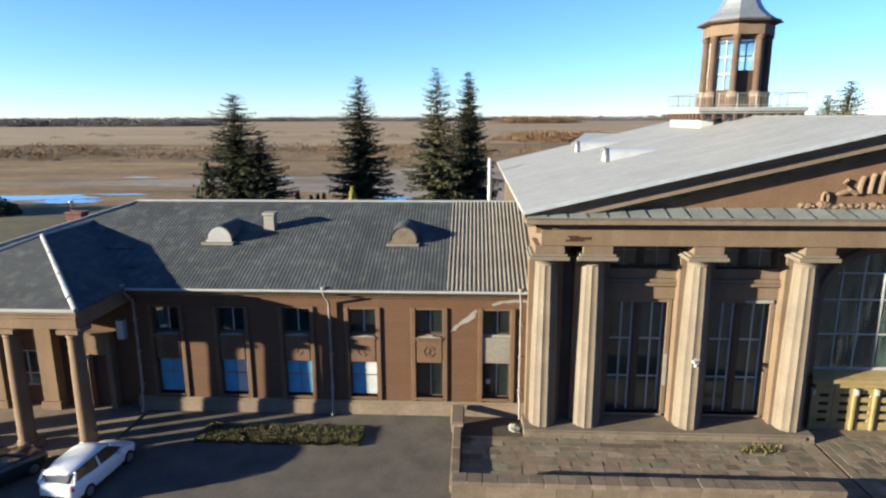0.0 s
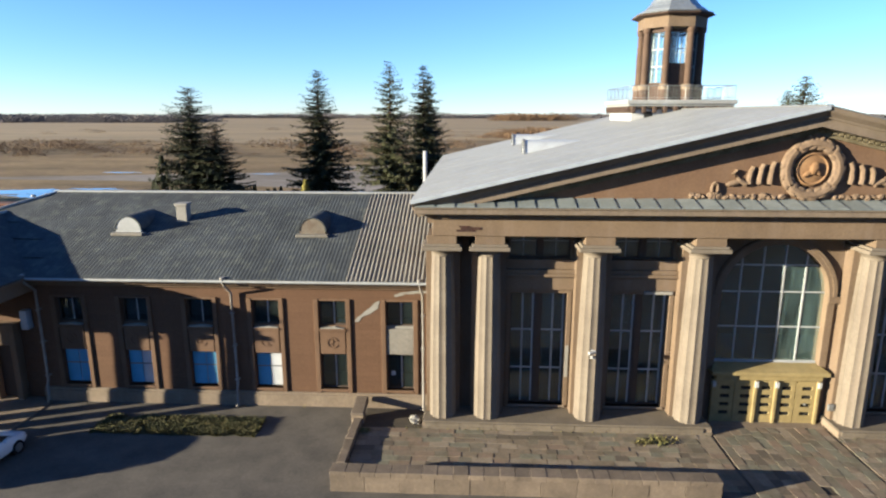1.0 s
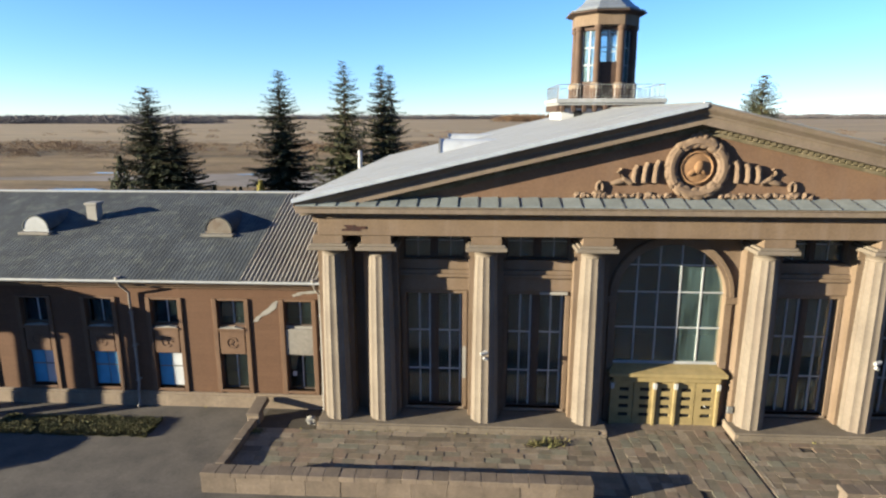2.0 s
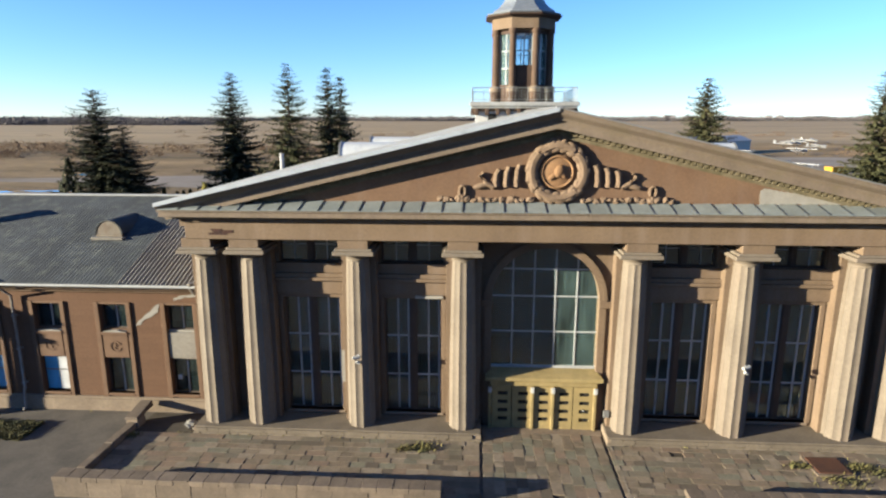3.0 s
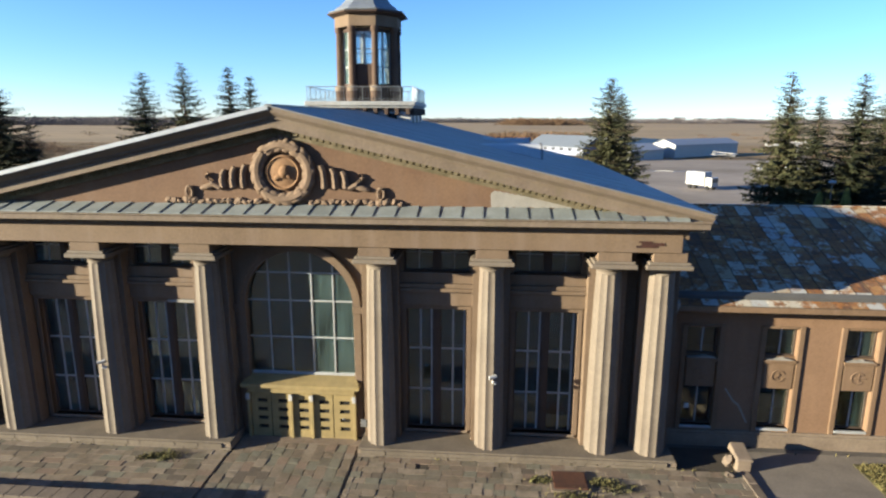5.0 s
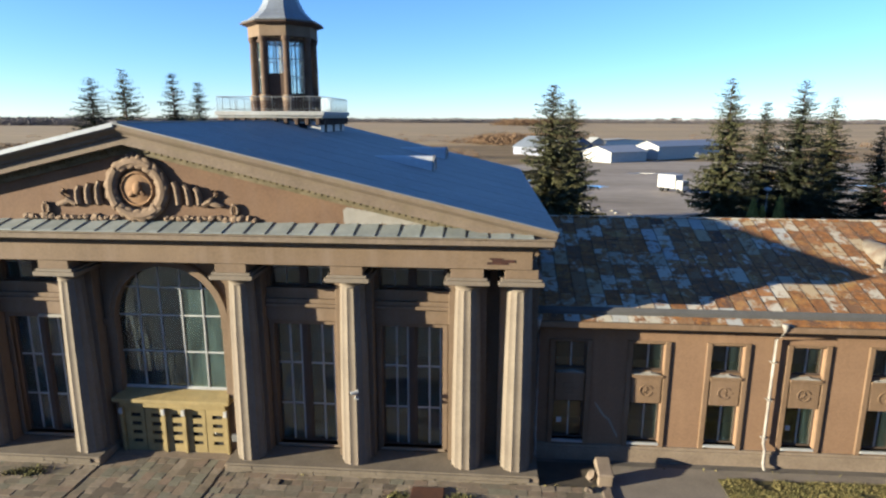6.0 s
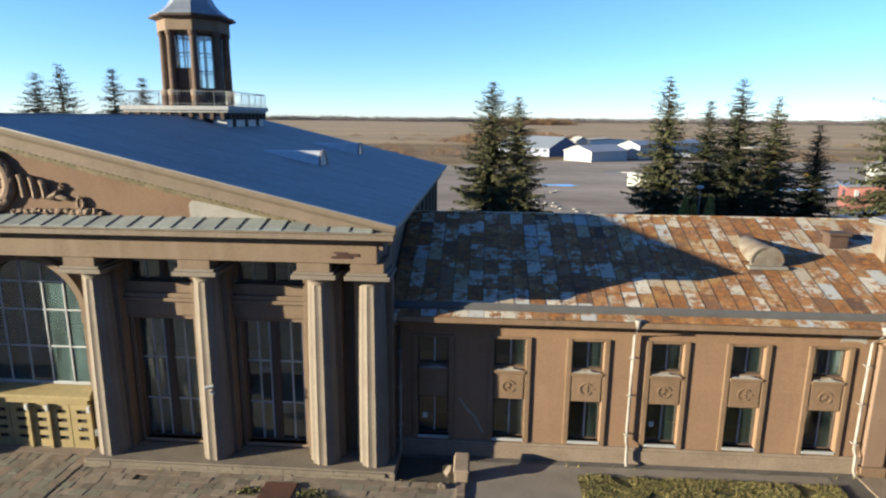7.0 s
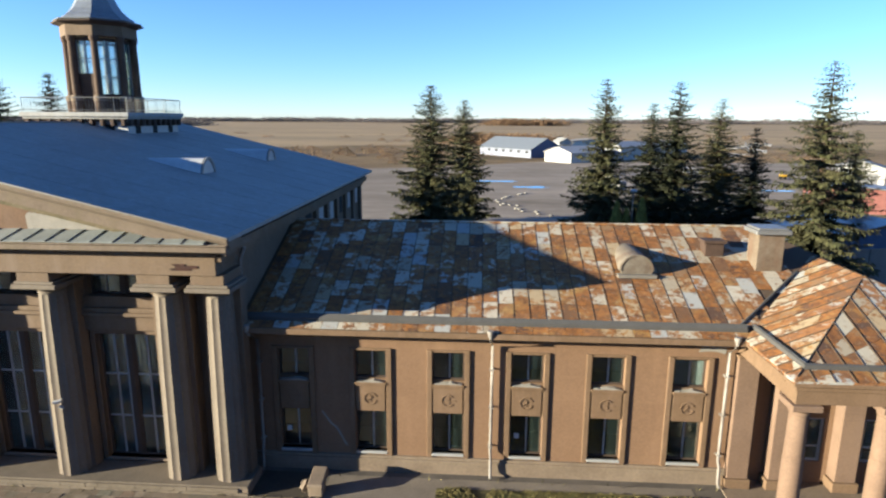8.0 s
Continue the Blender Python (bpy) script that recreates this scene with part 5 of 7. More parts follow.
for k in range(10):
    u = -3.3 + 6.6 * k / 9
    for m in range(4):
        bm = boxes((TX + u - 0.13, TX + u + 0.13, TY - 3.72, TY - 3.35, 15.35, 15.8), bevel=0.03)
        bmesh.ops.rotate(bm, verts=bm.verts[:], cent=(TX, TY, 0), matrix=Matrix.Rotation(m * math.pi / 2, 3, "Z"))
        part("bracket", bm, TOWER_STONE, slab)
for m in range(4):
    b2 = bmesh.new()
    tube(b2, [(TX - 3.62, TY - 3.62, 17.2), (TX + 3.62, TY - 3.62, 17.2)], 0.026, 6)
    tube(b2, [(TX - 3.62, TY - 3.62, 16.4), (TX + 3.62, TY - 3.62, 16.4)], 0.016, 6)
    for k in range(35):
        x = TX - 3.62 + 7.24 * k / 34
        tube(b2, [(x, TY - 3.62, 16.25), (x, TY - 3.62, 17.2)], 0.006 if k % 6 else 0.022, 5)
    bmesh.ops.rotate(b2, verts=b2.verts[:], cent=(TX, TY, 0), matrix=Matrix.Rotation(m * math.pi / 2, 3, "Z"))
    part("railing", b2, GALV, slab, "thin grey metal balcony railing")


def octagon(bm, r, z0, z1, r1=None):
    lathe(bm, TX, TY, [(r, z0), (r if r1 is None else r1, z1)], 8, turn=math.pi / 8)


bm = bmesh.new()
octagon(bm, 1.98, 16.25, 17.3)
part("drum_base", bm, TOWER_STONE, tower)
apo = 1.95 * math.cos(math.pi / 8)
for k in range(8):
    a = k * math.pi / 4
    rot = Matrix.Translation((TX, TY, 0)) @ Matrix.Rotation(a, 4, "Z") @ Matrix.Translation((-TX, -TY, 0))
    bm = pierced_wall(TX - 0.8, TX + 0.8, 17.3, 21.2, TY - apo - 0.02, TY - apo + 0.22, [(TX - 0.61, TX + 0.61, 17.5, 21.0)])
    bmesh.ops.transform(bm, matrix=rot, verts=bm.verts[:])
    wl = part("lantern_wall", bm, TOWER_STONE, tower)
    bm = boxes((TX - 0.04, TX + 0.04, TY - apo + 0.06, TY - apo + 0.14, 17.5, 21.0), (TX - 0.61, TX - 0.55, TY - apo + 0.05, TY - apo + 0.15, 17.5, 21.0), (TX + 0.55, TX + 0.61, TY - apo + 0.05, TY - apo + 0.15, 17.5, 21.0), (TX - 0.55, TX - 0.04, TY - apo + 0.07, TY - apo + 0.13, 18.6, 18.68), (TX + 0.04, TX + 0.55, TY - apo + 0.07, TY - apo + 0.13, 18.6, 18.68), (TX - 0.55, TX - 0.04, TY - apo + 0.07, TY - apo + 0.13, 19.8, 19.87), (TX + 0.04, TX + 0.55, TY - apo + 0.07, TY - apo + 0.13, 19.8, 19.87))
    bmesh.ops.transform(bm, matrix=rot, verts=bm.verts[:])
    part("lantern_window", bm, BAR, wl)
    bm = boxes((TX - 0.55, TX + 0.55, TY - apo + 0.09, TY - apo + 0.1, 17.5, 21.0))
    bmesh.ops.transform(bm, matrix=rot, verts=bm.verts[:])
    part("pane", bm, CLEAR, wl).visible_shadow = False
    ca = a + math.pi / 8
    x, y = TX + 2.12 * math.cos(ca), TY + 2.12 * math.sin(ca)
    bm = bmesh.new()
    lathe(bm, x, y, [(0.37, 16.25), (0.37, 17.05), (0.3, 17.1), (0.3, 17.25), (0.25, 17.32), (0.24, 19.0), (0.215, 20.95), (0.26, 21.0), (0.3, 21.15), (0.3, 21.3)], 16)
    col = part("lantern_column", bm, TOWER_COLUMN, tower, "slim round stone column at the corner")
    bm = bmesh.new()
    lathe(bm, x, y, [(0.385, 17.0), (0.4, 17.08), (0.4, 17.3), (0.32, 17.4)], 16)
    part("column_base", bm, PLINTH, col, "pale worn column base")
    if k == 0:
        part("lantern_panel", boxes((TX - 0.6, TX + 0.6, TY - apo - 0.01, TY - apo + 0.16, 17.5, 18.85), bevel=0.02), TOWER_STONE, wl, "brown boarded panel under the window")
bm = bmesh.new()
octagon(bm, 2.42, 21.3, 22.1)
part("entablature", bm, STONE, tower)
bm = bmesh.new()
lathe(bm, TX, TY, [(2.45, 22.02), (2.62, 22.08), (2.9, 22.16), (2.92, 22.24), (2.6, 22.3)], 8, turn=math.pi / 8)
part("cap_cornice", bm, TOWER_STONE, tower, "dark cornice under the cap")
bm = bmesh.new()
lathe(bm, TX, TY, [(2.5, 22.26), (2.78, 22.3), (2.82, 22.38), (2.45, 22.44), (2.3, 22.62), (1.95, 22.85), (1.65, 23.15), (1.4, 23.55), (1.2, 24.0), (0.95, 24.8), (0.6, 25.8), (0.25, 26.8), (0.05, 27.4)], 8, turn=math.pi / 8)
part("cap_roof", bm, CAP_TIN, tower, "bell-shaped grey sheet-metal cap")

# ---- carved pediment relief ----


def lump(bm, at, size, turn=0.0, sub=2, rough=0.0):
    """A rounded lump: an ellipsoid of half-axes size, turned about y."""
    m = Matrix.Translation(at) @ Matrix.Rotation(turn, 4, "Y") @ Matrix.Diagonal((*size, 1))
    made = bmesh.ops.create_icosphere(bm, subdivisions=sub, radius=1.0, matrix=m)["verts"]
    if rough:
        for v in made:
            v.co += Vector((random.uniform(-1, 1), random.uniform(-1, 1), random.uniform(-1, 1))) * rough


WX, WZ = 21.35, 12.9
TY0 = 28.76
bm = bmesh.new()
tb = [(WX + 1.12 * math.cos(2 * math.pi * k / 40), TY0 - 0.05, WZ + 1.12 * math.sin(2 * math.pi * k / 40)) for k in range(41)]
tube(bm, tb, 0.25, 10)
wreath = part("wreath", bm, RELIEF, tymp, "thick carved leaf wreath")
for k in range(17):
    a = 2 * math.pi * (k + 0.5) / 17
    for r in (1.0, 1.22):
        aa = a + (0.14 if r > 1.1 else 0)
        bm = bmesh.new()
        lump(bm, (WX + r * math.cos(aa), TY0 - 0.16, WZ + r * math.sin(aa)), (0.33, 0.1, 0.155), -aa + math.pi / 2 + (0.3 if r > 1.1 else -0.3), 2, 0.018)
        part("wreath_leaf", bm, RELIEF, wreath, "", True)
bm = bmesh.new()
for i in range(3):
    lump(bm, (WX + (0.22 * (i - 1)), TY0 - 0.12, WZ + 1.3 + 0.1 * (i == 1)), (0.16, 0.14, 0.2), 0.5 * (i - 1), 2)
part("wreath_crest", bm, RELIEF, wreath)
bm = bmesh.new()
n = 28
prof = [(0.74, 0.02), (0.74, -0.1), (0.66, -0.16), (0.6, -0.1), (0.4, -0.14), (0.0, -0.2)]
rings = []
for r, d in prof[:-1]:
    rings.append([bm.verts.new((WX + r * math.cos(2 * math.pi * i / n), TY0 + d, WZ + r * math.sin(2 * math.pi * i / n))) for i in range(n)])
tip = bm.verts.new((WX, TY0 - 0.2, WZ))
for a, b in zip(rings, rings[1:]):
    for i in range(n):
        bm.faces.new((a[i], a[(i + 1) % n], b[(i + 1) % n], b[i]))
for i in range(n):
    bm.faces.new((rings[-1][i], rings[-1][(i + 1) % n], tip))
lump(bm, (WX + 0.05, TY0 - 0.2, WZ + 0.05), (0.2, 0.1, 0.3), 0.3)
lump(bm, (WX - 0.2, TY0 - 0.17, WZ - 0.18), (0.25, 0.08, 0.12), -0.6)
lump(bm, (WX + 0.22, TY0 - 0.17, WZ - 0.12), (0.2, 0.08, 0.1), 0.8)
part("medallion", bm, EMBLEM, tymp, "orange-tinted round medallion")
for s in (-1, 1):
    for k, (u, h) in enumerate(((1.72, 0.92), (2.18, 0.82), (2.62, 0.7))):
        bm = bmesh.new()
        x = WX + s * u
        tube(bm, [(x, TY0 - 0.05, 12.28), (x + s * 0.02, TY0 - 0.1, 12.5), (x - s * 0.02, TY0 - 0.12, 12.28 + h * 0.75), (x - s * 0.12, TY0 - 0.1, 12.28 + h)], 0.15, 8, 0.12)
        part("ribbon_fold", bm, RELIEF, tymp)
    bm = bmesh.new()
    tube(bm, [(WX + s * 2.75, TY0 - 0.06, 12.25), (WX + s * 3.1, TY0 - 0.1, 12.42), (WX + s * 3.35, TY0 - 0.1, 12.72), (WX + s * 3.2, TY0 - 0.1, 12.85)], 0.13, 8, 0.08)
    lump(bm, (WX + s * 3.25, TY0 - 0.08, 12.3), (0.42, 0.1, 0.13), s * 0.25)
    part("curled_leaf", bm, RELIEF, tymp)
    bm = bmesh.new()
    tube(bm, [(WX + s * 4.1 + 0.13 * math.sin(a), TY0 - 0.1, 12.05 + 0.24 * math.cos(a)) for a in [2 * math.pi * i / 14 for i in range(15)]], 0.07, 6)
    tube(bm, [(WX + s * 4.1, TY0 - 0.05, 11.6), (WX + s * 4.1, TY0 - 0.08, 11.86)], 0.11, 8, 0.08)
    part("bud", bm, RELIEF, tymp)
    u = 1.15
    while u < 5.1:
        bm = bmesh.new()
        w = random.uniform(0.13, 0.24)
        lump(bm, (WX + s * u, TY0 - 0.06, 11.62 + random.uniform(0, 0.1)), (w, 0.1, random.uniform(0.07, 0.17)), random.uniform(-0.9, 0.9), 2, 0.025)
        part("garland_lump", bm, RELIEF, tymp)
        u += w * 1.5 + 0.03
bm = bmesh.new()
prism(bm, ragged([(30.0, 11.56), (33.9, 11.56), (33.2, 11.74), (31.6, 12.0), (30.15, 12.25), (29.95, 12.1)], 0.03), TY0 - 0.012, TY0 + 0.02)
part("bare_patch", bm, PLASTER, tymp, "pale patch where the render has come off")

# damaged brick at both ends of the architrave, plaster scars, fittings
for x in (6.3, 36.4):
    bm = boxes((x - 0.5, x + 0.35, 28.44, 28.48, 10.03, 10.12), (x - 0.3, x + 0.62, 28.435, 28.475, 10.12, 10.24), (x - 0.4, x + 0.1, 28.43, 28.47, 10.24, 10.3))
    part("exposed_brick", bm, surface("exposed brick", (0.11, 0.04, 0.026), (0.05, 0.025, 0.02), 0.9, 3, 20, 0.5, 0.02), hall, "dark red brick where the render has fallen")
for x, y, z, s in ((12.34, 28.98, 4.1, 1), (30.27, 28.98, 4.02, 1)):
    bm = boxes((x - 0.04, x + 0.04, y - 0.02, y + 0.14, z - 0.12, z + 0.12), bevel=0.01)
    tube(bm, [(x, y, z + 0.05), (x - 0.05, y - 0.2, z + 0.02)], 0.03, 8)
    tube(bm, [(x - 0.2, y - 0.28, z + 0.02), (x + 0.12, y - 0.16, z + 0.06)], 0.085 if s else 0.05, 10)
    if s:
        tube(bm, [(x + 0.1, y - 0.1, z - 0.3), (x - 0.05, y - 0.14, z - 0.22)], 0.075, 10)
    part("security_camera", bm, WHITE, hall, "small white security camera on the column")
bm = bmesh.new()
pts = [(0.45, 4.72), (0.8, 4.85), (1.0, 5.1), (1.3, 5.2), (1.75, 5.55), (1.85, 5.95), (1.5, 5.75), (1.25, 5.5), (0.9, 5.25), (0.7, 5.05)]
prism(bm, ragged(pts, 0.045), WING_Y - 0.018, WING_Y + 0.01)
part("plaster_scar", bm, PLASTER, lw, "jagged white scar of bare plaster")
bm = bmesh.new()
prism(bm, ragged([(2.6, 6.12), (3.2, 6.3), (3.9, 6.35), (4.5, 6.32), (4.5, 6.52), (3.7, 6.5), (3.0, 6.4), (2.55, 6.22)], 0.03), WING_Y - 0.016, WING_Y + 0.01)
part("plaster_scar", bm, PLASTER, lw, "white streak of bare plaster under the eaves")
bm = bmesh.new()
prism(bm, [(41.0, 2.9), (41.07, 2.92), (41.5, 2.3), (41.75, 2.12), (42.2, 1.2), (42.12, 1.2), (41.68, 2.05), (41.45, 2.22)], EAST_Y - 0.014, EAST_Y + 0.01)
part("plaster_scar", bm, PLASTER, rw, "thin pale crack in the render")
bm = bmesh.new()
prism(bm, ragged([(57.55, 6.22), (58.1, 6.3), (58.66, 6.16), (58.7, 6.55), (57.7, 6.55)], 0.02), EAST_Y - 0.016, EAST_Y + 0.01)
prism(bm, ragged([(57.66, 6.54), (58.72, 6.54), (58.72, 6.77), (57.8, 6.75)], 0.012), EAST_Y - 0.216, EAST_Y - 0.19)
part("plaster_scar", bm, PLASTER, rw, "white patch of bare plaster under the eaves")
# sunlit strip of the jamb put in as a white slab
bm = boxes((11.24, 11.42, WALL_Y - 0.1, WALL_Y - 0.088, 2.2, 3.9))
part("plaster_scar", bm, PLASTER, hall, "pale strip painting the sunlit window jamb")
for k, b in enumerate(BAYS[1:2]):
    part("ledge_patch", boxes((b + 0.15, b + 1.5, WALL_Y - 0.22, WALL_Y - 0.09, 6.64, 6.8), bevel=0.02), PLASTER, hall, "whitewashed lintel repair")
bm = bmesh.new()
tube(bm, [(2.85, 48.4, 3.0), (2.85, 48.4, 12.5)], 0.16, 12)
part("vent_pipe", bm, WHITE, lw, "tall white vent pipe beside the hall", True)
bm = bmesh.new()
tube(bm, [(38.15, 30.2, 11.0), (38.2, 30.2, 10.6), (37.95, 30.35, 10.1), (37.92, 30.35, 7.6)], 0.09, 10)
part("side_downpipe", bm, GALV, hall, "short galvanised downpipe", True)

# ---- terrace before the portico ----


def terrace(name, x0, x1, y0, y1, nx, ny, along, label):
    """Paving of separate uneven flags on a dark bed."""
    t = solo(name, boxes((x0, x1, y0, y1, -0.3, 0.02)), FLAG_BED, label, "pavement", "structure")
    sizes = (0.46, 0.6, 0.74, 0.95)
    depth = ((y1 - y0) if along == "x" else (x1 - x0)) / ny
    kinds = []
    for w in sizes:
        bm = boxes((0.004, w - 0.004, 0.004, depth - 0.004, 0.0, 0.05), bevel=0.007)
        for q in bm.verts:
            q.co += Vector((random.uniform(-0.012, 0.012), random.uniform(-0.012, 0.012), random.uniform(-0.006, 0.006)))
        kinds.append(mesh_of("flagstone", bm, FLAG))
    for j in range(ny):
        u, end = (x0, x1) if along == "x" else (y0, y1)
        while u < end - 0.02:
            i = random.randrange(len(sizes))
            w = sizes[i] if end - u - sizes[i] > 0.4 else end - u
            i = min(range(len(sizes)), key=lambda q: abs(sizes[q] - w))
            z, a, b, c = 0.012 + random.uniform(0, 0.014), random.uniform(-0.7, 0.7), random.uniform(-0.7, 0.7), random.uniform(-0.7, 0.7)
            if random.random() > 0.006:
                if along == "x":
                    m = pose(u, y0 + j * depth, z, a, b, c)
                else:
                    m = pose(x0 + (j + 1) * depth, u, z, a, b, 90 + c)
                piece("flagstone", kinds[i], m @ Matrix.Diagonal((w / sizes[i], 1, 1, 1)), t)
            u += w
    return t


terrace("terrace", 1.1, 18.15, 24.0, 28.6, 0, 11, "x", "uneven brown stone terrace paving with weedy joints")
terrace("entrance_walk", 18.3, 24.0, 20.5, 29.45, 0, 12, "y", "worn reddish stone flags before the doors")
terrace("terrace", 24.15, 41.3, 24.0, 28.6, 0, 11, "x", "uneven brown stone terrace paving with weedy joints")
solo("walk_edging", boxes((24.31, 24.37, 24.35, 28.55, -0.1, 0.075), bevel=0.015), PATH_STONE, "thin pale stone edging beside the entrance walk", "edging", "structure")
# dark slabs paint the shade on either side of the platform
solo("side_shade_slab", boxes((1.1, 4.1, 28.6, 30.6, -0.3, 0.03)), FLAG_BED, "dark slab painting the shade beside the platform", "pavement", "structure")
solo("side_shade_slab", boxes((38.4, 41.3, 28.6, 30.6, -0.3, 0.03)), FLAG_BED, "dark slab painting the shade beside the platform", "pavement", "structure")


def parapet(x0, x1, label):
    p = thing("parapet_wall", ((x0 + x1) / 2, 23.65, 0), label, "low wall", "terrace parapets")
    part("wall_core", boxes((x0 + 0.06, x1 - 0.06, 23.42, 23.9, -0.2, 0.72)), COPING, p)
    n = 25
    w = (x1 - x0) / n
    for k in range(n):
        a = x0 + k * w
        j = random.uniform(-0.008, 0.008)
        part("coping_stone", boxes((a + 0.003, a + w - 0.003, 23.32 + j, 24.0 + j, 0.72, 0.94 + random.uniform(-0.012, 0.008)), bevel=0.014), COPING, p)
    m = 11
    w = (x1 - x0) / m
    for k in range(m):
        a = x0 + k * w
        part("facing_stone", boxes((a + 0.006, a + w - 0.006, 23.36 + random.uniform(-0.012, 0.012), 23.43, -0.1, 0.71), bevel=0.008), COPING, p)


parapet(0.75, 16.62, "low weathered stone parapet with heavy coping stones")
parapet(26.2, 41.75, "low weathered stone parapet with heavy coping stones")


def side_kerb(x, y0, y1, block_y, block_z, cap_label, top, back):
    k = thing("side_kerb", (x, (y0 + y1) / 2, 0), "low stone side wall of the terrace ending in a block", "low wall", "terrace kerbs")
    n = 5
    for i in range(n):
        a, b = y0 + (y1 - y0) * i / n, y0 + (y1 - y0) * (i + 1) / n
        part("kerb_stone", boxes((x - 0.2, x + 0.2, a + 0.006, b - 0.006, -0.2, top + random.uniform(-0.02, 0.02)), bevel=0.025), COPING, k)
    part("end_block", boxes((x - 0.3, x + 0.3, block_y - 0.35, block_y + 0.35, -0.1, block_z), bevel=0.025), PLINTH, k)
    bm = bmesh.new()
    hexa(bm, [(x - 0.36, block_y - 0.42, block_z), (x + 0.36, block_y - 0.42, block_z), (x + 0.36, block_y + back, block_z + 0.05), (x - 0.36, block_y + back, block_z + 0.05), (x - 0.3, block_y - 0.38, block_z + 0.12), (x + 0.3, block_y - 0.38, block_z + 0.12), (x + 0.3, block_y + back, block_z + 0.35), (x - 0.3, block_y + back, block_z + 0.35)])
    bmesh.ops.bevel(bm, geom=bm.edges[:], offset=0.02, segments=1, affect="EDGES")
    part("cap_slab", bm, COPING, k, cap_label)


side_kerb(0.85, 23.95, 29.0, 29.3, 0.5, "sloping stone cap slab", 0.36, 1.1)
side_kerb(41.25, 23.95, 28.7, 29.05, 0.55, "sloping stone cap slab", 0.13, 0.7)
solo("side_path", boxes((41.5, 57.6, 19.0, 30.5, -0.3, 0.022)), PATH_STONE, "pale worn concrete path round the lawn", "pavement", "structure")


def broken_stone(name, at, size, label, mat):
    bm = bmesh.new()
    lump(bm, at, size, random.uniform(-0.4, 0.4), 2, min(size) * 0.28)
    solo(name, bm, mat, label, "stone")


broken_stone("loose_stone", (3.75, 29.2, 0.2), (0.34, 0.26, 0.22), "pale loose lump of stone beside the platform", PLASTER)
broken_stone("loose_stone", (40.7, 29.1, 0.35), (0.2, 0.22, 0.3), "pale broken carved stone leaning on the block", COPING)
broken_stone("loose_stone", (40.5, 28.3, 0.12), (0.26, 0.18, 0.13), "broken lump of stone on the terrace", COPING)
hatch = thing("hatch_cover", (33.55, 27.3, 0.08), "rusty sheet-iron hatch cover set in the paving", "hatch")
part("cover_plate", boxes((32.85, 34.25, 26.7, 27.95, 0.03, 0.17), bevel=0.02), surface("rusty iron", (0.17, 0.07, 0.035), (0.10, 0.045, 0.03), 0.85, 2.0, 15, 0.4, 0.01), hatch)
part("hatch_frame", boxes((32.72, 34.38, 26.56, 26.7, 0.02, 0.12), (32.72, 34.38, 27.95, 28.08, 0.02, 0.12), (32.72, 32.85, 26.7, 27.95, 0.02, 0.12), (34.25, 34.38, 26.7, 27.95, 0.02, 0.12), bevel=0.015), CORNICE, hatch)


# ---- grass and weeds ----
def blades(spots, height, width, lean):
    """Many small bent leaves from (x, y) spots: one mesh's vertices and faces."""
    verts, faces = [], []
    for x, y, z0 in spots:
        a = random.uniform(0, 2 * math.pi)
        h, w = height * random.uniform(0.5, 1.25), width * random.uniform(0.6, 1.3)
        dx, dy = math.cos(a), math.sin(a)
        l = lean * random.uniform(0.3, 1.4)
        i = len(verts)
        verts += [(x - dy * w, y + dx * w, z0), (x + dy * w, y - dx * w, z0), (x + dx * l * 0.5 + dy * w * 0.9, y + dy * l * 0.5 - dx * w * 0.9, z0 + h * 0.65), (x + dx * l * 0.5 - dy * w * 0.9, y + dy * l * 0.5 + dx * w * 0.9, z0 + h * 0.65), (x + dx * l, y + dy * l, z0 + h)]
        faces += [(i, i + 1, i + 2, i + 3), (i + 3, i + 2, i + 4)]
    return verts, faces


def stuff(name, verts, faces, mat, label, category):
    me = bpy.data.meshes.new(name)
    me.from_pydata(verts, [], faces)
    me.materials.append(mat)
    return tagged(new(name, me), label, category, "", "stuff")


def patch(x0, x1, y0, y1, n, ragged=0.35):
    out = []
    while len(out) < n:
        x, y = random.uniform(x0 - ragged, x1 + ragged), random.uniform(y0 - ragged, y1 + ragged)
        if noise.noise((x * 0.9, y * 1.3, 3.0)) > -0.28 and min(x - x0, x1 - x, y - y0, y1 - y) + 0.5 * ragged * noise.noise((x * 2, y * 2, 8)) > -0.15:
            out.append((x, y, 0.0))
    return out


random.seed(5)
bm = bmesh.new()
q = [bm.verts.new((x + random.uniform(-0.15, 0.15), y + random.uniform(-0.1, 0.1), 0.02)) for x, y in [(-12 + 0.8 * k, 27.45) for k in range(11)] + [(-3.9, 28.2)] + [(-4.0 - 0.8 * k, 29.2) for k in range(11)]]
bm.faces.new(q)
solo("planting_bed", bm, TURF, "dark soil bed in the asphalt", "bed", "structure")
stuff("low_shrubs", *blades(patch(-11.9, -4.1, 27.6, 29.0, 15000), 0.19, 0.026, 0.15), SHRUB, "low dark green and ochre creeping shrubs", "shrubs")
stuff("low_shrubs", *blades(patch(-11.9, -4.1, 27.6, 29.0, 1500), 0.2, 0.018, 0.14), DRY, "dry ochre tips among the creeping shrubs", "shrubs")
solo("lawn", boxes((46.4, 57.6, 19.0, 29.75, -0.1, 0.05)), TURF, "short olive turf of the lawn", "lawn", "structure")
stuff("grass", *blades([(x, y, 0.05) for x, y, z in patch(46.5, 57.5, 24.5, 29.65, 30000, 0.1)], 0.1, 0.018, 0.09), GRASS, "short green lawn gone ochre in patches", "grass")
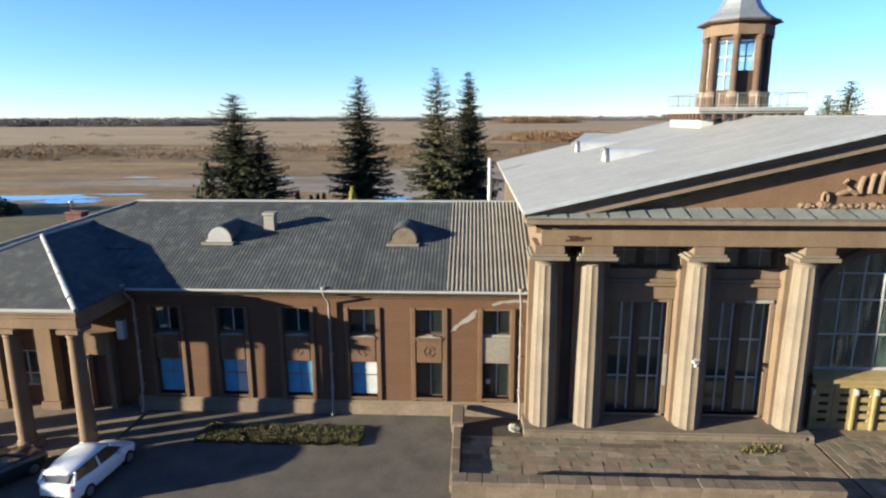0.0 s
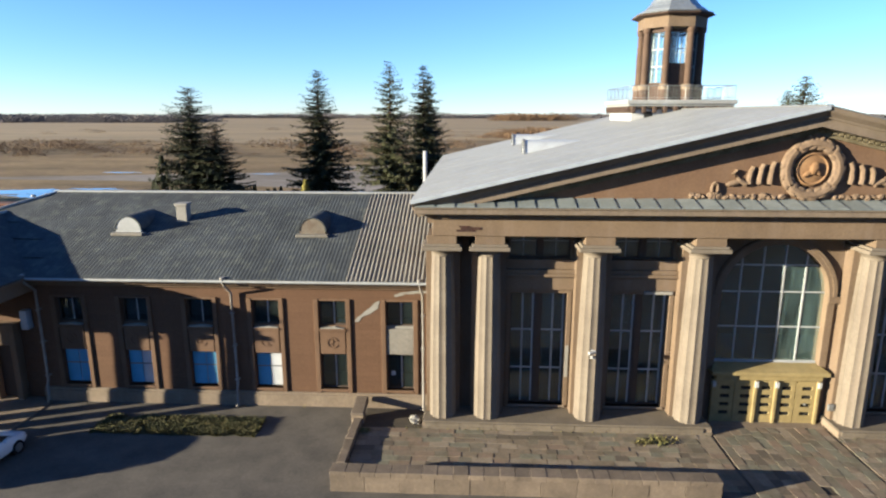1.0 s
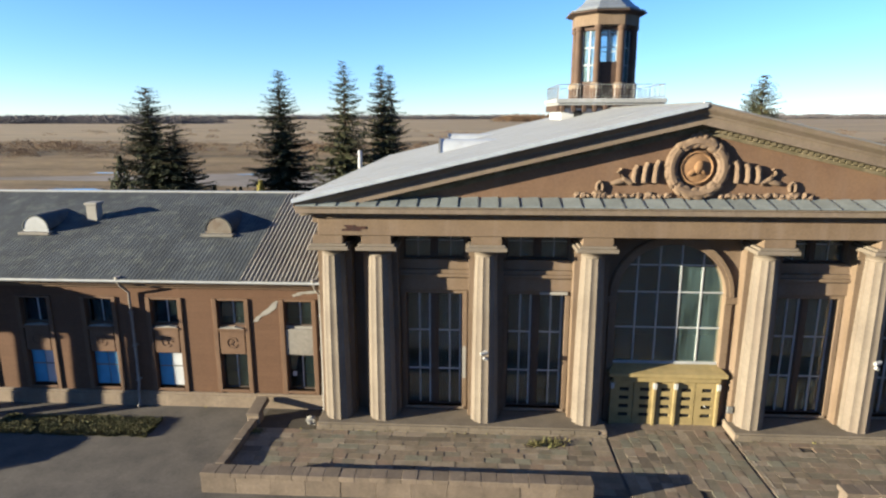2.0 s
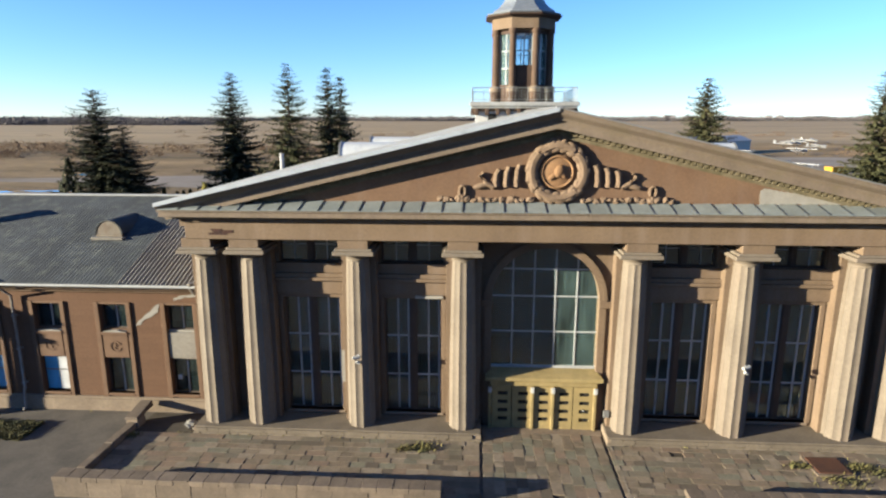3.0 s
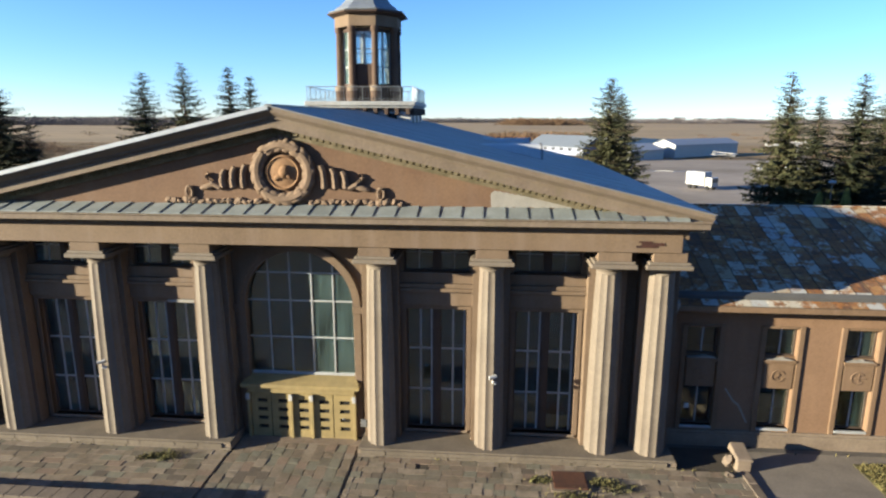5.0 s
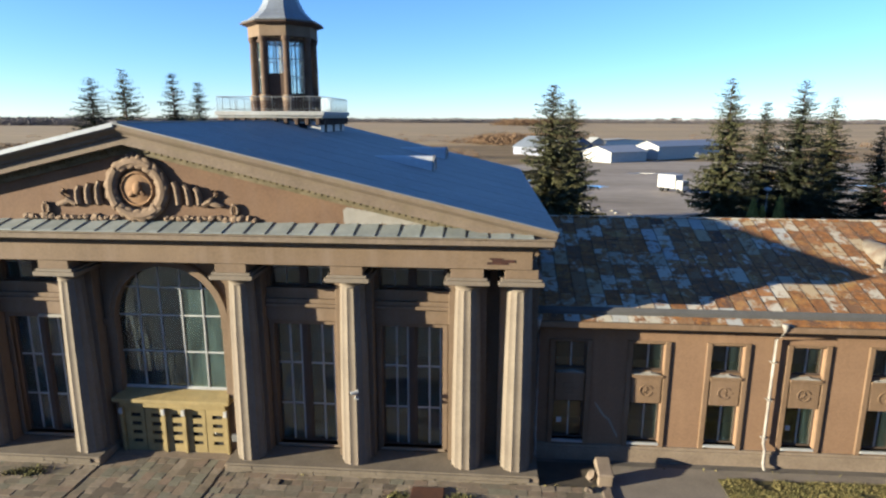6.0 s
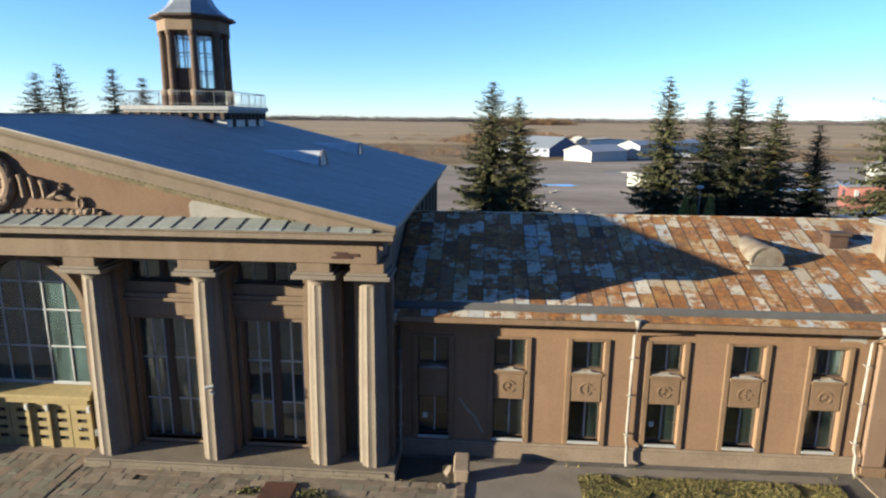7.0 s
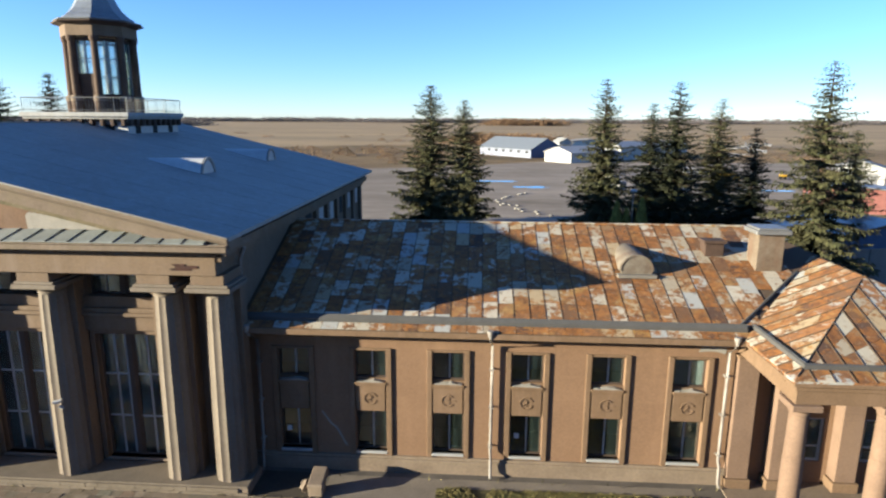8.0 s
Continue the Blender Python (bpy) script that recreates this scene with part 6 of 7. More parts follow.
stuff("grass", *blades([(x, y, 0.05) for x, y, z in patch(46.5, 57.5, 24.5, 29.65, 14000, 0.1)], 0.11, 0.016, 0.1), DRY, "dry ochre grass in the lawn", "grass")
weeds = []
for cx, cy, r, n in ((15.5, 27.85, 0.5, 200), (14.75, 27.7, 0.3, 120), (32.3, 27.3, 0.32, 150), (34.85, 27.3, 0.4, 190), (33.6, 26.25, 0.75, 150), (1.3, 28.2, 0.3, 60), (35.6, 27.0, 0.5, 110)):
    for k in range(int(n * 1.5)):
        weeds.append((cx + random.gauss(0, r * 0.75), cy + random.gauss(0, r * 0.4), 0.05))
for k in range(140):
    weeds.append((random.choice((random.uniform(1.2, 18), random.uniform(24.3, 41))), 28.58 + random.gauss(0, 0.05), 0.04))
for k in range(90):
    weeds.append((random.uniform(-15, 59), 30.42 + random.gauss(0, 0.06), 0.02))
stuff("weeds", *blades(weeds[::2], 0.15, 0.022, 0.14), GRASS, "yellow-green weeds growing from the joints", "weeds")
stuff("weeds", *blades(weeds[1::2], 0.13, 0.024, 0.14), SHRUB, "dark green weeds growing from the joints", "weeds")

# ---- parked cars ----


def car(name, at, heading, paint, label):
    """A five-door hatchback, nose along +x before it is turned."""
    base = thing(name, at, label, "car")

    def add(nm, bm, mat, parent, lab="", smooth=False):
        m = Matrix.Translation(at) @ Matrix.Rotation(heading, 4, "Z")
        bmesh.ops.transform(bm, matrix=m, verts=bm.verts[:])
        return part(nm, bm, mat, parent, lab, smooth)

    def loft(sections):
        bm = bmesh.new()
        rows = [[bm.verts.new(p) for p in s] for s in sections]
        for a, b in zip(rows, rows[1:]):
            for i in range(len(a) - 1):
                bm.faces.new((a[i], a[i + 1], b[i + 1], b[i]))
        bm.faces.new(rows[0][::-1])
        bm.faces.new(rows[-1])
        for r0, r1 in zip(rows, rows[1:]):
            bm.faces.new((r0[0], r1[0], r1[-1], r0[-1]))
        return bm

    def ring(x, w, zb, zs, zt):
        return [(x, -w * 0.86, zb), (x, -w, zb + 0.12), (x, -w, zs), (x, -w * 0.94, zt - 0.03), (x, -w * 0.8, zt), (x, 0, zt + 0.03), (x, w * 0.8, zt), (x, w * 0.94, zt - 0.03), (x, w, zs), (x, w, zb + 0.12), (x, w * 0.86, zb)]

    body = add("body", loft([ring(-2.1, 0.66, 0.46, 0.78, 0.95), ring(-2.0, 0.82, 0.3, 0.84, 1.04), ring(-1.4, 0.9, 0.24, 0.86, 1.06), ring(-0.4, 0.9, 0.22, 0.84, 1.02), ring(0.6, 0.89, 0.22, 0.8, 0.98), ring(1.3, 0.87, 0.24, 0.74, 0.92), ring(1.8, 0.8, 0.28, 0.66, 0.8), ring(2.08, 0.66, 0.36, 0.56, 0.66), ring(2.16, 0.5, 0.4, 0.5, 0.54)]), paint, base, "", True)

    def roof_ring(x, w, z0, z1):
        return [(x, -w, z0), (x, -w * 0.84, z1 - 0.08), (x, -w * 0.68, z1), (x, w * 0.68, z1), (x, w * 0.84, z1 - 0.08), (x, w, z0)]

    add("greenhouse", loft([roof_ring(-2.0, 0.7, 1.0, 1.06), roof_ring(-1.72, 0.76, 1.02, 1.4), roof_ring(-1.0, 0.82, 1.02, 1.53), roof_ring(-0.1, 0.83, 1.0, 1.55), roof_ring(0.42, 0.81, 0.98, 1.44), roof_ring(1.22, 0.76, 0.92, 0.97)]), TINT, body, "dark tinted glass")
    add("roof", loft([[(x, -w, z - 0.03), (x, -w * 0.8, z + 0.015), (x, 0, z + 0.045), (x, w * 0.8, z + 0.015), (x, w, z - 0.03)] for x, w, z in ((-1.95, 0.58, 1.4), (-1.7, 0.64, 1.46), (-1.0, 0.69, 1.54), (-0.1, 0.69, 1.56), (0.3, 0.66, 1.5), (0.5, 0.6, 1.42))]), paint, body, "", True)
    for x0, x1, dx in ((-1.7, -1.5, -0.3), (-0.5, -0.42, 0.0), (0.4, 0.5, 0.78)):
        for s in (-1, 1):
            bm = bmesh.new()
            tube(bm, [(x0, s * 0.68, 1.44), (x0 + dx, s * 0.83, 1.0)], 0.055, 6)
            add("pillar", bm, paint, body)
    for x in (-1.3, 1.3):
        for s in (-1, 1):
            bm = bmesh.new()
            lathe(bm, 0, 0, [(0.22, -0.11), (0.31, -0.11), (0.325, -0.06), (0.325, 0.06), (0.31, 0.11), (0.22, 0.11)], 24)
            bmesh.ops.transform(bm, matrix=Matrix.Translation((x, s * 0.8, 0.325)) @ Matrix.Rotation(math.pi / 2, 4, "X"), verts=bm.verts[:])
            t = add("wheel", bm, TYRE, base, "black tyre")
            bm = bmesh.new()
            lathe(bm, 0, 0, [(0.2, -0.02), (0.2, 0.03), (0.05, 0.05)], 12)
            bmesh.ops.transform(bm, matrix=Matrix.Translation((x, s * 0.9, 0.325)) @ Matrix.Rotation(-s * math.pi / 2, 4, "X"), verts=bm.verts[:])
            add("rim", bm, GALV, t, "silver rim")
    for s in (-1, 1):
        bm = bmesh.new()
        lump(bm, (-2.0, s * 0.68, 0.82), (0.09, 0.13, 0.13))
        add("tail_light", bm, TAIL, body, "red tail light")
        bm = bmesh.new()
        lump(bm, (1.93, s * 0.6, 0.6), (0.16, 0.14, 0.08))
        add("headlight", bm, GALV, body)
        bm = bmesh.new()
        lump(bm, (0.62, s * 0.98, 0.98), (0.07, 0.1, 0.07))
        add("door_mirror", bm, paint, body)
    add("rear_bumper", boxes((-2.14, -1.98, -0.7, 0.7, 0.35, 0.5), bevel=0.04), TYRE, body)
    return base


def gloss_paint(name, c):
    m, nt, sh = node_material(name)
    sh.inputs["Base Color"].default_value = (*c, 1)
    sh.inputs["Roughness"].default_value, sh.inputs["Coat Weight"].default_value = 0.35, 0.6
    bump_of(nt, sh, noise_of(nt, 4, 2), 0.02, 0.01)
    return m


TINT, TYRE, TAIL = gloss_paint("tinted glass", (0.012, 0.014, 0.016)), plain("tyre rubber", (0.02, 0.02, 0.02), 0.8), gloss_paint("red lens", (0.35, 0.01, 0.01))
car("parked_car", (-15.2, 24.3, 0.012), math.radians(85), gloss_paint("white car paint", (0.62, 0.64, 0.66)), "white hatchback parked on the asphalt")
car("parked_car", (-19.3, 23.6, 0.012), math.radians(66), gloss_paint("dark car paint", (0.02, 0.022, 0.024)), "dark hatchback parked beside the porch")

# ---- spruces ----


def spruce_meshes(seed, h, r, bare=0.08, droop=0.35, fullness=1.0, taper=1.0):
    """Trunk and crown of one spruce: tiers of limbs hung with many small sprays."""
    rnd = random.Random(seed)
    h *= 1.03
    bm = bmesh.new()
    tube(bm, [(0, 0, -0.2), (0.05, 0, h * 0.3), (-0.04, 0.05, h * 0.65), (0, 0, h * 0.97)], 0.02 * h * 0.8, 8, 0.03)
    verts, faces = [], []
    z = h * bare
    while z < h * 0.985:
        u = (z / h - bare) / (1 - bare)
        reach = 1.12 * r * ((1 - u) ** (0.64 * taper) * 0.97 + 0.03) * (0.8 if u < 0.05 else 1.0)
        n = max(5, int((10 - 4 * u) * fullness))
        a0 = rnd.uniform(0, 6.28)
        for k in range(n):
            if rnd.random() < 0.07:
                continue
            a = a0 + 6.283 * k / n + rnd.uniform(-0.3, 0.3)
            L = reach * rnd.choice((0.5, 0.7, 0.85, 0.95, 1.0, 1.15)) * rnd.uniform(0.85, 1.12)
            dz = (0.25 - 0.8 * (1 - u)) * droop * rnd.uniform(0.4, 1.7) + rnd.uniform(-0.16, 0.12)
            c, s = math.cos(a), math.sin(a)
            z0 = z + rnd.uniform(-0.45, 0.45) * (1 - 0.7 * u)
            if L > 1.2 and rnd.random() < 0.5:
                tube(bm, [(0, 0, z0), (c * L * 0.5, s * L * 0.5, z0 + dz * L * 0.5 + 0.05), (c * L * 0.9, s * L * 0.9, z0 + dz * L * 0.7)], 0.045, 4, 0.012)
            m = max(2, int(L / 0.25))
            for j in range(m):
                f = (j + 0.6) / m
                d = f * L
                px, py, pz = c * d, s * d, z0 + dz * L * (f ** 1.3) + 0.3 * L * max(0, f - 0.7)
                for side in (-1, 1, 0, -0.5, 0.5, -0.8, 0.8, -0.2):
                    sz = (0.16 + 0.44 * (1 - u)) * rnd.uniform(0.65, 1.35) * (1.0 - 0.3 * f)
                    b = a + side * rnd.uniform(0.5, 1.2) + rnd.uniform(-0.3, 0.3)
                    cb, sb = math.cos(b), math.sin(b)
                    drop = rnd.uniform(-1.3, 0.3) * sz
                    w = sz * rnd.uniform(0.16, 0.3)
                    tx, ty = -sb * w, cb * w
                    tw = rnd.uniform(-0.5, 0.5) * w
                    i = len(verts)
                    verts += [(px, py, pz), (px + cb * sz * 0.55 + tx, py + sb * sz * 0.55 + ty, pz + drop * 0.35 + tw), (px + cb * sz * 1.25, py + sb * sz * 1.25, pz + drop), (px + cb * sz * 0.55 - tx, py + sb * sz * 0.55 - ty, pz + drop * 0.35 - tw)]
                    faces.append((i, i + 1, i + 2, i + 3))
        z += h * (0.0115 + 0.0065 * (1 - u)) * rnd.uniform(0.8, 1.25)
    me = bpy.data.meshes.new("crown")
    me.from_pydata(verts, [], faces)
    return bm, me


def spruce(seed, x, y, h, r, mat, label, **kw):
    t = thing("spruce_tree", (0, 0, 0), label, "tree", "spruces behind the terminal")
    tb, crown = spruce_meshes(seed, h, r, **kw)
    part("trunk", tb, BARK, t)
    crown.materials.append(mat)
    piece("crown", crown, Matrix(), t)
    t.location = (x, y, 0)
    t.rotation_euler = (0, 0, seed * 1.3)
    return t


def again(t, x, y, turn, scale):
    c = copy_thing(t, pose(x, y, 0, 0, 0, turn))
    c.scale = scale
    return c


DARK, PALE = "tall dark green spruce", "tall spruce with olive needles coloured as sunlit"
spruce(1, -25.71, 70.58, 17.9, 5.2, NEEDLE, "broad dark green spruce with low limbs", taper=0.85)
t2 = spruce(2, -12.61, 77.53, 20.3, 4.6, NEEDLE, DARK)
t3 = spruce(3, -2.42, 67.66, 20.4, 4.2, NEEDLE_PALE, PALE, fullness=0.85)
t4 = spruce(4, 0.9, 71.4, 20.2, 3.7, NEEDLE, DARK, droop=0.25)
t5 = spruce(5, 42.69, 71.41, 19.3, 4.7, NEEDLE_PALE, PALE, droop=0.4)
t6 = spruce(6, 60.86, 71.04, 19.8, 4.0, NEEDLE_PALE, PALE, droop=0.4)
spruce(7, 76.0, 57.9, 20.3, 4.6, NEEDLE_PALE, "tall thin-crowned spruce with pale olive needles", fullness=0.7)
again(t4, 1.13, 77.0, 70, (0.95, 0.95, 0.97))
again(t2, -23.3, 71.5, 130, (1.02, 1.02, 0.69))
again(t5, 45.93, 81.5, 200, (0.85, 0.85, 0.94))
again(t4, 67.7, 78.4, 160, (0.95, 0.95, 0.865))
again(t2, 68.4, 71.6, 250, (0.88, 0.88, 0.965))
again(t3, 75.6, 79.2, 40, (1.05, 1.05, 0.885))
again(t4, 75.9, 70.3, 300, (0.85, 0.85, 0.74))
again(t6, 88.0, 74.0, 100, (0.9, 0.9, 0.75))


def thuja(x, y, h, mat, label, slim):
    t = thing("thuja", (x, y, 0), label, "shrub", "thujas behind the wings")
    verts, faces = [], []
    rnd = random.Random(int(x * 10))
    for k in range(900):
        u = rnd.random()
        a = rnd.uniform(0, 6.28)
        rr = h * slim * (1 - u ** 2.2) * rnd.uniform(0.75, 1.05) + 0.05
        px, py, pz = x + rr * math.cos(a), y + rr * math.sin(a), 0.2 + u * h * 0.95
        i = len(verts)
        w = rnd.uniform(0.1, 0.2)
        verts += [(px - w * math.sin(a), py + w * math.cos(a), pz), (px + w * math.sin(a), py - w * math.cos(a), pz), (px + 0.15 * math.cos(a), py + 0.15 * math.sin(a), pz + rnd.uniform(0.3, 0.55))]
        faces.append((i, i + 1, i + 2))
    me = bpy.data.meshes.new("foliage")
    me.from_pydata(verts, [], faces)
    me.materials.append(mat)
    ob = piece("foliage", me, Matrix(), t)
    bm = bmesh.new()
    tube(bm, [(x, y, -0.1), (x, y, h * 0.5)], 0.08, 6, 0.04)
    part("trunk", bm, BARK, t)


GOLDEN, DARK_THUJA = "small columnar golden-green thuja", "dark green columnar thuja beside the spruces"
for x, y, h, mat, label, slim in ((60.8, 63, 8.4, THUJA, GOLDEN, 0.13), (61.8, 63.3, 7.6, THUJA, GOLDEN, 0.13), (63.0, 62.6, 8.8, THUJA, GOLDEN, 0.12), (-11.5, 66, 8.2, THUJA, GOLDEN, 0.15), (-29.0, 69.5, 10.8, NEEDLE, DARK_THUJA, 0.15), (-30.3, 69.8, 7.6, NEEDLE, DARK_THUJA, 0.14), (-19.3, 72, 6.9, NEEDLE, DARK_THUJA, 0.09), (-17.7, 72, 6.4, NEEDLE, DARK_THUJA, 0.06), (-16.9, 72, 6.5, NEEDLE, DARK_THUJA, 0.06), (-16.2, 72.2, 6.6, NEEDLE, DARK_THUJA, 0.06)):
    thuja(x, y, h, mat, label, slim)

# ---- airfield ----


def street_lamp(x, y, h):
    t = thing("street_lamp", (x, y, 0), "grey pole lamp with a pale head", "street lamp")
    bm = bmesh.new()
    tube(bm, [(x, y, 0), (x, y, h)], 0.09, 8, 0.05)
    part("pole", bm, GALV, t)
    bm = bmesh.new()
    lump(bm, (x, y, h + 0.1), (0.35, 0.35, 0.2))
    part("lamp_head", bm, WHITE, t)


street_lamp(62.6, 64.5, 9.2)
street_lamp(-55.4, 83.7, 3.9)


def shed(name, x, y, w, d, h, ridge, turn, wall_mat, roof_mat, label, door=True, gable_mat=None):
    """A gabled hangar or shed; its gable end faces -y before it is turned."""
    t = thing(name, (x, y, 0), label, "building")

    def put(nm, bm, mat, parent, lab=""):
        bmesh.ops.transform(bm, matrix=Matrix.Translation((x, y, 0)) @ Matrix.Rotation(math.radians(turn), 4, "Z"), verts=bm.verts[:])
        return part(nm, bm, mat, parent, lab)

    bm = bmesh.new()
    prism(bm, [(-w / 2, 0), (w / 2, 0), (w / 2, h), (0, ridge), (-w / 2, h)], 0, d)
    wl = put("wall", bm, wall_mat, t)
    if gable_mat is not None:
        bm = bmesh.new()
        prism(bm, [(-w / 2 + 0.05, 0), (w / 2 - 0.05, 0), (w / 2 - 0.05, h), (0, ridge - 0.05), (-w / 2 + 0.05, h)], -0.1, 0.02)
        put("gable_cladding", bm, gable_mat, wl, "blue steel gable cladding")
    bm = bmesh.new()
    e = 0.5
    sl = (ridge - h) / (w / 2)
    prism(bm, [(-w / 2 - e, h - e * sl + 0.05), (0, ridge + 0.05), (w / 2 + e, h - e * sl + 0.05), (w / 2 + e, h - e * sl + 0.3), (0, ridge + 0.3), (-w / 2 - e, h - e * sl + 0.3)], -0.5, d + 0.5)
    put("roof", bm, roof_mat, t)
    if door:
        n = 4
        for k in range(n):
            a = -w * 0.36 + w * 0.72 * k / n
            put("door_leaf", boxes((a + 0.05, a + w * 0.72 / n - 0.05, -0.12, 0.02, 0.0, h * 0.85)), GALV, wl)
    for k in range(int(d / 5)):
        put("window", boxes((-w / 2 - 0.08, -w / 2 + 0.02, 1.5 + 5 * k, 3.5 + 5 * k, h * 0.55, h * 0.85)), TINT, wl)
    return t


# the roof's shaded, sky-reflecting blue is put into SLATE_TIN
PALE_BLUE, SLATE_TIN = plain("pale blue-grey cladding", (0.42, 0.45, 0.58), 0.6), plain("shade-blue hangar roof", (0.30, 0.34, 0.39), 0.5)
BLUE_WALL = plain("blue steel cladding", (0.10, 0.19, 0.38), 0.5)
shed("hangar", 75.5, 267, 18, 34, 3.4, 7.8, 38, PALE_BLUE, SLATE_TIN, "wide grey-roofed hangar with a blue gable", False, BLUE_WALL)
shed("shed", 76.7, 238.6, 13.4, 21, 3.6, 5.6, -50, WHITE, WHITE, "small white gabled shed beside the apron", False)
shed("shed", 99.7, 256.8, 10.5, 46, 5.0, 6.9, -50, WHITE, WHITE, "long white gabled shed beside the apron", False)
shed("shed", 104, 318, 44, 10, 4.5, 6.0, 8, BLUE_WALL, TIN, "long low blue steel hall behind the sheds", False)
shed("shed", 88, 300, 7, 9, 5, 7.0, 15, WHITE, TIN, "white shed behind the hangar")
PINK = plain("faded red cladding", (0.42, 0.17, 0.14), 0.7)
k = shed("kiosk", 113, 116, 13, 8, 4.0, 4.6, -20, PINK, GALV, "low faded red airfield building", False)
part("sign_board", boxes((108, 112.5, 117.6, 117.8, 1.8, 3.6)), WHITE, k, "white sign board with dark marks")
for q in range(3):
    part("sign_mark", boxes((108.6 + 1.2 * q, 109.4 + 1.2 * q, 117.5, 117.62, 2.4, 3.0)), TINT, k)
shed("shed", 128, 140, 9, 8, 6.0, 7.5, -30, WHITE, TIN, "white two-storey cabin on the airfield")
shed("shed", 84, 60, 12, 8, 6.0, 7.2, 10, BLUE_WALL, TINT, "dark blue cabin with a lit white window")
ORANGE, MACHINE = plain("orange canopy", (0.75, 0.22, 0.04), 0.6), plain("machine yellow", (0.72, 0.42, 0.02), 0.5)


def truck(x, y, turn, mat, label, w=2.6, l=6.2, h=2.6):
    t = thing("box_truck", (x, y, 0), label, "truck")

    def put(nm, bm, m, parent):
        bmesh.ops.transform(bm, matrix=Matrix.Translation((x, y, 0)) @ Matrix.Rotation(math.radians(turn), 4, "Z"), verts=bm.verts[:])
        return part(nm, bm, m, parent)

    put("box_body", boxes((-l / 2, l / 2 - 1.8, -w / 2, w / 2, 0.9, 0.9 + h), bevel=0.06), mat, t)
    c = put("cab", boxes((l / 2 - 1.7, l / 2, -w / 2 + 0.1, w / 2 - 0.1, 0.6, 1.0 + 0.6 * h), bevel=0.12), mat, t)
    put("windscreen", boxes((l / 2 - 0.05, l / 2 + 0.02, -w / 2 + 0.25, w / 2 - 0.25, 0.75 + 0.3 * h, 0.92 + 0.52 * h)), TINT, c)
    for a in (-l / 2 + 1, l / 2 - 1):
        for s in (-1, 1):
            bm = bmesh.new()
            tube(bm, [(a, s * w * 0.32, 0.5), (a, s * w * 0.5, 0.5)], 0.48, 14)
            put("wheel", bm, TYRE, t)


truck(77, 142.5, -53, WHITE, "white box truck parked on the apron", 2.6, 6.4, 2.9)
truck(112, 168, 20, MACHINE, "yellow airfield vehicle behind the spruces", 2.6, 6, 1.6)
truck(131, 179, 80, MACHINE, "yellow airfield vehicle on the apron", 1.4, 3.4, 0.5)
truck(92, 262, 20, ORANGE, "orange covered lorry beside the sheds", 2.8, 7, 3.4)


def light_aircraft(x, y, turn, label):
    t = thing("light_aircraft", (x, y, 0), label, "aircraft", "parked light aircraft")

    def put(nm, bm, m, parent=None):
        bmesh.ops.transform(bm, matrix=Matrix.Translation((x, y, 0)) @ Matrix.Rotation(math.radians(turn), 4, "Z"), verts=bm.verts[:])
        return part(nm, bm, m, parent)

    bm = bmesh.new()
    tube(bm, [(4.2, 0, 1.5), (3.6, 0, 1.55), (1.8, 0, 1.7), (0, 0, 1.7), (-2.5, 0, 1.6), (-4.4, 0, 1.7)], 0.75, 12, 0.12)
    f = put("fuselage", bm, WHITE, t)
    put("wing", boxes((0.2, 1.9, -6.0, 6.0, 2.3, 2.5), bevel=0.05), WHITE, t)
    put("tailplane", boxes((-4.5, -3.6, -2.0, 2.0, 1.7, 1.8)), WHITE, t)
    put("fin", boxes((-4.6, -3.5, -0.06, 0.06, 1.7, 3.3)), WHITE, t)
    put("canopy", boxes((0.6, 2.2, -0.55, 0.55, 1.8, 2.3), bevel=0.1), TINT, f)
    for a, b in ((2.6, 0), (0.2, 1.1), (0.2, -1.1)):
        bm = bmesh.new()
        tube(bm, [(a, b - 0.1, 0.3), (a, b + 0.1, 0.3)], 0.3, 10)
        w = put("wheel", bm, TYRE, t)
        bm = bmesh.new()
        tube(bm, [(a, b * 0.9, 0.3), (a, b * 0.4, 1.2)], 0.06, 6)
        put("strut", bm, GALV, w)


for x, y, a in ((108, 179, 20), (120.6, 249, 10), (150, 262, 40), (177, 334, -10), (186, 340, 30), (204, 372, 15), (214, 380, -30), (176, 300, 0)):
    light_aircraft(x, y, a, "small white light aircraft parked on the apron")

random.seed(11)
for k in range(22):
    u = k / 21
    x, y = 62.5 - 11 * math.sin(u * 2.6) + 1.5 * u, 104 + 36 * u
    t = bmesh.new()
    lathe(t, x + random.uniform(-1.2, 1.2), y + random.uniform(-1.5, 1.5), [(0.18, 0.0), (0.36, 0.03), (0.4, 0.13), (0.36, 0.24), (0.2, 0.26)], 12)
    solo("marker_tyre", t, PLASTER, "white painted tyre marking the apron edge", "marker", group="apron markers")
WATER = gloss_paint("standing water", (0.03, 0.04, 0.05))
WATER.node_tree.nodes["Principled BSDF"].inputs["Roughness"].default_value = 0.06
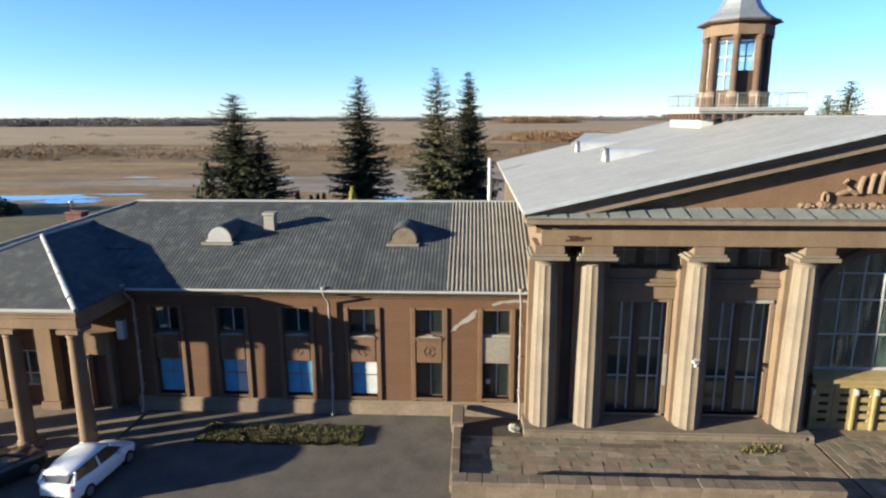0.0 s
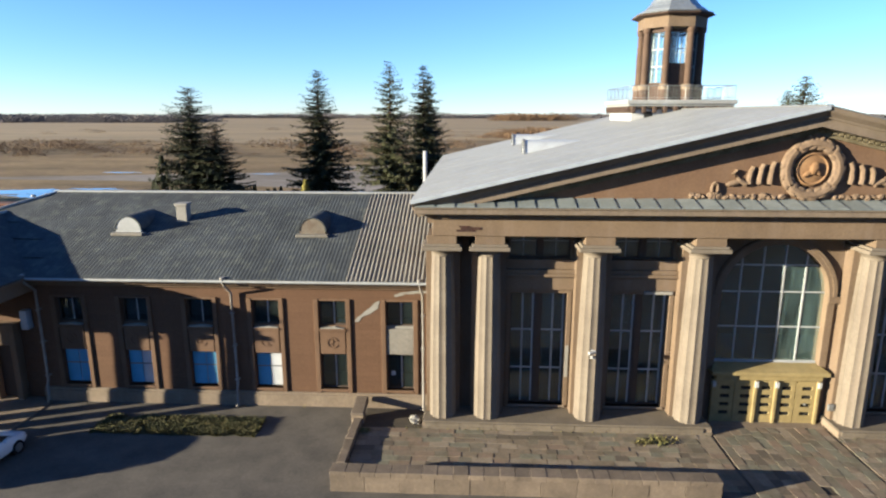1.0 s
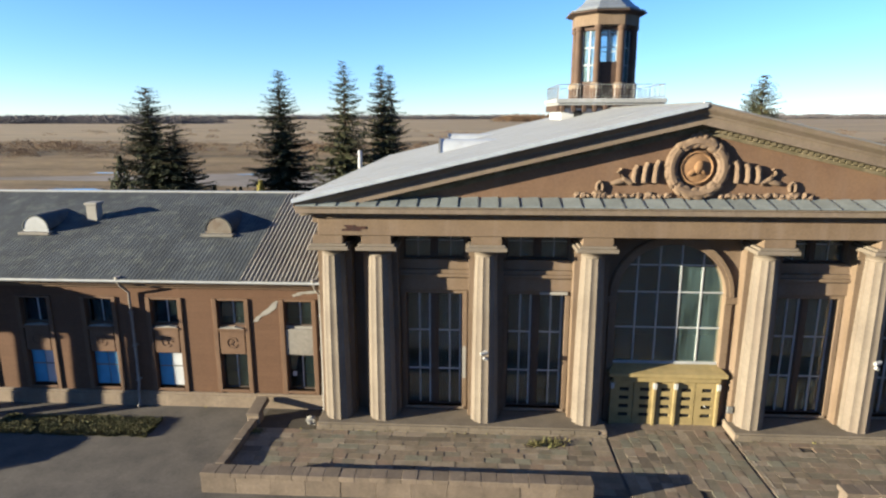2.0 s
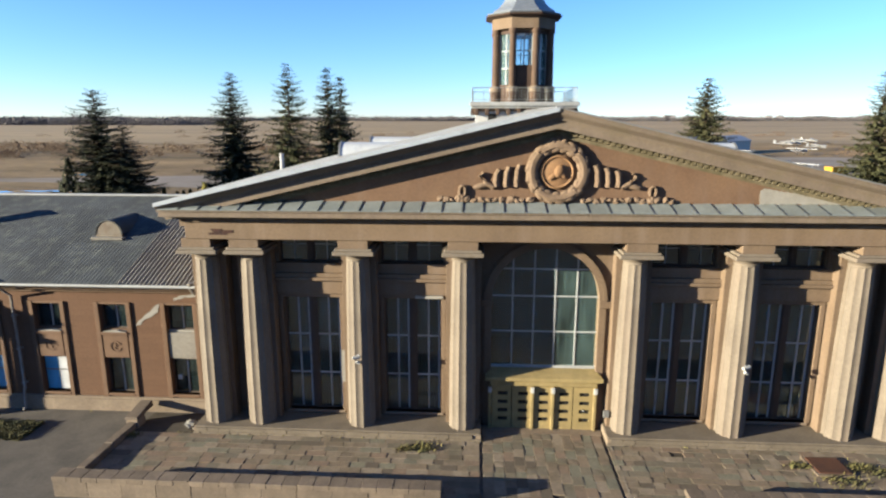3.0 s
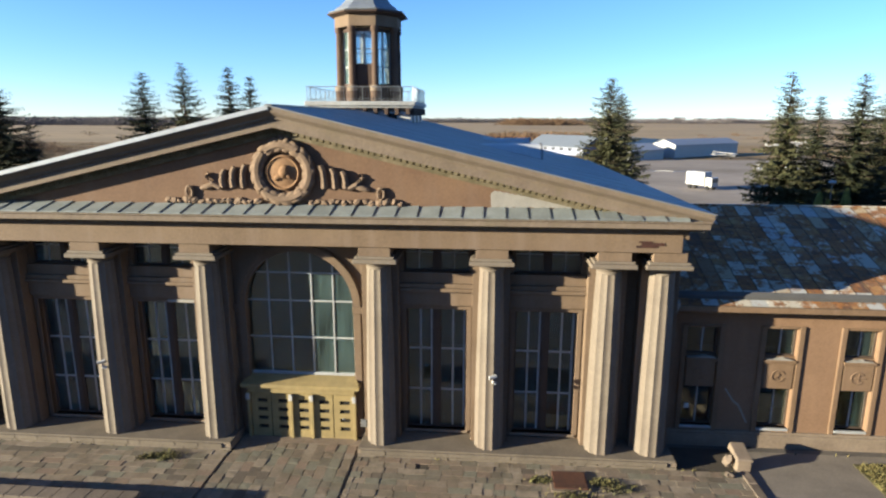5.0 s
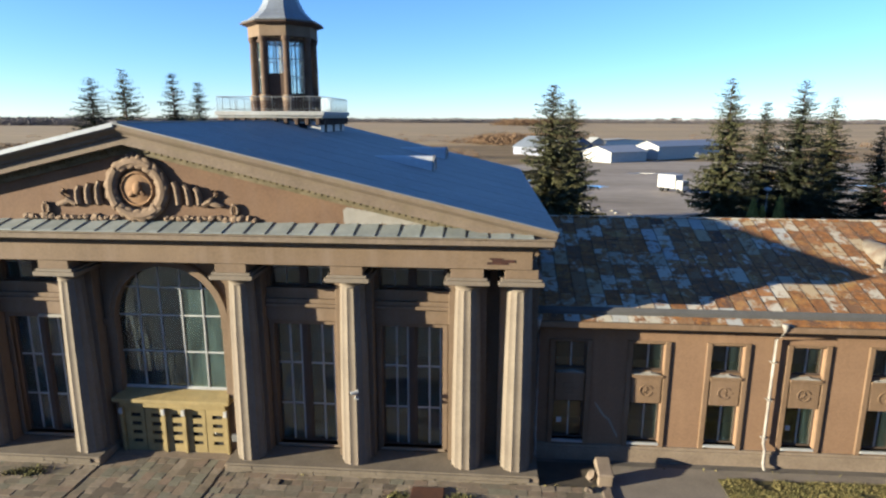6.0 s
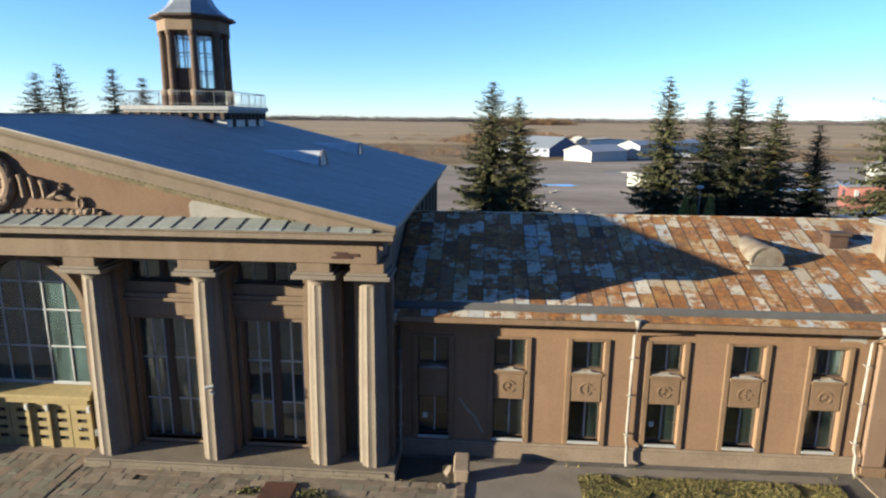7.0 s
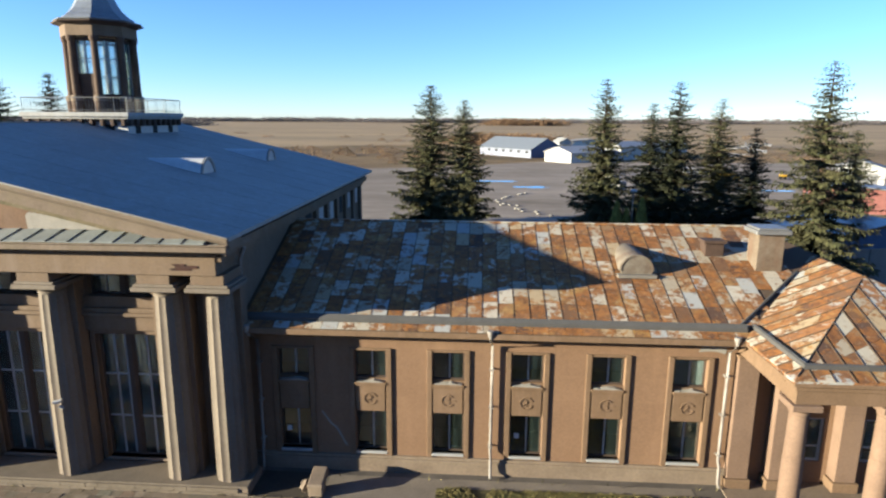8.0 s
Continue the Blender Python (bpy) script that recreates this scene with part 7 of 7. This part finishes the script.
for x, y, a, b in ((-86, 119, 13, 4.0), (-76, 113.5, 8, 2.8), (-72, 124, 6, 1.3), (-93, 114, 6, 2.2), (-14, 119, 5, 3.0), (-48, 158, 4, 0.8), (-88, 160, 5, 1.2), (60, 152, 5, 2.5), (52, 165, 8, 1.8), (86, 190, 10, 1.6), (66, 100, 4, 2.2), (140, 160, 14, 2.2), (-30, 172, 4, 0.8), (112, 150, 9, 1.8)):
    bm = bmesh.new()
    ring = []
    for i in range(60):
        g = 2 * math.pi * i / 60
        w = 0.85 + 0.55 * noise.noise((math.cos(g) * 1.5 + x, math.sin(g) * 1.5, y)) + 0.4 * noise.noise((math.cos(g) * 5 + x, math.sin(g) * 5, y))
        ring.append(bm.verts.new((x + a * w * math.cos(g), y + b * w * math.sin(g), 0.02)))
    bm.faces.new(ring)
    solo("puddle", bm, WATER, "shallow puddle reflecting the sky", "water", "structure")

for x, y, h in ((-84, 98, 4.6), (-80, 97, 4.0), (-88, 96, 4.8), (-76.5, 96.5, 2.8), (-92, 101, 4.6)):
    bush = thing("juniper_bush", (x, y, 0), "dark spreading juniper bush on the grass", "shrub", "bushes on the grass")
    verts, faces = [], []
    rnd = random.Random(int(-x))
    for k in range(1100):
        v = Vector((rnd.gauss(0, 1), rnd.gauss(0, 1), abs(rnd.gauss(0, 1)))).normalized() * rnd.uniform(0.7, 1.0)
        c = Vector((x + v.x * h * 1.1, y + v.y * h, v.z * h * 0.85))
        i = len(verts)
        for q in range(3):
            verts.append(tuple(c + Vector((rnd.uniform(-1, 1), rnd.uniform(-1, 1), rnd.uniform(-0.6, 1))) * 0.42))
        faces.append((i, i + 1, i + 2))
    me = bpy.data.meshes.new("foliage")
    me.from_pydata(verts, [], faces)
    me.materials.append(NEEDLE)
    piece("foliage", me, Matrix(), bush)
    bm = bmesh.new()
    tube(bm, [(x, y, -0.1), (x, y, h * 0.5)], 0.15, 6, 0.06)
    part("stem", bm, BARK, bush)

# scrub, far woods and the town on the horizon


def far_bushes(spots, mat, name, label, category, fat=0.7, n=40, thin=0.14):
    """Fuzzy domes of small slivers standing for bare twigs."""
    verts, faces = [], []
    for x, y, h in spots:
        w = h * fat * random.uniform(0.6, 1.5)
        for k in range(n):
            a, q = random.uniform(0, 6.28), random.random() ** 0.6
            top = h * math.sqrt(max(0.02, 1 - q * q)) * random.uniform(0.75, 1.1)
            px, py, pz = x + w * q * math.cos(a), y + w * q * math.sin(a), top * random.random() ** 0.7
            s = h * random.uniform(thin * 0.6, thin * 1.5)
            i = len(verts)
            b = random.uniform(0, 6.28)
            verts += [(px - s * math.cos(b), py - s * math.sin(b), pz - s * random.uniform(0.2, 1)), (px + s * math.cos(b), py + s * math.sin(b), pz - s * random.uniform(0.2, 1)), (px + random.uniform(-s, s), py + random.uniform(-s, s), pz + s)]
            faces.append((i, i + 1, i + 2))
    return stuff(name, verts, faces, mat, label, category)


random.seed(21)
spots = []
for k in range(4200):
    x = random.uniform(-2600, 3000)
    y = 2350 + 260 * noise.noise((x * 0.002, 0, 0)) + random.uniform(0, 160)
    spots.append((x, y, random.uniform(11, 20) + 8 * noise.noise((x * 0.006, 4, 0))))
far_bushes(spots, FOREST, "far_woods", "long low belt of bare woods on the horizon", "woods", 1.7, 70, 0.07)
spots = [(random.uniform(-1500, -560) + 40, 1150 + random.uniform(-60, 120) + 0.1 * k / 9, random.uniform(9, 17)) for k in range(900)]
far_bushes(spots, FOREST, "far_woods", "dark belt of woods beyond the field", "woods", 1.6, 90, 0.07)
spots = []
for k in range(260):
    x = random.uniform(-420, 420)
    y = random.uniform(240, 620)
    if noise.noise((x * 0.012, y * 0.03, 5)) > 0.12:
        spots.append((x, y, random.uniform(1.2, 3.4)))
for k in range(110):
    x = random.gauss(-150, 110)
    spots.append((x, 262 + random.gauss(0, 22) + 0.05 * x, random.choice((1.2, 1.6, 2.2, 3.2, 4.4))))
for k in range(120):
    spots.append((random.gauss(58, 20), 420 + random.gauss(0, 20), random.uniform(3, 7)))
for k in range(60):
    spots.append((random.gauss(150, 40), 1500 + random.gauss(0, 30), random.uniform(12, 20)))
far_bushes(spots, SCRUB, "scrub", "reddish-brown leafless scrub scattered on the field", "scrub", 1.9, 260, 0.06)
# unseen trees added behind the camera to cut sky light on shaded walls
spots = [(random.uniform(-40, 230), -52 - 26 * random.random(), random.uniform(15, 24)) for k in range(150)]
far_bushes(spots, NEEDLE, "forecourt_woods", "unseen belt of trees added to block low sky light", "woods", 0.3, 260, 0.1)
TOWN = plain("pale far facade", (0.62, 0.60, 0.60), 0.8)
for k in range(26):
    x = 700 + 1500 * random.random()
    w, h = random.uniform(18, 60), random.uniform(8, 22)
    b = thing("far_block", (x, 2750, 0), "pale far block of flats above the woods", "building", "far town")
    part("facade", boxes((x - w / 2, x + w / 2, 2750, 2765, 0, h)), TOWN, b)
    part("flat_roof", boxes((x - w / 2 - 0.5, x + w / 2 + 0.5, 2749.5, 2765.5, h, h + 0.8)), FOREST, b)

# trees and hedge beside the forecourt whose shade falls over the asphalt


def round_tree(x, y, h, r, label):
    t = thing("bare_tree", (x, y, 0), label, "tree")
    bm = bmesh.new()
    tube(bm, [(x, y, -0.1), (x + 0.1, y, h * 0.4), (x, y + 0.1, h * 0.8)], 0.22, 8, 0.05)
    for k in range(14):
        a = random.uniform(0, 6.28)
        z = h * random.uniform(0.3, 0.75)
        tube(bm, [(x, y, z), (x + r * 0.8 * math.cos(a), y + r * 0.8 * math.sin(a), z + h * 0.18)], 0.06, 5, 0.02)
    part("trunk", bm, BARK, t)
    verts, faces = [], []
    for k in range(4200):
        v = Vector((random.gauss(0, 1), random.gauss(0, 1), random.gauss(0, 1))).normalized() * random.uniform(0.45, 1.0) ** 0.5
        p = Vector((x + v.x * r, y + v.y * r, h * 0.62 + v.z * h * 0.38))
        i = len(verts)
        for q in range(3):
            verts.append(tuple(p + Vector((random.uniform(-1, 1), random.uniform(-1, 1), random.uniform(-1, 1))) * 0.45))
        faces.append((i, i + 1, i + 2))
    me = bpy.data.meshes.new("crown")
    me.from_pydata(verts, [], faces)
    me.materials.append(NEEDLE)
    piece("crown", me, Matrix(), t)


round_tree(-51.5, 9.9, 8.3, 1.5, "round-crowned tree beside the forecourt")
round_tree(-50.0, 2.5, 8.2, 3.4, "broad round-crowned tree beside the forecourt")
round_tree(-47.0, -3.0, 8.0, 3.2, "broad round-crowned tree beside the forecourt")
round_tree(-62.0, 3.5, 8.5, 3.4, "broad round-crowned tree beside the forecourt")
